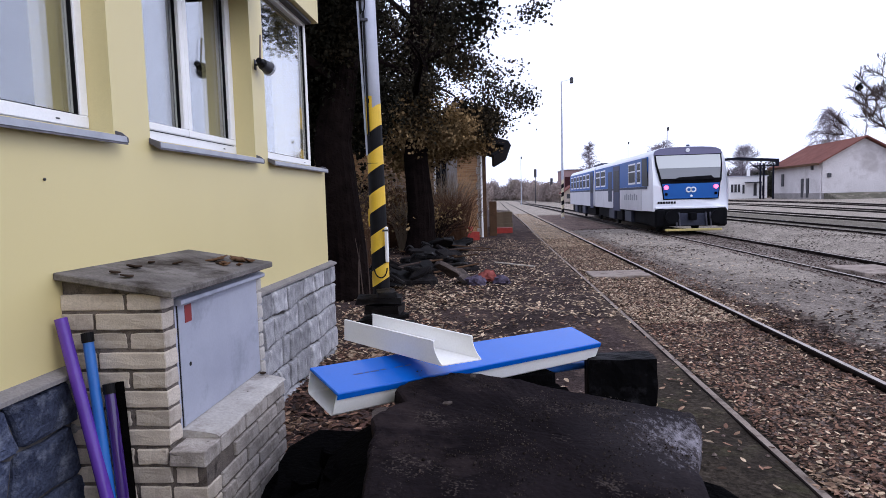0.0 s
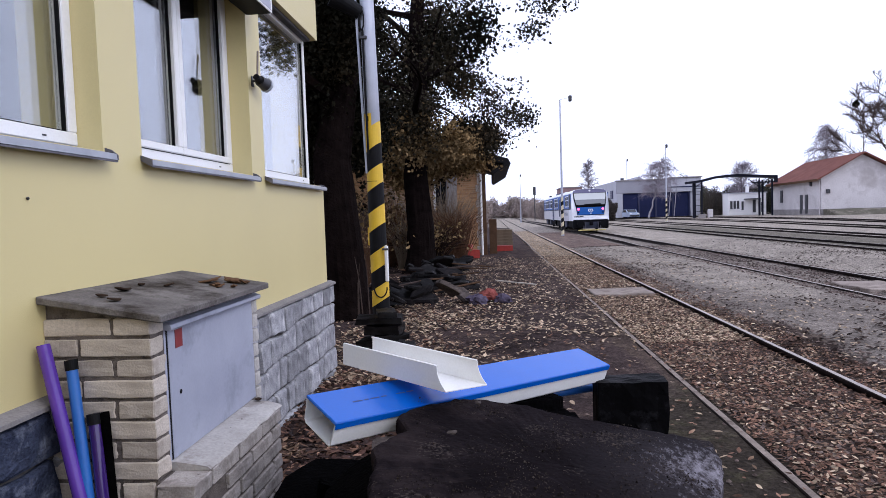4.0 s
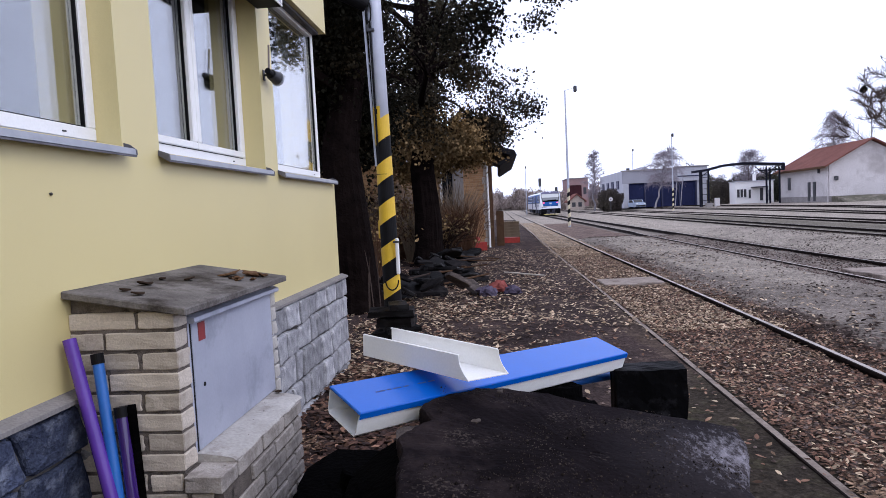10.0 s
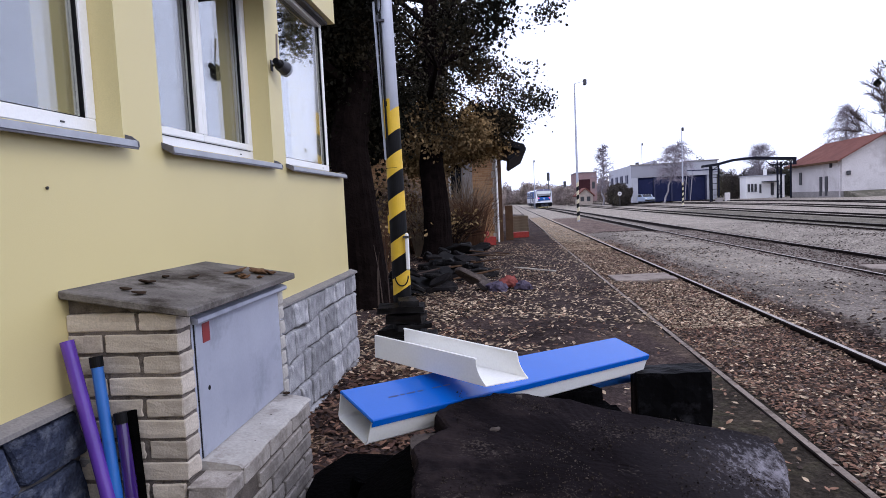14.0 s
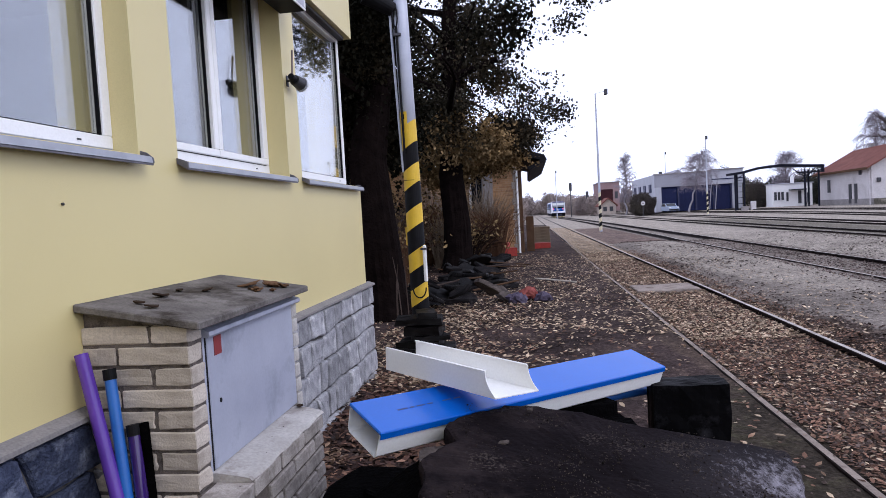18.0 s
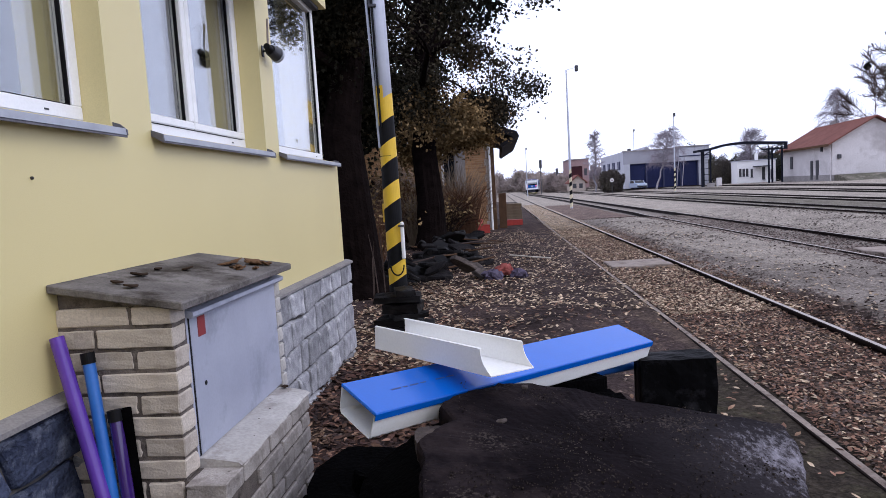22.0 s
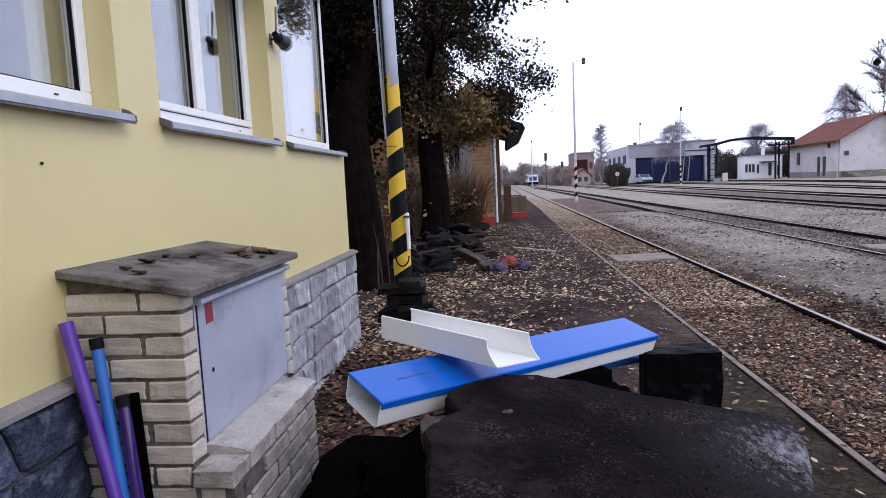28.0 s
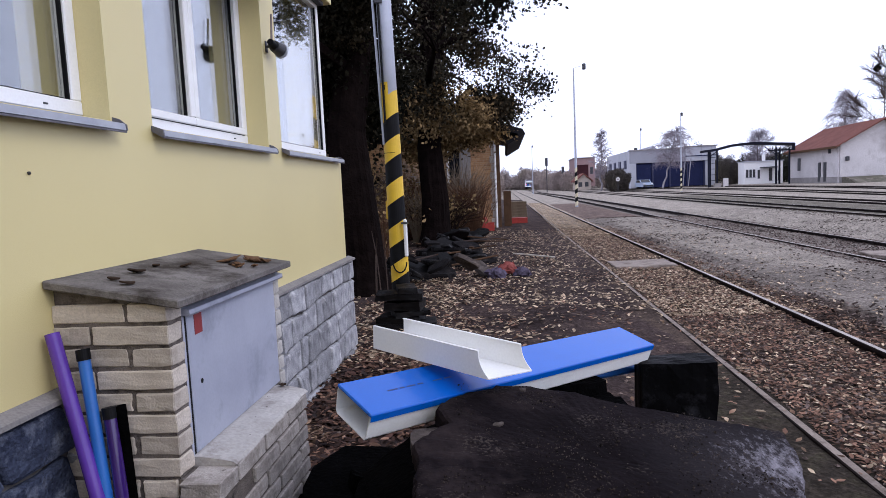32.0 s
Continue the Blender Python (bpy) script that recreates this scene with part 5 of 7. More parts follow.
FOLIAGE_BROWN = mat("browned_foliage", (0.31, 0.21, 0.10), (0.14, 0.098, 0.054), 0.75, 1.2, 20, 0.0, 0, (0.33, 0.215, 0.095), 0.6, 0.5, spec=0.04)
TWIG = mat("bare_twig", (0.10, 0.075, 0.065), (0.07, 0.052, 0.048), 0.9, 4, 30, 0.2)
TWIG_DARK = mat("dark_twig", (0.035, 0.022, 0.018), (0.02, 0.013, 0.011), 0.9, 4, 30, 0.2)
PALE_STEM = mat("pale_dry_stem", (0.30, 0.235, 0.17), (0.20, 0.15, 0.11), 0.9, 4, 30, 0.2)
TWIG_RED = mat("reddish_twig", (0.16, 0.085, 0.05), (0.11, 0.06, 0.04), 0.9, 4, 30, 0.2)


def limbs(seed, height, spread, r0, levels, start=0.3, count=9, droop=0.0, up=0.6, fork=3):
    """A trunk with forking limbs: list of (a, b, ra, rb) and the outer ends."""
    rnd = random.Random(seed)
    bars, ends = [], []
    top = Vector((rnd.uniform(-0.03, 0.03) * height, rnd.uniform(-0.03, 0.03) * height, height))
    prev = Vector((0, 0, 0))
    steps = 8
    for i in range(steps):
        nxt = top * ((i + 1) / steps) + Vector((rnd.uniform(-1, 1), rnd.uniform(-1, 1), 0)) * 0.012 * height
        bars.append((prev.copy(), nxt.copy(), r0 * (1 - 0.85 * i / steps), r0 * (1 - 0.85 * (i + 1) / steps)))
        prev = nxt

    def grow(p, way, length, r, level):
        q = p.copy()
        w = way.copy()
        for _ in range(3):
            e = q + w * length / 3
            bars.append((q.copy(), e.copy(), r, r * 0.8))
            r *= 0.8
            q = e
            w = (w + Vector((rnd.uniform(-0.3, 0.3), rnd.uniform(-0.3, 0.3), rnd.uniform(-0.2, 0.2) - droop))).normalized()
            if level >= 1:
                ends.append(q.copy())
        if level < levels:
            for _ in range(fork):
                v = (w + Vector((rnd.uniform(-0.9, 0.9), rnd.uniform(-0.9, 0.9), rnd.uniform(-0.4, 0.6)))).normalized()
                grow(q, v, length * rnd.uniform(0.5, 0.7), r * 0.7, level + 1)

    for k in range(count):
        h = start + (0.95 - start) * k / count
        th = 2.4 * k + rnd.uniform(-0.4, 0.4)
        w = Vector((math.cos(th), math.sin(th), up * rnd.uniform(0.5, 1.3))).normalized()
        grow(top * h, w, spread * (1.1 - 0.6 * h) * rnd.uniform(0.8, 1.1), r0 * 0.4 * (1 - 0.6 * h), 0)
    return bars, ends


def bars_mesh(name, bars, material, sides=6):
    verts, faces = [], []
    for a, b, ra, rb in bars:
        d = b - a
        if d.length < 1e-4:
            continue
        u = d.orthogonal().normalized()
        v = d.normalized().cross(u)
        k = len(verts)
        for p, r in ((a, ra), (b, rb)):
            for i in range(sides):
                th = 2 * math.pi * i / sides
                verts.append(p + (u * math.cos(th) + v * math.sin(th)) * r)
        for i in range(sides):
            j = (i + 1) % sides
            faces.append((k + i, k + j, k + sides + j, k + sides + i))
        faces.append(tuple(range(k + sides, k + 2 * sides)))
        faces.append(tuple(range(k + sides - 1, k - 1, -1)))
    me = bpy.data.meshes.new(name)
    me.from_pydata([tuple(v) for v in verts], [], faces)
    me.materials.append(material)
    return me


def trunk_mesh(bars, material, seed):
    """One continuous trunk with a flared foot and ridged bark."""
    bm = bmesh.new()
    rings = []
    for n, (a, b, ra, rb) in enumerate(bars):
        for k in range(5):
            u = k / 5
            p, r = a.lerp(b, u), ra + (rb - ra) * u
            r *= 1 + 0.45 * max(0.0, 1 - p.z / 0.7) ** 2
            ring = []
            for i in range(36):
                th = 2 * math.pi * i / 36
                ridge = noise.noise((math.cos(th) * 4.5 + seed, math.sin(th) * 4.5, p.z * 0.5)) * 0.10 + noise.noise((math.cos(th) * 11, math.sin(th) * 11 + seed, p.z * 1.6)) * 0.06
                ring.append(bm.verts.new((p.x + math.cos(th) * r * (1 + ridge), p.y + math.sin(th) * r * (1 + ridge), p.z)))
            rings.append(ring)
    for a, b in zip(rings, rings[1:]):
        for i in range(36):
            bm.faces.new((a[i], a[(i + 1) % 36], b[(i + 1) % 36], b[i]))
    bm.faces.new(rings[-1])
    return mesh_of(bm, material, "trunk")


def tree(name, label, at, seed, height, spread, r0, clumps, per, leaf, material, levels=2, start=0.25, count=11, droop=0.05, up=0.5, bark=None, fork=3, fat=0.45, trim=None, cloud=()):
    t = thing(name, label, "tree", at=pose(*at))
    bars, ends = limbs(seed, height, spread, r0, levels, start, count, droop, up, fork)
    if trim:
        bars = bars[:8] + [b for b in bars[8:] if trim(b[1])]
    trunk = new("trunk", trunk_mesh(bars[:8], bark or BARK, seed))
    trunk.parent = t
    branch = new("branchwork", bars_mesh("branchwork", bars[8:], bark or BARK, 5))
    branch.parent = t
    branch["kind"] = "stuff"
    if per:
        rnd = np.random.default_rng(seed)
        pick = [ends[i] for i in rnd.integers(0, len(ends), clumps)]
        pts = []
        for e in pick:
            if trim and not trim(e):
                continue
            pts.append(np.array(e) + rnd.normal(size=(per, 3)) * np.array([fat, fat, fat * 0.6]))
        for cx, cy, cz, rx, ry, rz, n in cloud:
            for _ in range(n):
                d = rnd.normal(size=3)
                d *= rnd.uniform(0.35, 1.0) / np.linalg.norm(d)
                grow = 0.85 + 0.5 * noise.noise((d[0] * 2.5 + seed, d[1] * 2.5, d[2] * 2.5))
                mid = np.array([cx, cy, cz]) + d * grow * np.array([rx, ry, rz])
                pts.append(mid + rnd.normal(size=(per, 3)) * fat * 0.55)
        crown = new("crown", leaf_mesh("crown", np.concatenate(pts), leaf, rnd, material))
        crown.parent = t
        crown["kind"] = "stuff"
    return t


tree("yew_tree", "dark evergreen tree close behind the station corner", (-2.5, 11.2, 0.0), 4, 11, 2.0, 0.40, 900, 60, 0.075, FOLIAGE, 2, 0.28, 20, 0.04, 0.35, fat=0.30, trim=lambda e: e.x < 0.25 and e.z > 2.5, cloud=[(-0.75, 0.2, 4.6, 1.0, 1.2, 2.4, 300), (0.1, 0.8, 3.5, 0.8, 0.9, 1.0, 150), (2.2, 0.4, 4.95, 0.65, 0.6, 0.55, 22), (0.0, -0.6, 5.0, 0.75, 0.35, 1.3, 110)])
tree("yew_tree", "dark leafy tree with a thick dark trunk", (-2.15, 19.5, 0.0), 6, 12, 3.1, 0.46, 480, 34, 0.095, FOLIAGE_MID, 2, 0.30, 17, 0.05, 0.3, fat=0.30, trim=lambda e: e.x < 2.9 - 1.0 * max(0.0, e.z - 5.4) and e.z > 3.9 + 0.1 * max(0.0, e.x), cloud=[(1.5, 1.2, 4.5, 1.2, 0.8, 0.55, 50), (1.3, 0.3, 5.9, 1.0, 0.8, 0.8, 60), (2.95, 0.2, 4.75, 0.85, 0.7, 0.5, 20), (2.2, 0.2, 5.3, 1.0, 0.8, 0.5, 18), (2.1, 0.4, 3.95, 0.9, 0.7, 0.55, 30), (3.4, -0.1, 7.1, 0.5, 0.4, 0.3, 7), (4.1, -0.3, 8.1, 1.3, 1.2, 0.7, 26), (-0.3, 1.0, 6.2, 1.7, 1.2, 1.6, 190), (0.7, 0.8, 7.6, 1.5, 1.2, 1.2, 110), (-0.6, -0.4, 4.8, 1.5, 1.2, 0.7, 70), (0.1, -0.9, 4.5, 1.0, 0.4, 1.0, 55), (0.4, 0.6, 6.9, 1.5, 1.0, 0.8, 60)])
tree("maple_tree", "half-bare tree with browned autumn leaves", (-2.3, 22.5, 0.0), 9, 10, 3.0, 0.20, 380, 24, 0.10, FOLIAGE_BROWN, 2, 0.28, 13, 0.08, 0.3, fat=0.30, trim=lambda e: e.x < 2.4 and 2.9 < e.z < 4.9, cloud=[(1.2, -0.9, 3.55, 1.35, 0.6, 0.55, 170), (1.0, -0.8, 4.2, 1.5, 0.8, 0.7, 90), (2.1, -1.0, 4.3, 0.7, 0.7, 0.5, 40), (-0.3, -1.0, 3.2, 1.7, 0.8, 0.8, 190), (1.5, -1.2, 3.9, 1.0, 0.6, 0.6, 90), (-0.2, -3.7, 4.0, 1.7, 0.5, 0.8, 120), (1.3, -3.5, 3.8, 1.0, 0.5, 0.6, 60)])
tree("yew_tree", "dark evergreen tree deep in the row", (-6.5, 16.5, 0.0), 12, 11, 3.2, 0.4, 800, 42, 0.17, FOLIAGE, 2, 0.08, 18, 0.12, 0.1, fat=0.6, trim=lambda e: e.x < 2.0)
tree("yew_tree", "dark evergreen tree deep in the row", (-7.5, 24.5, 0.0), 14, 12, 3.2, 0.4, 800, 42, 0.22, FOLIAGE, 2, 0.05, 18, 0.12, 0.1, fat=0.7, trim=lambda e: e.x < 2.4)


def shrub(label, x, y, z, seed, n, height, spread, material, leaf=None):
    t = thing("bare_shrub", label, "shrub", at=pose(x, y, z))
    rnd = random.Random(seed)
    bars = []
    for _ in range(n):
        th, out = rnd.uniform(0, 6.3), rnd.uniform(0.2, 1.0) * spread
        a = Vector((rnd.uniform(-0.3, 0.3) * spread, rnd.uniform(-0.3, 0.3) * spread, 0))
        b = a + Vector((math.cos(th) * out * 0.5, math.sin(th) * out * 0.5, height * rnd.uniform(0.4, 0.7)))
        c = b + Vector((math.cos(th) * out * 0.6, math.sin(th) * out * 0.6, height * rnd.uniform(0.05, 0.4)))
        bars += [(a, b, 0.012, 0.009), (b, c, 0.009, 0.004)]
    ob = new("brushwood", bars_mesh("brushwood", bars, material, 4))
    ob.parent = t
    ob["kind"] = "stuff"
    if leaf:
        rn = np.random.default_rng(seed)
        pts = np.array([b for _, b, _, _ in bars])[rn.integers(0, len(bars), leaf)] + rn.normal(size=(leaf, 3)) * 0.12
        ob = new("foliage", leaf_mesh("foliage", pts, 0.09, rn, FOLIAGE_BROWN))
        ob.parent = t
        ob["kind"] = "stuff"


shrub("heap of bare reddish brushwood by the shed", -1.35, 24.6, 0.05, 3, 300, 2.2, 1.3, TWIG_RED)
shrub("tangle of pale bare twigs before the shed wall", -1.7, 25.6, 0.05, 13, 240, 3.0, 1.4, PALE_STEM)
shrub("dark withered undergrowth at the foot of the trees", -2.2, 21.2, 0.05, 14, 320, 1.5, 1.5, TWIG_DARK, 700)
shrub("pale dry stems at the foot of the trees", -2.75, 20.8, 0.05, 15, 170, 1.9, 0.9, PALE_STEM)
shrub("few dry weed stalks beside the pole", -1.95, 10.0, 0.05, 16, 4, 1.4, 0.35, TWIG)
shrub("withered brown shrub under the trees", -3.4, 22.5, 0.05, 5, 200, 2.6, 1.4, TWIG_RED, 900)
shrub("withered brown shrub under the trees", -2.9, 13.8, 0.05, 6, 160, 1.6, 0.8, TWIG_RED, 300)
shrub("withered brown shrub under the trees", -4.6, 19.5, 0.05, 7, 200, 2.6, 1.5, TWIG, 900)

# ---- rubble and litter on the soil ----
rn = random.Random(77)
for k, (x, y, s) in enumerate([(-1.9, 12.6, 1.5), (-1.5, 13.4, 1.2), (-1.25, 14.6, 1.3), (-2.1, 14.4, 1.6), (-1.6, 15.8, 1.2), (-1.0, 15.6, 0.9), (-1.9, 17.0, 1.3), (-1.2, 17.4, 0.9), (-1.5, 18.6, 1.1), (-0.55, 12.6, 0.8), (-1.0, 19.8, 1.0), (-0.8, 12.1, 0.6), (-1.5, 21.2, 1.0), (-0.9, 21.6, 0.8), (-2.0, 12.0, 1.1)]):
    chunk("asphalt_slab", "broken slab of old asphalt tipped on the soil", x, y, 0.20 + 0.10 * (k % 3), s * 0.72, s * rn.uniform(0.4, 0.62), 0.08, (rn.uniform(-36, 36), rn.uniform(-36, 36), rn.uniform(0, 180)), 6, 60 + k, 0.30, ASPHALT_GREY if k in (9, 11) else (TAR_WET, ASPHALT)[k % 2], "rubble of asphalt slabs")
for k, (x, y, s) in enumerate([(-1.8, 13.0, 1.9), (-1.4, 15.0, 2.0), (-1.6, 17.2, 1.9), (-1.3, 19.6, 1.6)]):
    chunk("asphalt_slab", "large lower slab of the rubble", x, y, 0.12, s, s * 0.8, 0.14, (0, 2, 40 * k), 7, 90 + k, 0.28, ASPHALT, "rubble of asphalt slabs")


for k in range(24):
    y = rn.uniform(11.4, 20.5)
    x, s = rn.uniform(-2.1, -0.45 - 0.04 * (y - 11)), rn.uniform(0.22, 0.55)
    chunk("asphalt_slab", "small broken piece of old asphalt on the rubble", x, y, 0.20 + 0.22 * smooth(-0.5, -1.6, x) + rn.uniform(-0.04, 0.08), s, s * rn.uniform(0.5, 0.8), 0.055, (rn.uniform(-30, 30), rn.uniform(-30, 30), rn.uniform(0, 180)), 5, 120 + k, 0.3, (TAR_WET, ASPHALT, TAR_WET)[k % 3], "rubble of asphalt slabs")
for k in range(16):
    a = Vector((rn.uniform(-1.9, -0.5), rn.uniform(12.6, 19.5), 0.0))
    th, d = rn.uniform(-0.6, 0.9), rn.uniform(0.5, 1.3)
    bm = block(-d / 2, -0.03, -0.014, d / 2, 0.03, 0.014, 0.004)
    for v in bm.verts:
        v.co.z += 0.02 * math.sin(v.co.x * 4 + k)
    tagged(part("broken_batten", bm, TIMBER if k % 3 else TWIG, at=pose(a.x, a.y, 0.34 + rn.uniform(-0.08, 0.06), 0, rn.uniform(-14, 14), math.degrees(th))), "weathered broken batten lying on the rubble", "batten", "battens on the rubble")


def lath():
    a, b = Vector((0.10, 15.9, 0.13)), Vector((1.02, 15.1, 0.10))
    d = (b - a).length
    bm = block(0, -0.025, -0.012, d, 0.025, 0.012, 0.003)
    tagged(part("wooden_lath", bm, PALE_WOOD, at=pose(a.x, a.y, a.z + 0.01, 0, 1.5, math.degrees(math.atan2(b.y - a.y, b.x - a.x)))), "pale wooden lath lying on the soil", "lath")


lath()


def bundle(x, y, z, s, material, label, seed):
    bm = bmesh.new()
    bmesh.ops.create_icosphere(bm, subdivisions=3, radius=s)
    for v in bm.verts:
        v.co += noise.noise_vector(v.co * (2.2 / s) + Vector((seed, 0, 0))) * s * 0.55 + noise.noise_vector(v.co * (6 / s)) * s * 0.15
        v.co.z = max(v.co.z * 0.8, -s * 0.3)
    tagged(part("crumpled_bag", bm, material, at=pose(x, y, z, 0, 0, 40 * seed)), label, "bag", "litter on the soil")


CLOTH_RED = mat("faded_red_cloth", (0.36, 0.11, 0.09), (0.26, 0.07, 0.065), 0.8, 8, 60, 0.3)
CLOTH_BLUE = mat("faded_blue_cloth", (0.13, 0.11, 0.16), (0.085, 0.07, 0.10), 0.8, 8, 60, 0.3)
bundle(-0.04, 12.75, 0.16, 0.18, CLOTH_RED, "crumpled faded red plastic bag on the soil", 1)
bundle(-0.26, 12.35, 0.13, 0.17, CLOTH_BLUE, "crumpled blue-grey plastic bag on the soil", 2)
bundle(0.21, 12.5, 0.12, 0.15, CLOTH_BLUE, "crumpled blue-grey plastic bag on the soil", 4)

bm = bmesh.new()
box(bm, 2.12, 13.7, -0.04, 3.36, 14.75, 0.035, 0.015)
bmesh.ops.subdivide_edges(bm, edges=bm.edges[:], cuts=5, use_grid_fill=True)
for v in bm.verts:
    v.co += noise.noise_vector(v.co * 4) * 0.03
CROSSING = mat("crossing_concrete", (0.40, 0.34, 0.295), (0.24, 0.195, 0.165), 0.9, 4, 50, 0.5, 0, (0.13, 0.10, 0.08), relief=0.01)
tagged(part("crossing_slab", bm, CROSSING), "cracked concrete crossing slab between the rails", "concrete slab")
bm = bmesh.new()
box(bm, 7.4, 13.4, -0.05, 8.45, 14.9, 0.04, 0.015)
bmesh.ops.subdivide_edges(bm, edges=bm.edges[:], cuts=5, use_grid_fill=True)
for v in bm.verts:
    v.co += noise.noise_vector(v.co * 4) * 0.03
tagged(part("crossing_slab", bm, CROSSING), "cracked concrete crossing slab between the rails", "concrete slab")
pipe("bright blue plastic pipe lying behind the heap", (0.80, 4.55, 0.64), (0.25, 4.20, 0.66), 0.028, BLUE_PIPE)
bm = block(-0.12, -0.04, -0.004, 0.12, 0.04, 0.004, 0.002)
tagged(part("plastic_offcut", bm, [BLUE_FILM], at=pose(-1.20, 5.25, 0.17, 8, -14, 35)), "dark blue plastic offcut lying on leaves", "plastic offcut")


# ---- fallen leaves ----
def fallen(name, label, n, seed, area, size, material, dense=None):
    rn = np.random.default_rng(seed)
    x = rn.uniform(area[0], area[1], n)
    y = area[2] + (area[3] - area[2]) * rn.uniform(0, 1, n) ** 1.4
    keep = np.array([dense is None or dense(a, b, rn.uniform()) for a, b in zip(x, y)])
    keep &= (np.abs(x - 1.97) > 0.05) & (np.abs(x - 3.47) > 0.05) | (rn.uniform(0, 1, n) < 0.12)
    x, y = x[keep], y[keep]
    n = len(x)
    z = np.array([ground_z(a, b) for a, b in zip(x, y)]) + rn.uniform(0.008, 0.03, n)
    th = rn.uniform(0, 6.28, n)
    s = size * rn.uniform(0.5, 1.3, n)
    c, d = np.cos(th), np.sin(th)
    tilt = rn.uniform(-0.35, 0.35, (n, 2))
    curl = rn.uniform(-0.1, 0.9, n)
    corners = []
    for u, w in [(-0.5, 0.0), (-0.2, 0.21), (0.15, 0.24), (0.58, 0.02), (0.2, -0.22), (-0.18, -0.24)]:
        u, w = u * s, w * s * rn.uniform(0.7, 1.2, n)
        lift = tilt[:, 0] * u + tilt[:, 1] * w + curl * (np.abs(w) * 0.8 + np.abs(u) * 0.35)
        corners.append(np.stack([x + c * u - d * w, y + d * u + c * w, z + lift], 1))
    v = np.stack(corners, 1).reshape(-1, 3)
    me = bpy.data.meshes.new(name)
    me.from_pydata(v.tolist(), [], (np.arange(n)[:, None] * 6 + np.array([[0, 1, 2, 5], [2, 3, 4, 5]]).reshape(1, -1)).reshape(-1, 4).tolist())
    me.materials.append(material)
    tagged(new(name, me), label, "leaves", kind="stuff")


LEAF_TAN = mat("tan_leaf", (0.58, 0.46, 0.325), (0.40, 0.285, 0.19), 0.8, 3, 40, 0.0, 0, (0.15, 0.095, 0.055), 0.6, 0.6)
# dark leaf copy; shade beside the plinth and under the duct is in its colour
LEAF_SHADED = mat("shaded_leaf", (0.075, 0.036, 0.026), (0.03, 0.016, 0.013), 0.7, 3, 40, 0.0, 0, (0.12, 0.07, 0.045), 0.6, 0.75)
LEAF_BROWN = mat("brown_leaf", (0.25, 0.142, 0.096), (0.09, 0.051, 0.038), 0.8, 3, 40, 0.0, 0, (0.34, 0.235, 0.155), 0.6, 0.8)
LEAF_ROT = mat("blackened_leaf", (0.045, 0.030, 0.025), (0.022, 0.015, 0.013), 0.9, 12, 90, 0.0, 0, (0.09, 0.06, 0.045), 0.5, 0.5)
drift = lambda x, y, u: u < smooth(0.9, -0.9, x + 0.8 * noise.noise((x, y * 0.7, 6))) * smooth(17, 11, y)
bare = lambda x, y, u: not (x < -0.2 and y < 6.3) and not (x > 0.8 and y < 7.5 and u > 0.3) and u < 0.10 + 0.90 * smooth(0.0, 0.4, noise.noise((x * 0.8, y * 0.5, 3)) + 0.35 * smooth(0.2, -1.0, x) - 0.25 * smooth(0.2, 0.9, x) * smooth(12, 6, y))
fallen("fallen_leaves", "brown autumn leaves lying between the rails", 37000, 1, (1.95, 4.0, 3.2, 26), 0.044, LEAF_BROWN)
fallen("fallen_leaves", "brown autumn leaves between the rails farther along", 13000, 21, (1.9, 3.7, 22, 62), 0.075, LEAF_TAN)
fallen("fallen_leaves", "tan autumn leaves lying between the rails", 9500, 2, (2.0, 3.8, 3.2, 45), 0.045, LEAF_TAN)
fallen("fallen_leaves", "dry tan leaves lying between the rails by the crossing slab", 8000, 22, (1.9, 3.7, 9, 24), 0.056, LEAF_TAN)
fallen("fallen_leaves", "tan leaves scattered on the dark soil", 9500, 3, (-4.5, 1.9, 2.0, 26), 0.062, LEAF_TAN, bare)
fallen("fallen_leaves", "brown leaves scattered on the dark soil", 16000, 4, (-4.5, 1.95, 2.0, 26), 0.058, LEAF_BROWN, bare)
fallen("fallen_leaves", "brown leaves drifted against the stone plinth", 5500, 6, (-1.75, 0.0, 2.6, 6.9), 0.07, LEAF_SHADED)
fallen("fallen_leaves", "brown leaves drifted against the stone plinth", 2800, 16, (-1.75, 0.0, 3.2, 7.2), 0.068, LEAF_BROWN)
fallen("fallen_leaves", "pale leaves drifted round the pole", 4200, 7, (-2.1, 1.2, 6.6, 17), 0.07, LEAF_TAN, drift)
fallen("fallen_leaves", "tan leaves blown against the rubble", 4500, 18, (-2.2, 1.9, 9.5, 25), 0.065, LEAF_TAN)
fallen("fallen_leaves", "brown leaves drifted round the pole", 4200, 17, (-2.2, 1.3, 6.5, 17), 0.065, LEAF_BROWN, drift)


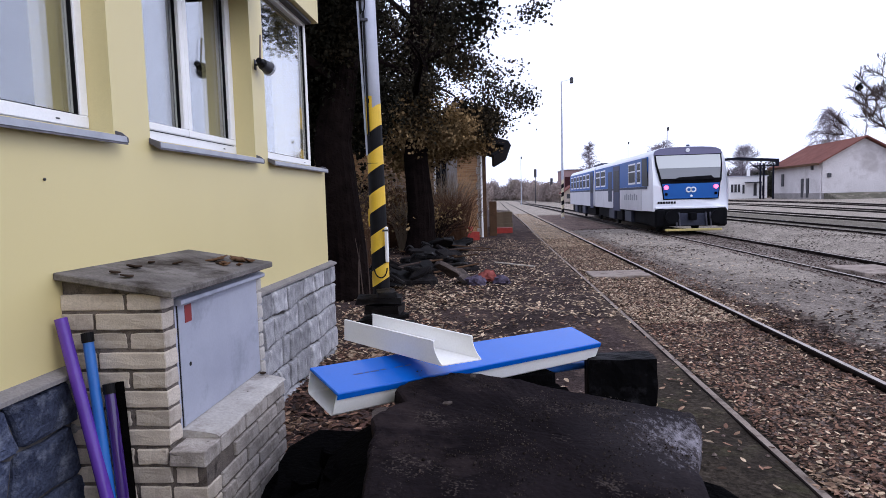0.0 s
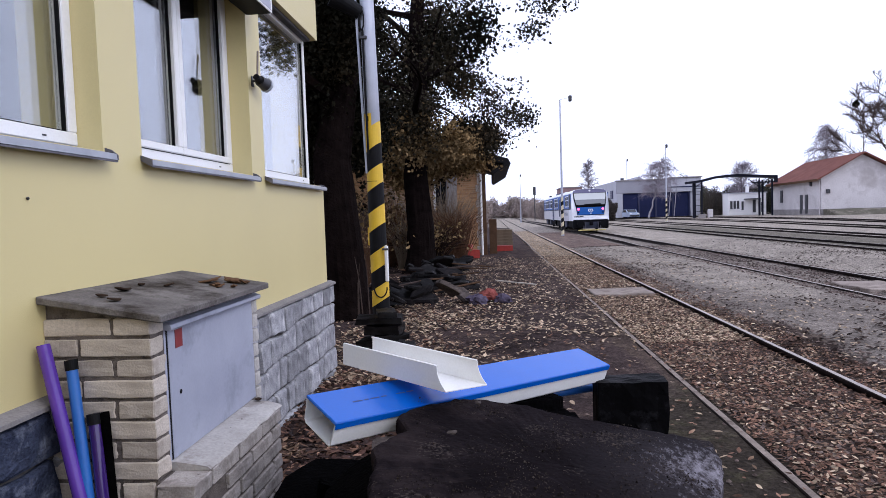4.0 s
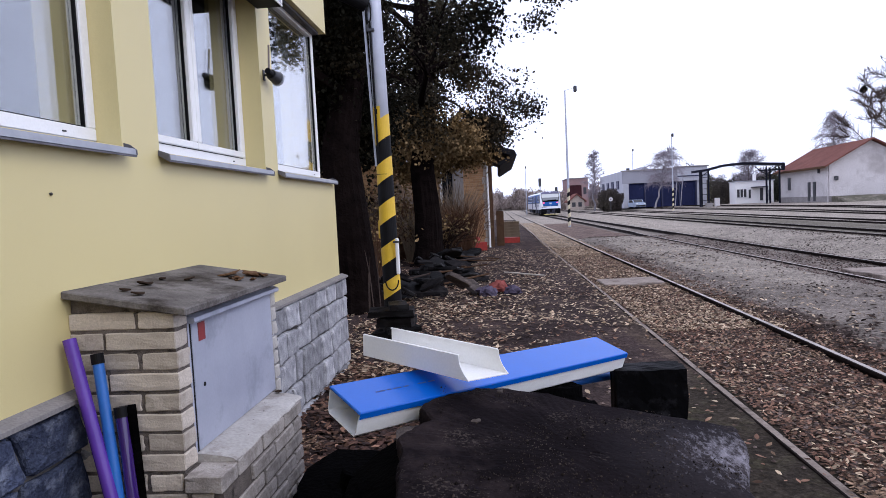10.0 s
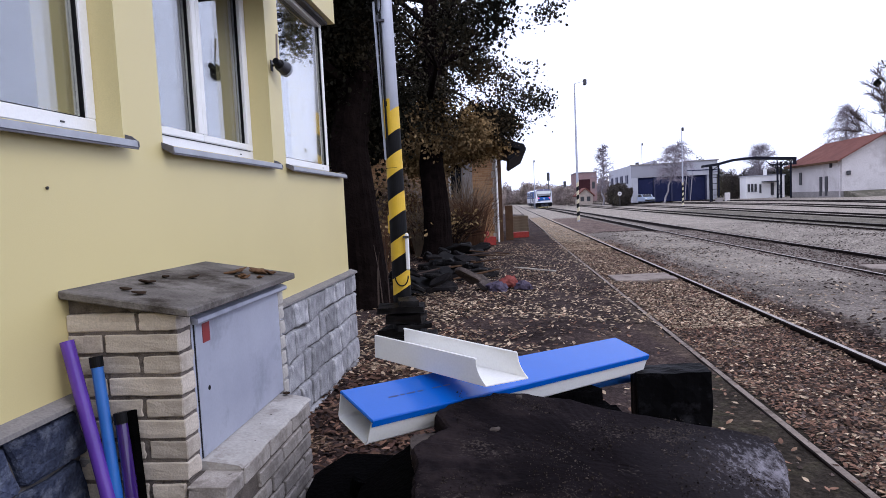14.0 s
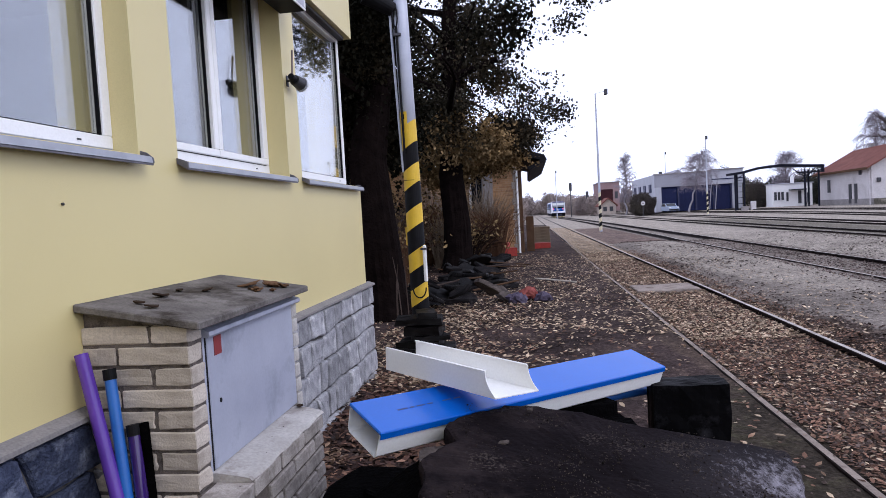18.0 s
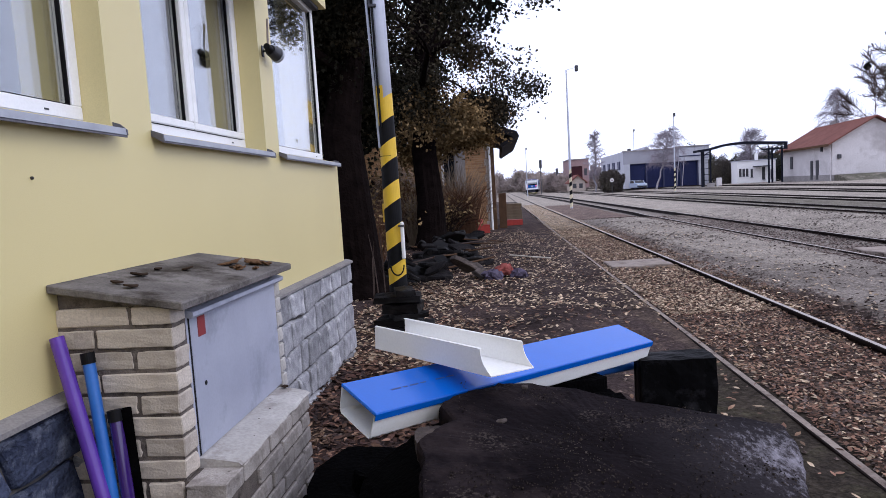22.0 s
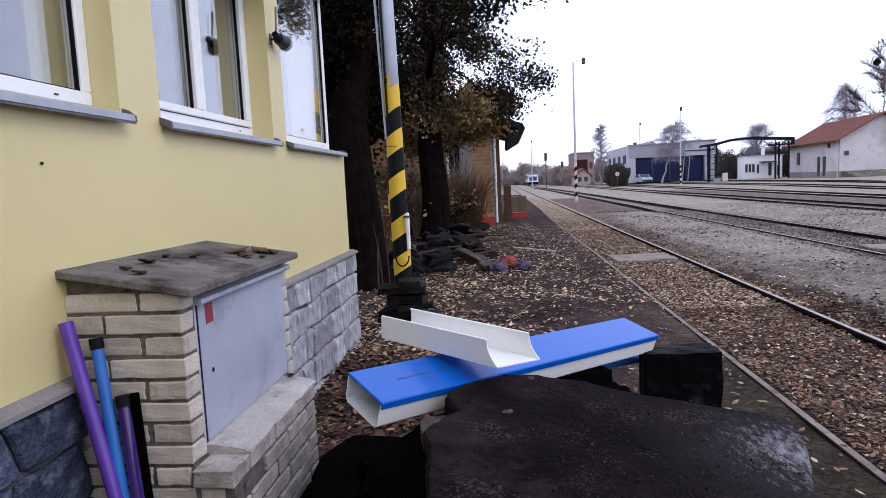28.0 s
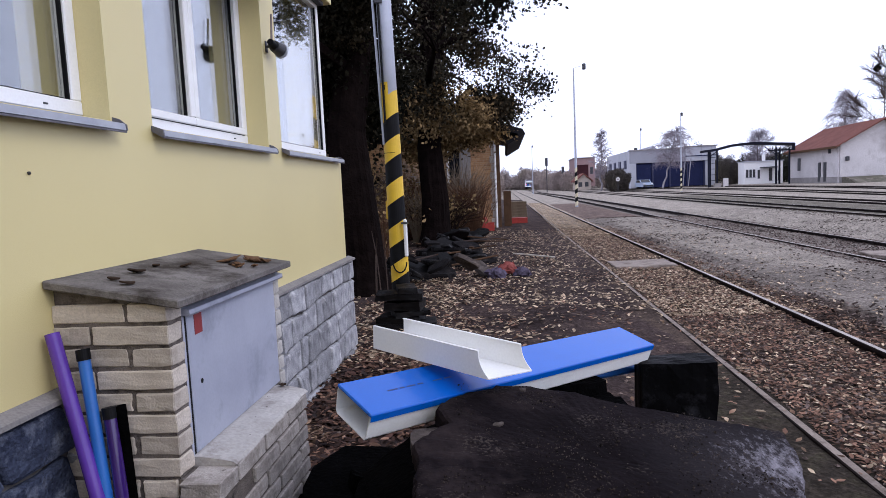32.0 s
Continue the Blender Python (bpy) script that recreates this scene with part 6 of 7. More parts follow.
def pebbles(name, label, n, seed, area, size, material, dense):
    """Small angular stones lying on the ground, joined."""
    rn = np.random.default_rng(seed)
    x = rn.uniform(area[0], area[1], n)
    y = area[2] + (area[3] - area[2]) * rn.uniform(0, 1, n) ** 1.6
    keep = np.array([rn.uniform() < dense(a, b) for a, b in zip(x, y)])
    keep &= (np.abs(x - 1.97) > 0.06) & (np.abs(x - 3.47) > 0.06)
    x, y = x[keep], y[keep]
    n = len(x)
    z = np.array([ground_z(a, b) for a, b in zip(x, y)])
    s = size * rn.uniform(0.45, 1.3, n)
    p = np.stack([x, y, z + s * 0.15], 1)
    th = rn.uniform(0, 6.28, n)
    rows = []
    for du, dv, dw in [(1, 0, 0), (0, 0.75, 0), (-1, 0, 0), (0, -0.75, 0), (0.1, 0.1, 0.6), (0, 0, -0.5)]:
        j = rn.uniform(0.6, 1.15, n) * s * 0.55
        rows.append(p + np.stack([(np.cos(th) * du - np.sin(th) * dv) * j, (np.sin(th) * du + np.cos(th) * dv) * j, dw * j], 1))
    v = np.stack(rows, 1).reshape(-1, 3)
    f = (np.arange(n)[:, None, None] * 6 + np.array([[0, 1, 4], [1, 2, 4], [2, 3, 4], [3, 0, 4]])[None]).reshape(-1, 3)
    me = bpy.data.meshes.new(name)
    me.from_pydata(v.tolist(), [], f.tolist())
    me.materials.append(material)
    tagged(new(name, me), label, "gravel", kind="stuff")


PEBBLE = mat("grey_pebble", (0.26, 0.224, 0.192), (0.175, 0.15, 0.13), 0.9, 3, 60, 0.0, 0, (0.32, 0.278, 0.24), 0.5, 0.35)
PEBBLE_DARK = mat("brown_ballast_stone", (0.19, 0.142, 0.122), (0.09, 0.066, 0.059), 0.9, 3, 60, 0.0, 0, (0.31, 0.25, 0.215), 0.5, 0.7)
pebbles("gravel_stones", "loose grey stones on the gravel beside the rails", 14000, 41, (3.6, 7.2, 4.5, 33), 0.026, PEBBLE, lambda x, y: smooth(3.5, 4.6, x) * (0.35 + 0.65 * smooth(-0.2, 0.3, noise.noise((x * 0.9, y * 0.5, 4)))))
pebbles("gravel_stones", "loose grey stones on the gravel beyond the main line", 7000, 42, (8.8, 13.5, 10, 36), 0.04, PEBBLE, lambda x, y: 0.8)
pebbles("gravel_stones", "brown ballast stones between the rails", 16000, 43, (2.0, 4.3, 3.5, 26), 0.045, PEBBLE_DARK, lambda x, y: 0.85)
pebbles("gravel_stones", "brown ballast stones of the main line", 9000, 44, (6.7, 9.2, 9, 32), 0.06, PEBBLE_DARK, lambda x, y: 0.8)
pebbles("gravel_stones", "stray stones on the leafy soil", 1000, 45, (-1.6, 2.0, 4.5, 24), 0.04, PEBBLE_DARK, lambda x, y: 0.7)
fallen("fallen_leaves", "tan leaves scattered on the gravel beside the rails", 2600, 8, (3.8, 7.0, 5, 24), 0.06, LEAF_TAN, lambda x, y, u: u < smooth(7.0, 3.8, x))
fallen("fallen_leaves", "dark leaves scattered on the grey gravel", 26000, 5, (3.6, 13, 5, 32), 0.075, LEAF_ROT, lambda x, y, u: u < 0.2 + 0.8 * smooth(-0.1, 0.35, noise.noise((x * 0.55, y * 0.4, 15))))


# ---- masts and signals ----
PALE_YELLOW = mat("sun_bleached_yellow", (0.74, 0.66, 0.47), (0.62, 0.54, 0.36), 0.6, 4, 40, 0.05)


def far_mast(x, y, h, label, stripes=True, arm=0.5, r=0.09):
    t = thing("yard_light_mast", label, "lamp post", "light masts of the yard", at=pose(x, y, ground_z(x, y)))
    part("shaft", rod((0, 0, 0), (0, 0, h), r * 1.2, r * 0.5, 12), POLE_GREY, t)
    if stripes:
        for k in range(9):
            part("stripe_paint", slant_band(r * 1.2, r * 0.5, h, 0.1 + 0.31 * k, 0.41 + 0.31 * k, 0.06, 0, 16), POLE_BLACK if k % 2 else PALE_YELLOW, t)
    part("arm", rod((0, 0, h), (arm, 0, h + 0.15), 0.014, None, 6), POLE_GREY, t)
    part("lamp_head", block(arm - 0.12, -0.15, h - 0.15, arm + 0.12, 0.15, h + 0.28, 0.05), DARK_STEEL, t)


far_mast(5.28, 48.4, 10.1, "slim light mast with a striped foot", True, 0.75)
far_mast(21.35, 80, 9.2, "slim light mast with a striped foot", True, 0.1)
far_mast(25.0, 120, 10.6, "slim light mast far across the yard", True, 0.1)
far_mast(5.4, 121, 8.8, "slim light mast far along the line", False, 0.1)


def signal(x, y, h):
    t = thing("railway_signal", "dark railway light signal on a post", "signal", at=pose(x, y, 0))
    part("post", rod((0, 0, 0), (0, 0, h), 0.09, None, 8), DARK_STEEL, t)
    part("head", block(-0.3, -0.1, h - 1.6, 0.3, 0.1, h + 0.2, 0.1), DARK_STEEL, t)


signal(9.3, 140, 7.2)
signal(13.7, 150, 5.4)


def disc_sign(x, y, h):
    t = thing("disc_sign", "small round white sign on a thin post", "sign", at=pose(x, y, ground_z(x, y)))
    part("post", rod((0, 0, 0), (0, 0, h), 0.05, None, 8), DARK_STEEL, t)
    part("disc", rod((0, -0.08, h), (0, -0.05, h), 0.3, None, 20), WHITE_WALL, t, "white round disc")
    part("centre", rod((0, -0.10, h), (0, -0.081, h), 0.1, None, 16), DARK_STEEL, t)




HUT_WHITE = mat("fresh_white_paint", (0.92, 0.91, 0.90), (0.86, 0.85, 0.84), 0.8, 0.5, 8, 0.1, grain=0.15)
WHITE_WALL = mat("whitewashed_plaster", (0.70, 0.665, 0.66), (0.58, 0.545, 0.54), 0.9, 0.5, 8, 0.2, 0, (0.43, 0.395, 0.385), grain=0.4)
disc_sign(17.0, 98, 2.0)
RED_TILE = mat("red_roof_tile", (0.235, 0.10, 0.078), (0.17, 0.07, 0.056), 0.85, 0.8, 9, 0.4, 0, (0.14, 0.06, 0.05), 0.5)
GREY_BASE = mat("stone_base", (0.36, 0.335, 0.325), (0.26, 0.24, 0.235), 0.9, 0.8, 6, 0.3)
HALL_WHITE = mat("hall_cladding", (0.50, 0.505, 0.55), (0.42, 0.425, 0.47), 0.7, 0.3, 5, 0.0, 0, (0.36, 0.36, 0.40), grain=0.1)
HALL_GREY = mat("grey_cladding", (0.36, 0.36, 0.40), (0.28, 0.28, 0.315), 0.7, 0.3, 5, 0.0, grain=0.15)
HALL_BLUE = mat("blue_hall_door", (0.021, 0.027, 0.082), (0.014, 0.018, 0.056), 0.6, 0.4, 5, 0.05, spec=0.1)
HALL_PILLAR = mat("blue_pillar", (0.05, 0.055, 0.11), (0.035, 0.04, 0.08), 0.6, 0.4, 5, 0.05)
CANOPY_STEEL = mat("dark_canopy_steel", (0.016, 0.018, 0.03), (0.01, 0.011, 0.018), 0.7, 0.6, 6, 0.1, spec=0.1)
BRICK_RED = mat("dull_red_brick", (0.36, 0.25, 0.245), (0.28, 0.185, 0.18), 0.9, 0.4, 5, 0.2)
MAROON = mat("dark_maroon_door", (0.06, 0.022, 0.026), (0.04, 0.016, 0.019), 0.8, 0.5, 6, 0.1)
CREAM = mat("cream_plaster", (0.55, 0.47, 0.40), (0.46, 0.39, 0.33), 0.9, 0.4, 5, 0.1)


def goods_shed():
    t = thing("goods_shed", "whitewashed goods shed with a red tiled roof", "building", at=pose(39.3, 79.5, 0.3, 0, 0, -5))
    W, L, E, R = 9.0, 16.5, 4.5, 7.2
    bm = bmesh.new()
    sweep(bm, [(0, 0.0), (W, 0.0), (W, E), (W / 2, R - 0.12), (0, E)], 0, L)
    part("wall", bm, WHITE_WALL, t)
    part("base", block(-0.06, -0.06, -0.4, W + 0.06, L + 0.06, 0.75), GREY_BASE, t, "grey stone base")
    for side in (0, 1):
        bm = bmesh.new()
        pts = [(-0.7, E - 0.32), (W / 2, R), (W / 2, R + 0.16), (-0.7, E - 0.14)]
        sweep(bm, [(W - x if side else x, z) for x, z in pts], -0.7, L + 0.5)
        part("roof", bm, RED_TILE, t)
    for x0 in (-0.74,):
        part("eaves_board", block(-0.8, -0.72, E - 0.42, -0.68, L + 0.5, E - 0.14), TIMBER, t)
    for y0, w, z0, h in [(12.5, 0.9, 1.7, 1.7), (5.6, 0.75, 0.2, 2.4), (3.9, 0.75, 0.2, 2.4)]:
        part("door" if z0 < 1 else "window", block(-0.08, y0, z0, 0.02, y0 + w, z0 + h), DARK_STEEL, t, "dark opening")
    part("lamp", block(-0.25, 2.6, 3.6, 0.0, 2.9, 4.2, 0.03), DARK_STEEL, t)
    part("lamp", block(0.5, -0.3, 2.6, 0.9, 0.0, 3.1, 0.05), DARK_STEEL, t)
    part("downpipe", rod((-0.12, 0.15, 0), (-0.12, 0.15, E - 0.3), 0.07, None, 8), WHITE_WALL, t)
    part("chimney", block(W / 2 - 0.1, 11, R - 0.2, W / 2 + 0.3, 11.4, R + 0.6), GREY_BASE, t)


goods_shed()
bm = block(0.2, -3.6, -0.35, 17, -0.08, 0.72)
bmesh.ops.subdivide_edges(bm, edges=bm.edges[:], cuts=9, use_grid_fill=True)
for v in bm.verts:
    if v.co.z > 0:
        v.co.y = -0.08 + (v.co.y + 0.08) * (1 - 0.65 * v.co.z / 0.72)
    v.co.z += 0.12 * noise.noise((v.co.x * 0.9, v.co.y * 0.9, 2)) * smooth(-0.3, 0.2, v.co.z)
BANK = mat("overgrown_bank", (0.17, 0.16, 0.12), (0.09, 0.083, 0.066), 0.95, 1.2, 9, 0.4, 0, (0.24, 0.21, 0.18), relief=0.05)
tagged(part("ground_bank", bm, BANK, at=pose(39.3, 79.5, 0.3, 0, 0, -5)), "low overgrown earth bank along the goods shed", "bank", kind="structure")


def canopy():
    t = thing("steel_canopy", "dark steel canopy on lattice posts over the tracks", "canopy", at=pose(28.2, 92, 0.25))
    for x, y in [(0.0, 0), (1.15, 0), (8.95, 0), (10.7, 0), (0.6, 1.2), (9.9, 1.2)]:
        part("post", block(x, y, 0, x + 0.2, y + 0.2, 5.1, 0.02), CANOPY_STEEL, t)
    for z in (0.9, 1.7, 2.5, 3.3, 4.1):
        part("rung", block(0.2, 0.05, z, 1.15, 0.13, z + 0.07), CANOPY_STEEL, t)
    bm = bmesh.new()
    top = [(-0.6, 5.15), (1.1, 5.3), (3.3, 5.8), (5.8, 5.97), (8.7, 5.78), (11.4, 5.6)]
    sweep(bm, [(x, z - 0.32) for x, z in top] + top[::-1], -0.3, 1.6)
    part("roof", bm, CANOPY_STEEL, t)
    part("beam", block(8.0, -0.2, 4.6, 11.4, 0.1, 4.8), CANOPY_STEEL, t)
    part("end_panel", block(10.9, -0.32, 4.6, 11.38, -0.22, 5.35), CANOPY_STEEL, t)
    for x0, x1 in ((0.2, 1.6), (8.95, 7.6), (9.15, 10.4)):
        part("brace", rod((x0, 0.1, 4.2), (x1, 0.1, 5.2), 0.06, None, 6), CANOPY_STEEL, t)
    part("fuel_pump", block(1.6, -1.6, 0, 2.2, -1.1, 1.2, 0.05), WHITE_WALL, t)
    part("bench", block(0.4, -1.4, 0.0, 1.3, -1.0, 0.55, 0.03), GREY_BASE, t)


canopy()


def white_hut():
    t = thing("white_hut", "small white flat-roofed service building", "building", at=pose(37.0, 103, 0.75, 0, 0, -3))
    part("wall", block(0, 0, -0.6, 5.6, 3, 2.95), HUT_WHITE, t)
    part("roof", block(-0.15, -0.15, 2.95, 5.75, 3.15, 3.08, 0.03), HALL_WHITE, t)
    part("porch_roof", block(2.3, -1.0, 1.95, 4.5, 0, 2.12), DARK_STEEL, t)
    part("porch_post", block(4.35, -0.95, -0.5, 4.45, -0.85, 1.95), DARK_STEEL, t)
    part("chimney", block(3.0, 1.0, 3.0, 3.4, 1.4, 4.1), HUT_WHITE, t)
    for x, w, z, h in [(0.25, 0.35, 0.6, 1.2), (0.75, 0.35, 0.6, 1.2), (1.25, 0.35, 0.6, 1.2), (1.95, 0.3, 0.4, 1.3), (3.6, 0.45, 0.0, 1.9), (4.85, 0.35, 0.0, 1.5)]:
        window_part = part("window", block(x, -0.05, z, x + w, 0.02, z + h), DARK_STEEL, t, "dark window")
        part("window_sill", block(x - 0.05, -0.12, z - 0.06, x + w + 0.05, -0.05, z), HALL_GREY, window_part)


white_hut()


def hall():
    t = thing("depot_hall", "long pale depot hall with dark blue bays", "building", at=pose(21.7, 112, 0.35))
    part("wall", block(0, 0.6, 0, 13.9, 25, 6.45), HALL_WHITE, t)
    for k in range(4):
        w = part("window", block(-0.05, 4.0 + 5.2 * k, 3.4, 0.02, 6.4 + 5.2 * k, 4.9), HALL_BLUE, t, "dark side window")
        part("window_frame", block(-0.07, 5.1 + 5.2 * k, 3.4, -0.05, 5.3 + 5.2 * k, 4.9), HALL_GREY, w)
    part("corner_pillar", block(-0.1, 0.0, 0, 0.85, 0.6, 4.2), HALL_WHITE, t)
    part("fascia", block(-0.15, 0.0, 4.2, 9.0, 0.7, 6.3, 0.03), HALL_GREY, t)
    part("fascia", block(9.0, -0.1, 4.2, 14.0, 0.7, 6.55, 0.03), HALL_WHITE, t, "pale clad fascia")
    for x in (9.9, 11.6, 13.2):
        part("panel_joint", block(x, -0.115, 4.25, x + 0.05, -0.1, 6.5), HALL_GREY, t)
    part("gutter", block(9.0, -0.2, 4.95, 14.0, -0.1, 5.1), HALL_BLUE, t)
    part("roof", block(8.9, -0.3, 6.55, 14.2, 25, 6.72, 0.03), GREY_BASE, t)
    part("roof_edge", block(-0.3, -0.1, 6.3, 9.0, 0.8, 6.5), GREY_BASE, t)
    part("roof_vent", block(1.2, 3.0, 6.4, 1.7, 3.5, 7.0), DARK_STEEL, t)
    bm = bmesh.new()
    sweep(bm, [(3.6, 6.4), (4.6, 7.25), (5.6, 6.4)], 4, 20)
    part("roof_light", bm, HALL_GREY, t, "ridged roof light")
    part("bay_back", block(0.85, 0.45, 0, 12.2, 0.62, 4.2), HALL_BLUE, t)
    for n, x in enumerate((0.9, 3.75, 6.6, 9.4)):
        part("bay_door", block(x, 0.3, 0.02, x + 2.6, 0.44, 3.9), HALL_BLUE, t, "dark blue bay door")
        part("pillar", block(x + 2.62, 0.05, 0, x + 2.84, 0.45, 4.2), HALL_PILLAR, t)
    part("end_wall", block(12.2, 0.2, 0, 13.9, 0.6, 4.2), HALL_WHITE, t)
    for x in (8.4, 9.3):
        part("ladder_post", rod((x, -0.6, 0), (x + 0.5, -0.3, 4.6), 0.07, None, 8), HALL_GREY, t)


hall()


def house(x, y, z, w, d, e, r, wall, roof, label):
    t = thing("house", label, "building", at=pose(x, y, z))
    bm = bmesh.new()
    sweep(bm, [(0, 0), (w, 0), (w, e), (w / 2, r), (0, e)], 0, d)
    part("wall", bm, wall, t)
    for side in (0, 1):
        bm = bmesh.new()
        sweep(bm, [((w - a if side else a), b) for a, b in [(-0.4, e - 0.25), (w / 2, r + 0.02), (w / 2, r + 0.25), (-0.4, e)]], -0.4, d + 0.4)
        part("roof", bm, roof, t)
    for k in range(2):
        part("window", block(w * (0.16 + 0.42 * k), -0.04, 0.6, w * (0.16 + 0.42 * k) + 0.24 * w, 0.02, 1.5), DARK_STEEL, t)


house(14.2, 128, 0.31, 2.9, 6, 1.75, 3.0, CREAM, RED_TILE, "small cream house with a red roof")
t = thing("brick_warehouse", "dull red brick warehouse beyond the depot", "building", at=pose(16.4, 150, 0.8))
part("wall", block(0, 0, 0, 4.6, 12, 6.5), BRICK_RED, t)
part("roof", block(-0.15, -0.2, 6.5, 4.75, 12.2, 6.68), GREY_BASE, t)
part("gateway", block(0.35, -0.06, 0.0, 3.1, 0.02, 5.0), MAROON, t, "dark maroon gateway")
part("window", block(3.5, -0.05, 2.8, 4.2, 0.02, 4.4), DARK_STEEL, t)

CAR_PAINT = plain("pale_blue_paint", (0.33, 0.40, 0.52), 0.3)
RUBBER = plain("black_rubber", (0.012, 0.012, 0.012), 0.8)


def car(x, y, rz):
    t = thing("parked_car", "pale blue hatchback parked by the depot", "car", at=pose(x, y, ground_z(x, y) + 0.19, 0, 0, rz))
    bm = bmesh.new()
    sweep(bm, [(-2.0, 0.25), (2.0, 0.25), (2.05, 0.6), (1.9, 0.85), (0.9, 0.95), (0.2, 1.42), (-1.4, 1.45), (-1.95, 0.95), (-2.05, 0.6)], -0.85, 0.85)
    part("body", bm, CAR_PAINT, t)
    bm = bmesh.new()
    sweep(bm, [(0.72, 0.97), (0.18, 1.36), (-1.3, 1.38), (-1.7, 0.97)], -0.86, 0.86)
    part("window", bm, GLASS_DARK, t)
    for pts in ([(0.86, 0.975), (0.22, 1.405), (0.25, 1.425), (0.90, 0.99)], [(-1.92, 0.98), (-1.43, 1.42), (-1.46, 1.44), (-1.96, 1.0)]):
        bm = bmesh.new()
        sweep(bm, pts, -0.72, 0.72)
        part("windscreen", bm, GLASS_DARK, t)
    part("bumper", block(2.0, -0.8, 0.3, 2.09, 0.8, 0.5, 0.03), RUBBER, t)
    for dy in (-0.62, 0.62):
        part("headlight", block(1.96, dy - 0.16, 0.66, 2.06, dy + 0.16, 0.8, 0.03), WHITE_PVC, t)
    for dx in (-1.25, 1.3):
        for dy in (-0.8, 0.62):
            part("wheel", rod((dx, dy, 0.31), (dx, dy + 0.2, 0.31), 0.31, None, 16), RUBBER, t)


car(23.3, 109.5, -84)

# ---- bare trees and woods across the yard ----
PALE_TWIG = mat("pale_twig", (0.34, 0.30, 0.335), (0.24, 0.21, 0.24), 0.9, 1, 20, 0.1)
BIRCH = mat("birch_bark", (0.42, 0.40, 0.42), (0.25, 0.23, 0.25), 0.9, 1.5, 12, 0.2)


def bare_tree(name, label, at, seed, height, spread, r0, start, count, droop, rise, twigs, material, twig, lean=0.0, thin=1.0):
    """A leafless tree: many rising limbs with an oval outline, each with fine drooping twigs."""
    t = thing(name, label, "tree", "bare trees across the yard", at=pose(*at))
    rnd = random.Random(seed)
    trunk, fine = [], []
    prev = Vector((0, 0, 0))
    for i in range(10):
        nxt = Vector((lean * ((i + 1) / 10) ** 0.8 + rnd.uniform(-0.02, 0.02) * height, rnd.uniform(-0.02, 0.02) * height, height * (i + 1) / 10))
        trunk.append((prev, nxt, r0 * (1 - 0.09 * i), r0 * (1 - 0.09 * (i + 1))))
        prev = nxt
    for k in range(count):
        u = k / count
        h = start + (0.97 - start) * u
        cell = trunk[min(9, int(h * 10))]
        p = cell[0].lerp(cell[1], h * 10 - int(h * 10))
        th = 2.4 * k + rnd.uniform(-0.5, 0.5)
        reach = spread * (0.35 + 1.1 * math.sin(math.pi * min(1, 0.18 + 0.86 * u))) * rnd.uniform(0.6, 1.1) * 0.75
        way = Vector((math.cos(th), math.sin(th), rise * rnd.uniform(0.7, 1.4))).normalized()
        r = r0 * 0.3 * (1 - 0.6 * h)
        for n in range(5):
            q = p + way * reach / 5
            fine.append((p, q, max(r, 0.02) * thin, max(r * 0.75, 0.016) * thin))
            r *= 0.75
            for _ in range(twigs if n else twigs // 2):
                a = p.lerp(q, rnd.uniform(0, 1))
                side = (way * 0.7 + Vector((rnd.uniform(-1, 1), rnd.uniform(-1, 1), rnd.uniform(-0.6, 0.9)))).normalized()
                b = a + side * rnd.uniform(0.12, 0.26) * spread
                c = b + (side + Vector((rnd.uniform(-0.5, 0.5), rnd.uniform(-0.5, 0.5), -droop * rnd.uniform(1, 4)))).normalized() * rnd.uniform(0.12, 0.3) * spread
                fine += [(a, b, 0.018 * thin, 0.014 * thin), (b, c, 0.014 * thin, 0.008 * thin)]
            p = q
            way = (way + Vector((rnd.uniform(-0.25, 0.25), rnd.uniform(-0.25, 0.25), -droop * 0.8))).normalized()
    ob = new("trunk", bars_mesh("trunk", trunk, material, 10))
    ob.parent = t
    branch = new("branchwork", bars_mesh("branchwork", fine, twig, 3))
    branch.parent = t
    branch["kind"] = "stuff"


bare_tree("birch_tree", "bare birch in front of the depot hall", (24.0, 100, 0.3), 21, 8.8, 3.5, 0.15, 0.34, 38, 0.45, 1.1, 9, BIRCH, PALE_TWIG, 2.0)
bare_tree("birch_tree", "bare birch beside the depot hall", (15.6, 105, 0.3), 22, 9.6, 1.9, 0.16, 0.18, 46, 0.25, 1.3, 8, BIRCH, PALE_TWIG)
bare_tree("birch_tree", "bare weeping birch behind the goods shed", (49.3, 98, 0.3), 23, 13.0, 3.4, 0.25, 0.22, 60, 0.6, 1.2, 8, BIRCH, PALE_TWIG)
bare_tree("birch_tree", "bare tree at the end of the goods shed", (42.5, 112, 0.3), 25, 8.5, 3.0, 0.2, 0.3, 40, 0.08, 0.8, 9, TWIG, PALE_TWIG)


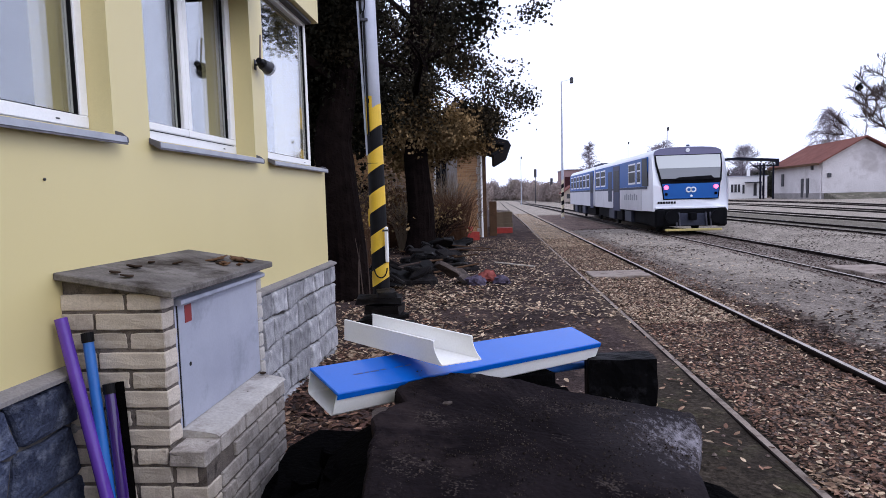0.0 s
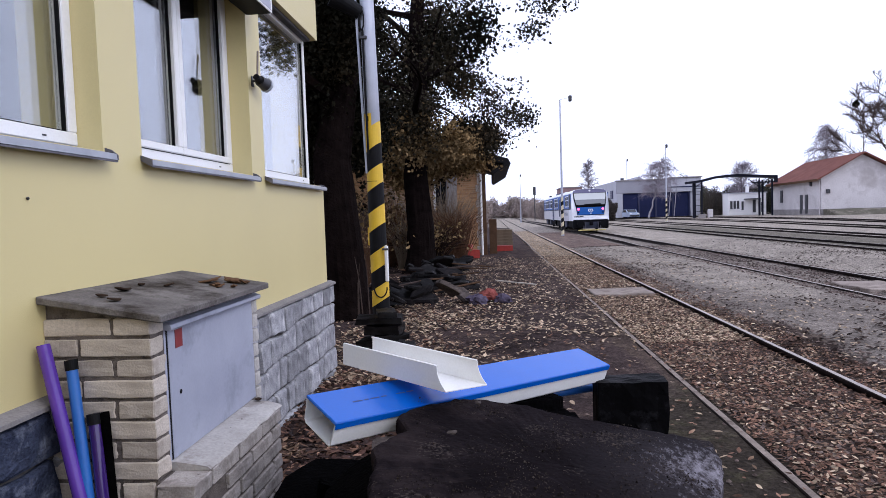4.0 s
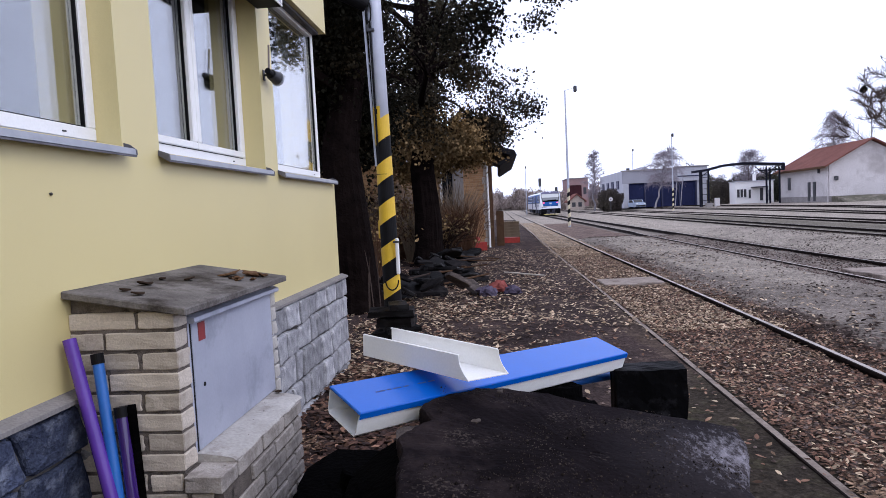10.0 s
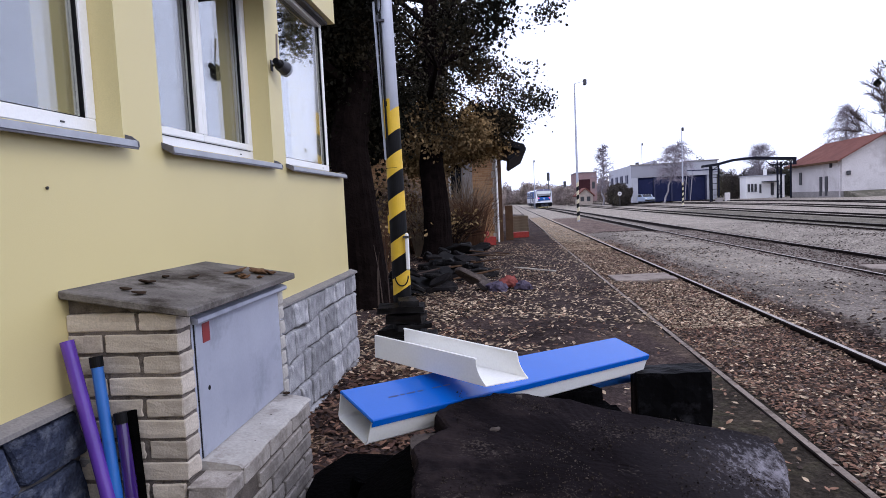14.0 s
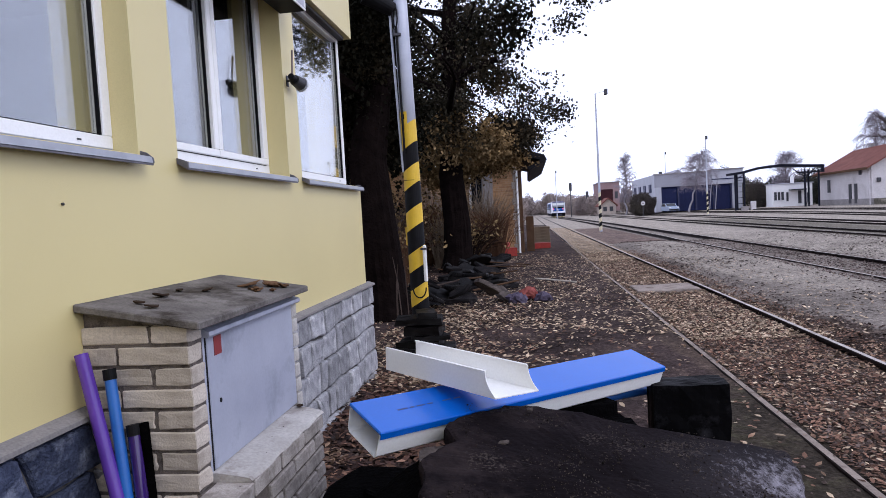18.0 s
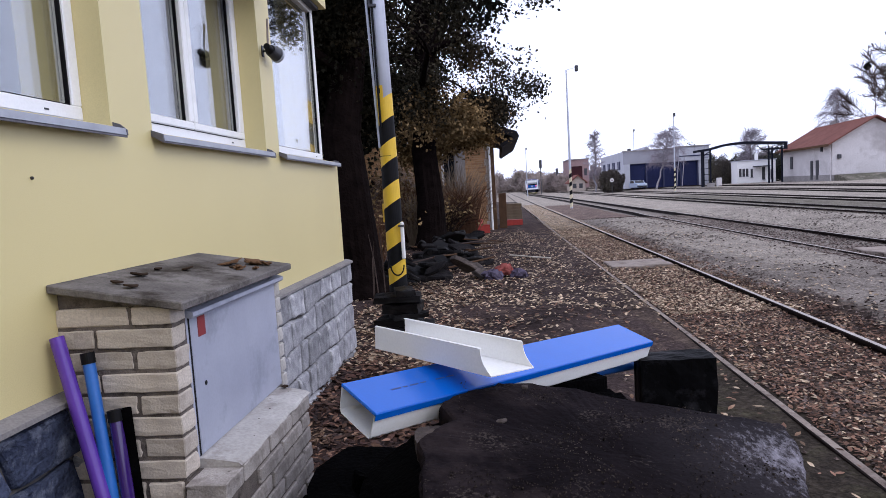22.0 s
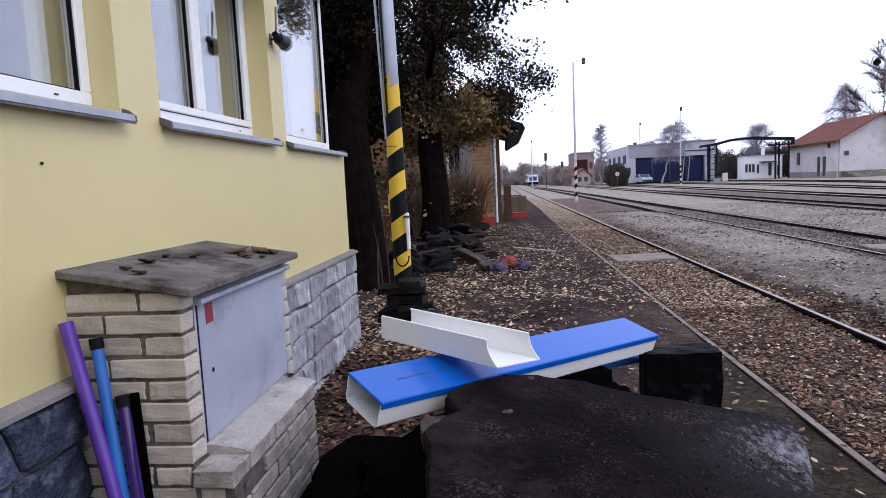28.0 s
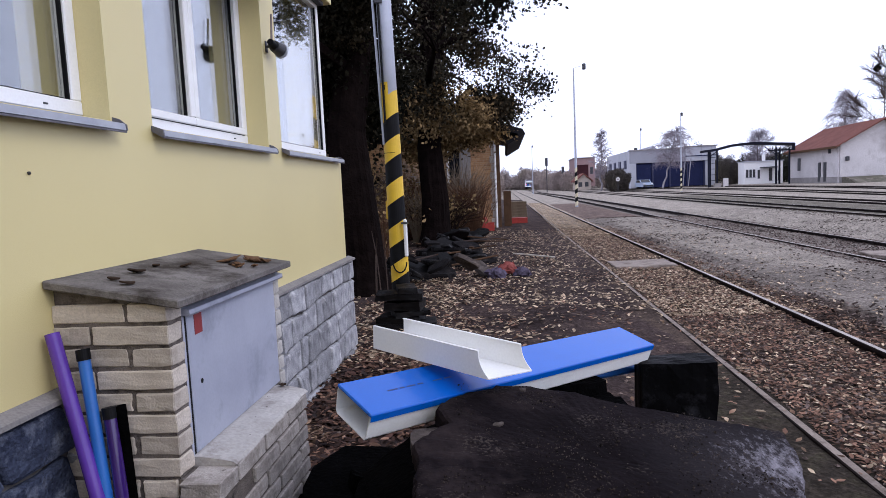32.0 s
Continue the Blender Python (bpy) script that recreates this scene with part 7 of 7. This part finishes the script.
def oak(at, seed):
    """A wide bare tree with crooked forking limbs."""
    t = thing("oak_tree", "large bare tree with a ball of mistletoe", "tree", "bare trees across the yard", at=pose(*at))
    bars, ends = limbs(seed, 15.5, 6.0, 0.5, 3, 0.2, 15, -0.02, 0.9, 3)
    rnd = random.Random(seed)
    ob = new("trunk", trunk_mesh(bars[:8], BARK, seed))
    ob.parent = t
    fine = [(a, b, max(ra, 0.035), max(rb, 0.028)) for a, b, ra, rb in bars[8:]]
    long = [b for b in bars[8:] if (b[1] - b[0]).length > 0.5]
    for _ in range(5200):
        a, b, _, _ = rnd.choice(long)
        e = a.lerp(b, rnd.uniform(0, 1))
        way = ((b - a).normalized() + Vector((rnd.uniform(-1, 1), rnd.uniform(-1, 1), rnd.uniform(-0.5, 1.0)))).normalized()
        mid = e + way * rnd.uniform(0.3, 0.9)
        tip = mid + (way + Vector((rnd.uniform(-0.7, 0.7), rnd.uniform(-0.7, 0.7), rnd.uniform(-0.3, 0.6)))).normalized() * rnd.uniform(0.3, 0.9)
        fine += [(e, mid, 0.018, 0.013), (mid, tip, 0.013, 0.007)]
    branch = new("branchwork", bars_mesh("branchwork", fine, TWIG, 4))
    branch.parent = t
    branch["kind"] = "stuff"


oak((53.4, 88, 0.3), 24)
WOOD_HAZE = mat("hazy_wood", (0.10, 0.084, 0.075), (0.06, 0.052, 0.05), 0.9, 0.1, 2, 0.0, 0, (0.12, 0.105, 0.075), 0.6, 0.4)
# distance haze is mixed into this pale colour; the air itself is clear
WOOD_FAR = mat("haze_tinted_wood", (0.42, 0.345, 0.31), (0.30, 0.25, 0.235), 0.9, 0.1, 2, 0.0, 0, (0.36, 0.31, 0.22), 0.6, 0.3)
WOOD_GREEN = mat("dull_green_wood", (0.06, 0.064, 0.05), (0.036, 0.039, 0.033), 0.9, 0.1, 2, 0.0, 0, (0.13, 0.11, 0.07), 0.6, 0.4)


def bush_mass(name, label, spots, leaf, per, material, seed):
    """Round-headed bare trees and bushes in a row, joined."""
    rn = np.random.default_rng(seed)
    pts = []
    for x, y, z, rx, rz in spots:
        d = rn.normal(size=(per, 3))
        d /= np.linalg.norm(d, axis=1)[:, None]
        lump = np.array([0.78 + 0.45 * noise.noise((a * 1.7 + x, b * 1.7, c * 1.7)) for a, b, c in d])
        d *= (rn.uniform(0.25, 1, (per, 1)) ** 0.5) * lump[:, None]
        pts.append(d * np.array([rx, rx, rz]) + np.array([x, y, z + rz * 0.62]))
    tagged(new(name, leaf_mesh(name, np.concatenate(pts), leaf, rn, material)), label, "trees", kind="stuff")


rn = random.Random(5)
bush_mass("dark_bush", "dense dark bush by the depot hall", [(17.5, 104, 0.3, 1.9, 2.5), (19.0, 105, 0.3, 1.6, 2.2)], 0.16, 9000, WOOD_HAZE, 3)
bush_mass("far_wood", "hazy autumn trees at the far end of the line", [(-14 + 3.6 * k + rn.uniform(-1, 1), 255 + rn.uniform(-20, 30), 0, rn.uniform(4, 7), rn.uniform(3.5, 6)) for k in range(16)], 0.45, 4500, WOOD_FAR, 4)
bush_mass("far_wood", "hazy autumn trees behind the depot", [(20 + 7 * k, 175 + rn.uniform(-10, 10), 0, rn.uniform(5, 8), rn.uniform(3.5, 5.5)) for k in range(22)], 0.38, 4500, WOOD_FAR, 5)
bush_mass("far_wood", "dull green trees behind the canopy", [(33 + 4.4 * k, 128 + rn.uniform(-4, 6), 0, rn.uniform(3.5, 4.6), rn.uniform(3.8, 5.4)) for k in range(8)], 0.26, 6000, WOOD_GREEN, 6)
bush_mass("far_wood", "brown hedge past the goods shed", [(52 + 3.5 * k, 92 + 2 * k, 0, 2.6, rn.uniform(2.4, 3.6)) for k in range(12)], 0.2, 3600, TWIG_RED, 7)
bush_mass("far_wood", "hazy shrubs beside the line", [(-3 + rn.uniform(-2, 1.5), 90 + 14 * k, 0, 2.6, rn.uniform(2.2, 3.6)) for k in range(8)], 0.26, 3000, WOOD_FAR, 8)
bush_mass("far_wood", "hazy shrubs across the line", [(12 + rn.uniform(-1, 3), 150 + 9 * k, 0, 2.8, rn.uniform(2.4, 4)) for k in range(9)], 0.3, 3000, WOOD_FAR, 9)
bush_mass("far_wood", "dark green trees beside the white hut", [(45.4, 107, 0.3, 2.0, 3.4), (47.5, 110, 0.3, 2.2, 3.2)], 0.2, 6000, WOOD_GREEN, 11)
bush_mass("dark_bush", "round brown bush behind the canopy", [(36.5, 108, 0.3, 1.9, 3.2), (37.6, 110, 0.3, 1.7, 2.8)], 0.14, 9000, WOOD_HAZE, 12)
bush_mass("mistletoe", "dark ball of mistletoe in the bare tree", [(46.8, 86, 14.0, 0.5, 0.5)], 0.2, 500, FOLIAGE, 10)

# ---- railcar ----
RC_WHITE = mat("railcar_white", (0.85, 0.87, 0.92), (0.80, 0.82, 0.88), 0.35, 0.7, 12, 0.0, grain=0.08, spec=0.4)
RC_BLUE = mat("railcar_blue", (0.022, 0.125, 0.42), (0.017, 0.10, 0.36), 0.45, 0.7, 12, 0.0, grain=0.08, spec=0.15)
RC_GREY = mat("railcar_grey", (0.06, 0.07, 0.115), (0.042, 0.05, 0.085), 0.5, 0.7, 12, 0.05, spec=0.1)
# pale grey, with the duller tone of the sunless flank painted in
RC_SIDE = mat("railcar_lower_side", (0.66, 0.66, 0.70), (0.56, 0.56, 0.60), 0.35, 0.5, 12, 0.0, 0, (0.48, 0.48, 0.52), grain=0.1, spec=0.5)
RC_DOOR = mat("railcar_door", (0.05, 0.06, 0.13), (0.036, 0.044, 0.10), 0.5, 0.7, 12, 0.02, spec=0.12)
RC_LETTER = mat("railcar_lettering", (0.30, 0.32, 0.36), (0.24, 0.26, 0.30), 0.4, 0.7, 12, 0.0)
RC_BOX = mat("railcar_equipment", (0.05, 0.055, 0.085), (0.03, 0.034, 0.055), 0.6, 1.5, 18, 0.1)
RC_HOSE = mat("railcar_hose", (0.10, 0.10, 0.13), (0.07, 0.07, 0.09), 0.5, 2, 20, 0.02)
RC_UNDER = mat("railcar_underframe", (0.004, 0.0045, 0.006), (0.009, 0.009, 0.011), 0.8, 2, 20, 0.2, spec=0.05)
RC_YELLOW = mat("railcar_yellow", (0.70, 0.58, 0.22), (0.6, 0.5, 0.2), 0.5, 2, 20, 0.02)
RC_GLASS = plain("railcar_glass", (0.006, 0.008, 0.014), 0.35)
RC_GLASS.node_tree.nodes["Principled BSDF"].inputs["Specular IOR Level"].default_value = 0.04
RC_SCREEN = plain("railcar_windscreen", (0.55, 0.57, 0.56), 0.15)
RC_SCREEN_LOW = plain("railcar_windscreen_low", (0.20, 0.21, 0.22), 0.15)
RC_BROW = mat("railcar_brow", (0.17, 0.165, 0.27), (0.15, 0.145, 0.23), 0.4, 0.7, 12, 0.0, grain=0.08)
TAIL = plain("red_tail_light", (1.0, 0.08, 0.16), 0.3, 0.0, 4.0)


def coach(t, y0, y1, cab, bays):
    """One coach body with its windows, doors and wheels; cab: at its near end; bays: stretches (start, end, kind) along the side."""
    W = 1.52
    bm = bmesh.new()
    side = [(-W, 0.92), (-W, 2.0), (-W + 0.03, 3.05), (-W + 0.08, 3.26), (-W + 0.2, 3.40), (-W + 0.5, 3.49), (0, 3.53)]
    loop = side + [(-x, z) for x, z in side[-2::-1]]
    rings = []
    for n, y in enumerate((y0, y0 + 0.25, y0 + 1.6, y1)):
        ring = []
        for x, z in loop:
            dy = 0.50 * smooth(1.95, 3.5, z) * (1, 0.9, 0, 0)[n] if cab else 0
            pinch = (0.965, 0.985, 1, 1)[n] if cab else 1
            ring.append(bm.verts.new((x * pinch, y + dy, z)))
        rings.append(ring)
    for a, b in zip(rings, rings[1:]):
        for i in range(len(loop) - 1):
            bm.faces.new((a[i], a[i + 1], b[i + 1], b[i]))
        bm.faces.new((a[-1], a[0], b[0], b[-1]))
    bm.faces.new(rings[0])
    bm.faces.new(rings[-1][::-1])
    bmesh.ops.recalc_face_normals(bm, faces=bm.faces)
    part("body", bm, RC_WHITE, t)
    for s in (-1, 1):
        flank = lambda name, ya, za, yb, zb, off, material, parent=t, label="": part(name, block(min(s * (W - 0.03), s * (W + off)), ya, za, max(s * (W - 0.03), s * (W + off)), yb, zb), material, parent, label)
        start = y0 + 1.75 if cab else y0 + 0.05
        flank("window_band", y0 + 0.74 if cab else start, 1.95, y1 - 0.05, 3.16, 0.010, RC_BLUE, t, "blue band along the windows")
        flank("waist_stripe", start - 0.9 if cab else start, 1.84, y1 - 0.05, 1.945, 0.013, RC_GREY, t)
        flank("side_panel", start, 0.90, y1 - 0.05, 1.84, 0.008, RC_SIDE, t, "pale grey lower panel")
        if cab:
            bm = bmesh.new()
            x = s * (W - 0.002)
            for ring in [[(x, y0 + 0.62, 1.96), (x, y0 + 1.70, 1.96), (x, y0 + 1.70, 3.12), (x, y0 + 0.85, 3.12)]]:
                inner = [bm.verts.new(p) for p in ring]
                outer = [bm.verts.new((p[0] + s * 0.02, p[1], p[2])) for p in ring]
                bm.faces.new(outer)
                bm.faces.new(inner[::-1])
                for i in range(4):
                    bm.faces.new((inner[i], inner[(i + 1) % 4], outer[(i + 1) % 4], outer[i]))
            bmesh.ops.recalc_face_normals(bm, faces=bm.faces)
            part("cab_window", bm, RC_GLASS, t, "dark cab side window")
            for k in range(7):
                part("letter_bar", block(min(s * W, s * (W + 0.014)), y0 + 2.6 + 0.42 * k, 1.36, max(s * W, s * (W + 0.014)), y0 + 2.85 + 0.42 * k, 1.60 + 0.06 * (k % 2)), RC_LETTER, t)
        for a, b, kind in bays:
            if kind == "door":
                d = flank("door", a, 0.80, b, 3.08, 0.020, RC_DOOR, t, "dark blue-grey passenger door")
                flank("door_window", a + 0.15, 1.75, (a + b) / 2 - 0.06, 2.85, 0.026, RC_GLASS, d)
                flank("door_window", (a + b) / 2 + 0.06, 1.75, b - 0.15, 2.85, 0.026, RC_GLASS, d)
            elif kind == "panel":
                flank("equipment_grille", a, 1.25, b, 2.85, 0.018, RC_GREY, t, "grey equipment grille")
            else:
                w = flank("window", a, 2.08, b, 3.02, 0.016, RC_WHITE, t, "white framed window")
                flank("pane", a + 0.09, 2.16, b - 0.09, 2.62, 0.022, RC_GLASS, w)
                flank("pane", a + 0.09, 2.68, b - 0.09, 2.95, 0.022, RC_GLASS, w)
    part("underframe", block(-1.3, y0 + 0.6, 0.38, 1.3, y1 - 0.2, 0.95), RC_UNDER, t)
    for yy in (y0 + 2.8, y1 - 2.8):
        for s in (-1, 1):
            part("wheel", rod((s * 0.69, yy - 0.9, 0.42), (s * 0.82, yy - 0.9, 0.42), 0.42, None, 20), RC_UNDER, t)
            part("axle_box", block(s * 1.05 - 0.12, yy - 1.25, 0.3, s * 1.05 + 0.12, yy - 0.55, 0.62, 0.03), RC_UNDER, t)
    for n, yy in enumerate((y0 + 4.2, y0 + 6.2, y0 + 8.4)):
        part("tank", block(-1.45, yy, 0.32, 1.45, yy + 1.5, 0.88, 0.04), RC_UNDER if n == 1 else RC_BOX, t)


def railcar():
    t = thing("railcar", "blue and white two-car diesel railcar with red tail lights", "train")
    coach(t, 0.0, 14.3, True, [(1.95, 2.65, "window"), (2.95, 4.45, "window"), (6.5, 8.2, "door"), (8.6, 9.7, "panel"), (10.6, 12.1, "window"), (12.4, 13.9, "window")])
    coach(t, 14.9, 27.2, False, [(15.0, 16.2, "door")] + [(16.6 + 1.7 * k, 17.9 + 1.7 * k, "window") for k in range(6)])
    part("gangway", block(-0.9, 14.2, 0.9, 0.9, 15.0, 3.2), RC_UNDER, t)

    def sheet(name, outline, material, off, label="", parent=t):
        """A thin plate on the raked front; outline: its corners (x, z) in order."""
        bm = bmesh.new()
        front, back = [], []
        for x, z in outline:
            y = 0.50 * smooth(1.95, 3.5, z) - off
            front.append(bm.verts.new((x, y, z)))
            back.append(bm.verts.new((x, y + 0.05, z)))
        n = len(outline)
        bm.faces.new(front[::-1])
        bm.faces.new(back)
        for i in range(n):
            bm.faces.new((front[i], front[(i + 1) % n], back[(i + 1) % n], back[i]))
        bmesh.ops.recalc_face_normals(bm, faces=bm.faces)
        return part(name, bm, material, parent, label)

    sheet("screen_surround", [(-1.08, 1.38), (1.08, 1.38), (1.16, 2.05), (1.20, 2.12), (1.31, 2.75), (1.33, 3.22), (-1.33, 3.22), (-1.31, 2.75), (-1.20, 2.12), (-1.16, 2.05)], RC_UNDER, 0.02, "dark surround of the windscreen")
    sheet("front_panel", [(-1.04, 1.42), (1.04, 1.42), (1.12, 2.02), (-1.12, 2.02)], RC_BLUE, 0.035, "blue front panel")
    sheet("windscreen", [(-1.14, 2.22), (1.14, 2.22), (1.22, 2.64), (-1.22, 2.64)], RC_SCREEN_LOW, 0.04, "wide windscreen, grey below")
    sheet("windscreen", [(-1.22, 2.645), (1.22, 2.645), (1.26, 2.9), (1.27, 3.17), (-1.27, 3.17), (-1.26, 2.9)], RC_SCREEN, 0.045, "wide windscreen with a pale blind above")
    brow = sheet("brow", [(-1.36, 3.20), (1.36, 3.20), (1.30, 3.36), (1.12, 3.45), (0.6, 3.50), (-0.6, 3.50), (-1.12, 3.45), (-1.30, 3.36)], RC_BROW, 0.06, "violet grey brow over the windscreen")
    part("brow_lamp", rod((0, 0.42, 3.37), (0, 0.38, 3.37), 0.08, None, 14), RC_WHITE, brow)
    sheet("wiper_box", [(-0.75, 2.16), (0.95, 2.16), (0.80, 2.32), (-0.45, 2.27)], RC_UNDER, 0.07)
    for x in (-0.09, 0.09):
        part("logo", rod((x, -0.062, 1.77), (x, -0.03, 1.77), 0.115, None, 20), RC_WHITE, t, "white round emblem")
        part("logo_core", rod((x, -0.068, 1.77), (x, -0.062, 1.77), 0.06, None, 16), RC_BLUE, t)
    part("coupler_mark", rod((0.02, -0.05, 1.52), (0.02, -0.03, 1.52), 0.05, None, 10), RC_WHITE, t)
    part("bumper_line", block(-1.38, -0.07, 1.02, 1.38, 0.02, 1.09, 0.01), RC_WHITE, t)
    for x in (-0.97, 0.97):
        part("tail_light", rod((x, -0.08, 1.87), (x, -0.01, 1.87), 0.085, None, 16), TAIL, t, "glowing red tail light")
        part("marker_lamp", rod((x, -0.06, 1.60), (x, -0.01, 1.60), 0.06, None, 14), RC_UNDER, t)
        part("buffer", rod((x * 0.9, -0.62, 0.70), (x * 0.9, -0.50, 0.70), 0.26, None, 18), RC_UNDER, t)
        part("buffer_stem", rod((x * 0.9, -0.5, 0.70), (x * 0.9, 0.1, 0.70), 0.1, None, 12), RC_UNDER, t)
        part("side_skirt", block(x * 1.25 - 0.20, -0.12, 0.28, x * 1.25 + 0.20, 0.9, 1.02, 0.08), RC_UNDER, t)
    for k in range(7):
        part("number_bar", block(-1.30 + 0.105 * k, -0.016, 1.22, -1.22 + 0.105 * k, -0.006, 1.31), RC_UNDER, t)
    part("front_skirt", block(-1.42, -0.03, 0.30, 1.42, 0.6, 1.02, 0.05), RC_UNDER, t)
    part("coupling_plate", block(-0.5, -0.09, 0.32, 0.62, -0.03, 0.82, 0.02), RC_BOX, t, "dark blue-grey coupling plate")
    for x in (-0.62, -0.5, 0.55, 0.72):
        part("hose", rod((x, -0.12, 0.86), (x + 0.04, -0.16, 0.30), 0.035, None, 8), RC_HOSE, t)
    part("coupling", block(-0.12, -0.4, 0.55, 0.14, 0.0, 0.85, 0.03), RC_UNDER, t)
    part("plough", block(-1.05, -0.28, 0.12, 1.15, -0.12, 0.21, 0.02), RC_YELLOW, t, "pale yellow step edge")
    part("roof_unit", block(-0.8, 16.5, 3.45, 0.8, 19.5, 3.70, 0.05), RC_BOX, t)
    part("roof_unit", block(-0.8, 9.5, 3.45, 0.8, 11.5, 3.6, 0.05), RC_WHITE, t)
    part("horn", rod((0.3, 1.4, 3.5), (0.3, 1.4, 3.66), 0.07, None, 10), RC_GREY, t)
    return t


RAILCAR = railcar()


def motions():
    """The railcar leaves along the main line."""
    rows = [(0, 8.0, 26.5), (2, 8.15, 38.8), (3, 8.05, 46.2), (4, 8.0, 52.6), (5.5, 7.95, 62.5), (7, 8.0, 73.0), (9, 7.85, 88.0), (11, 7.52, 100.5), (13, 7.15, 113.0), (16, 6.78, 131.0), (18, 6.55, 140.0), (20, 7.1, 147.0), (23, 8.3, 157.0), (25, 8.6, 166.0), (28, 8.8, 190.0), (30, 8.9, 213.0), (32, 9.3, 236.0)]
    keyed = []
    for n, (t, x, y) in enumerate(rows):
        a, b = rows[max(0, n - 2)], rows[min(len(rows) - 1, n + 1)]
        turn = -math.degrees(math.atan2(b[1] - a[1], b[2] - a[2])) if y > 80 else 0.0
        keyed.append((t, pose(x, y, 0.05, 0, 0, turn)))
    walk(RAILCAR, keyed)


motions()
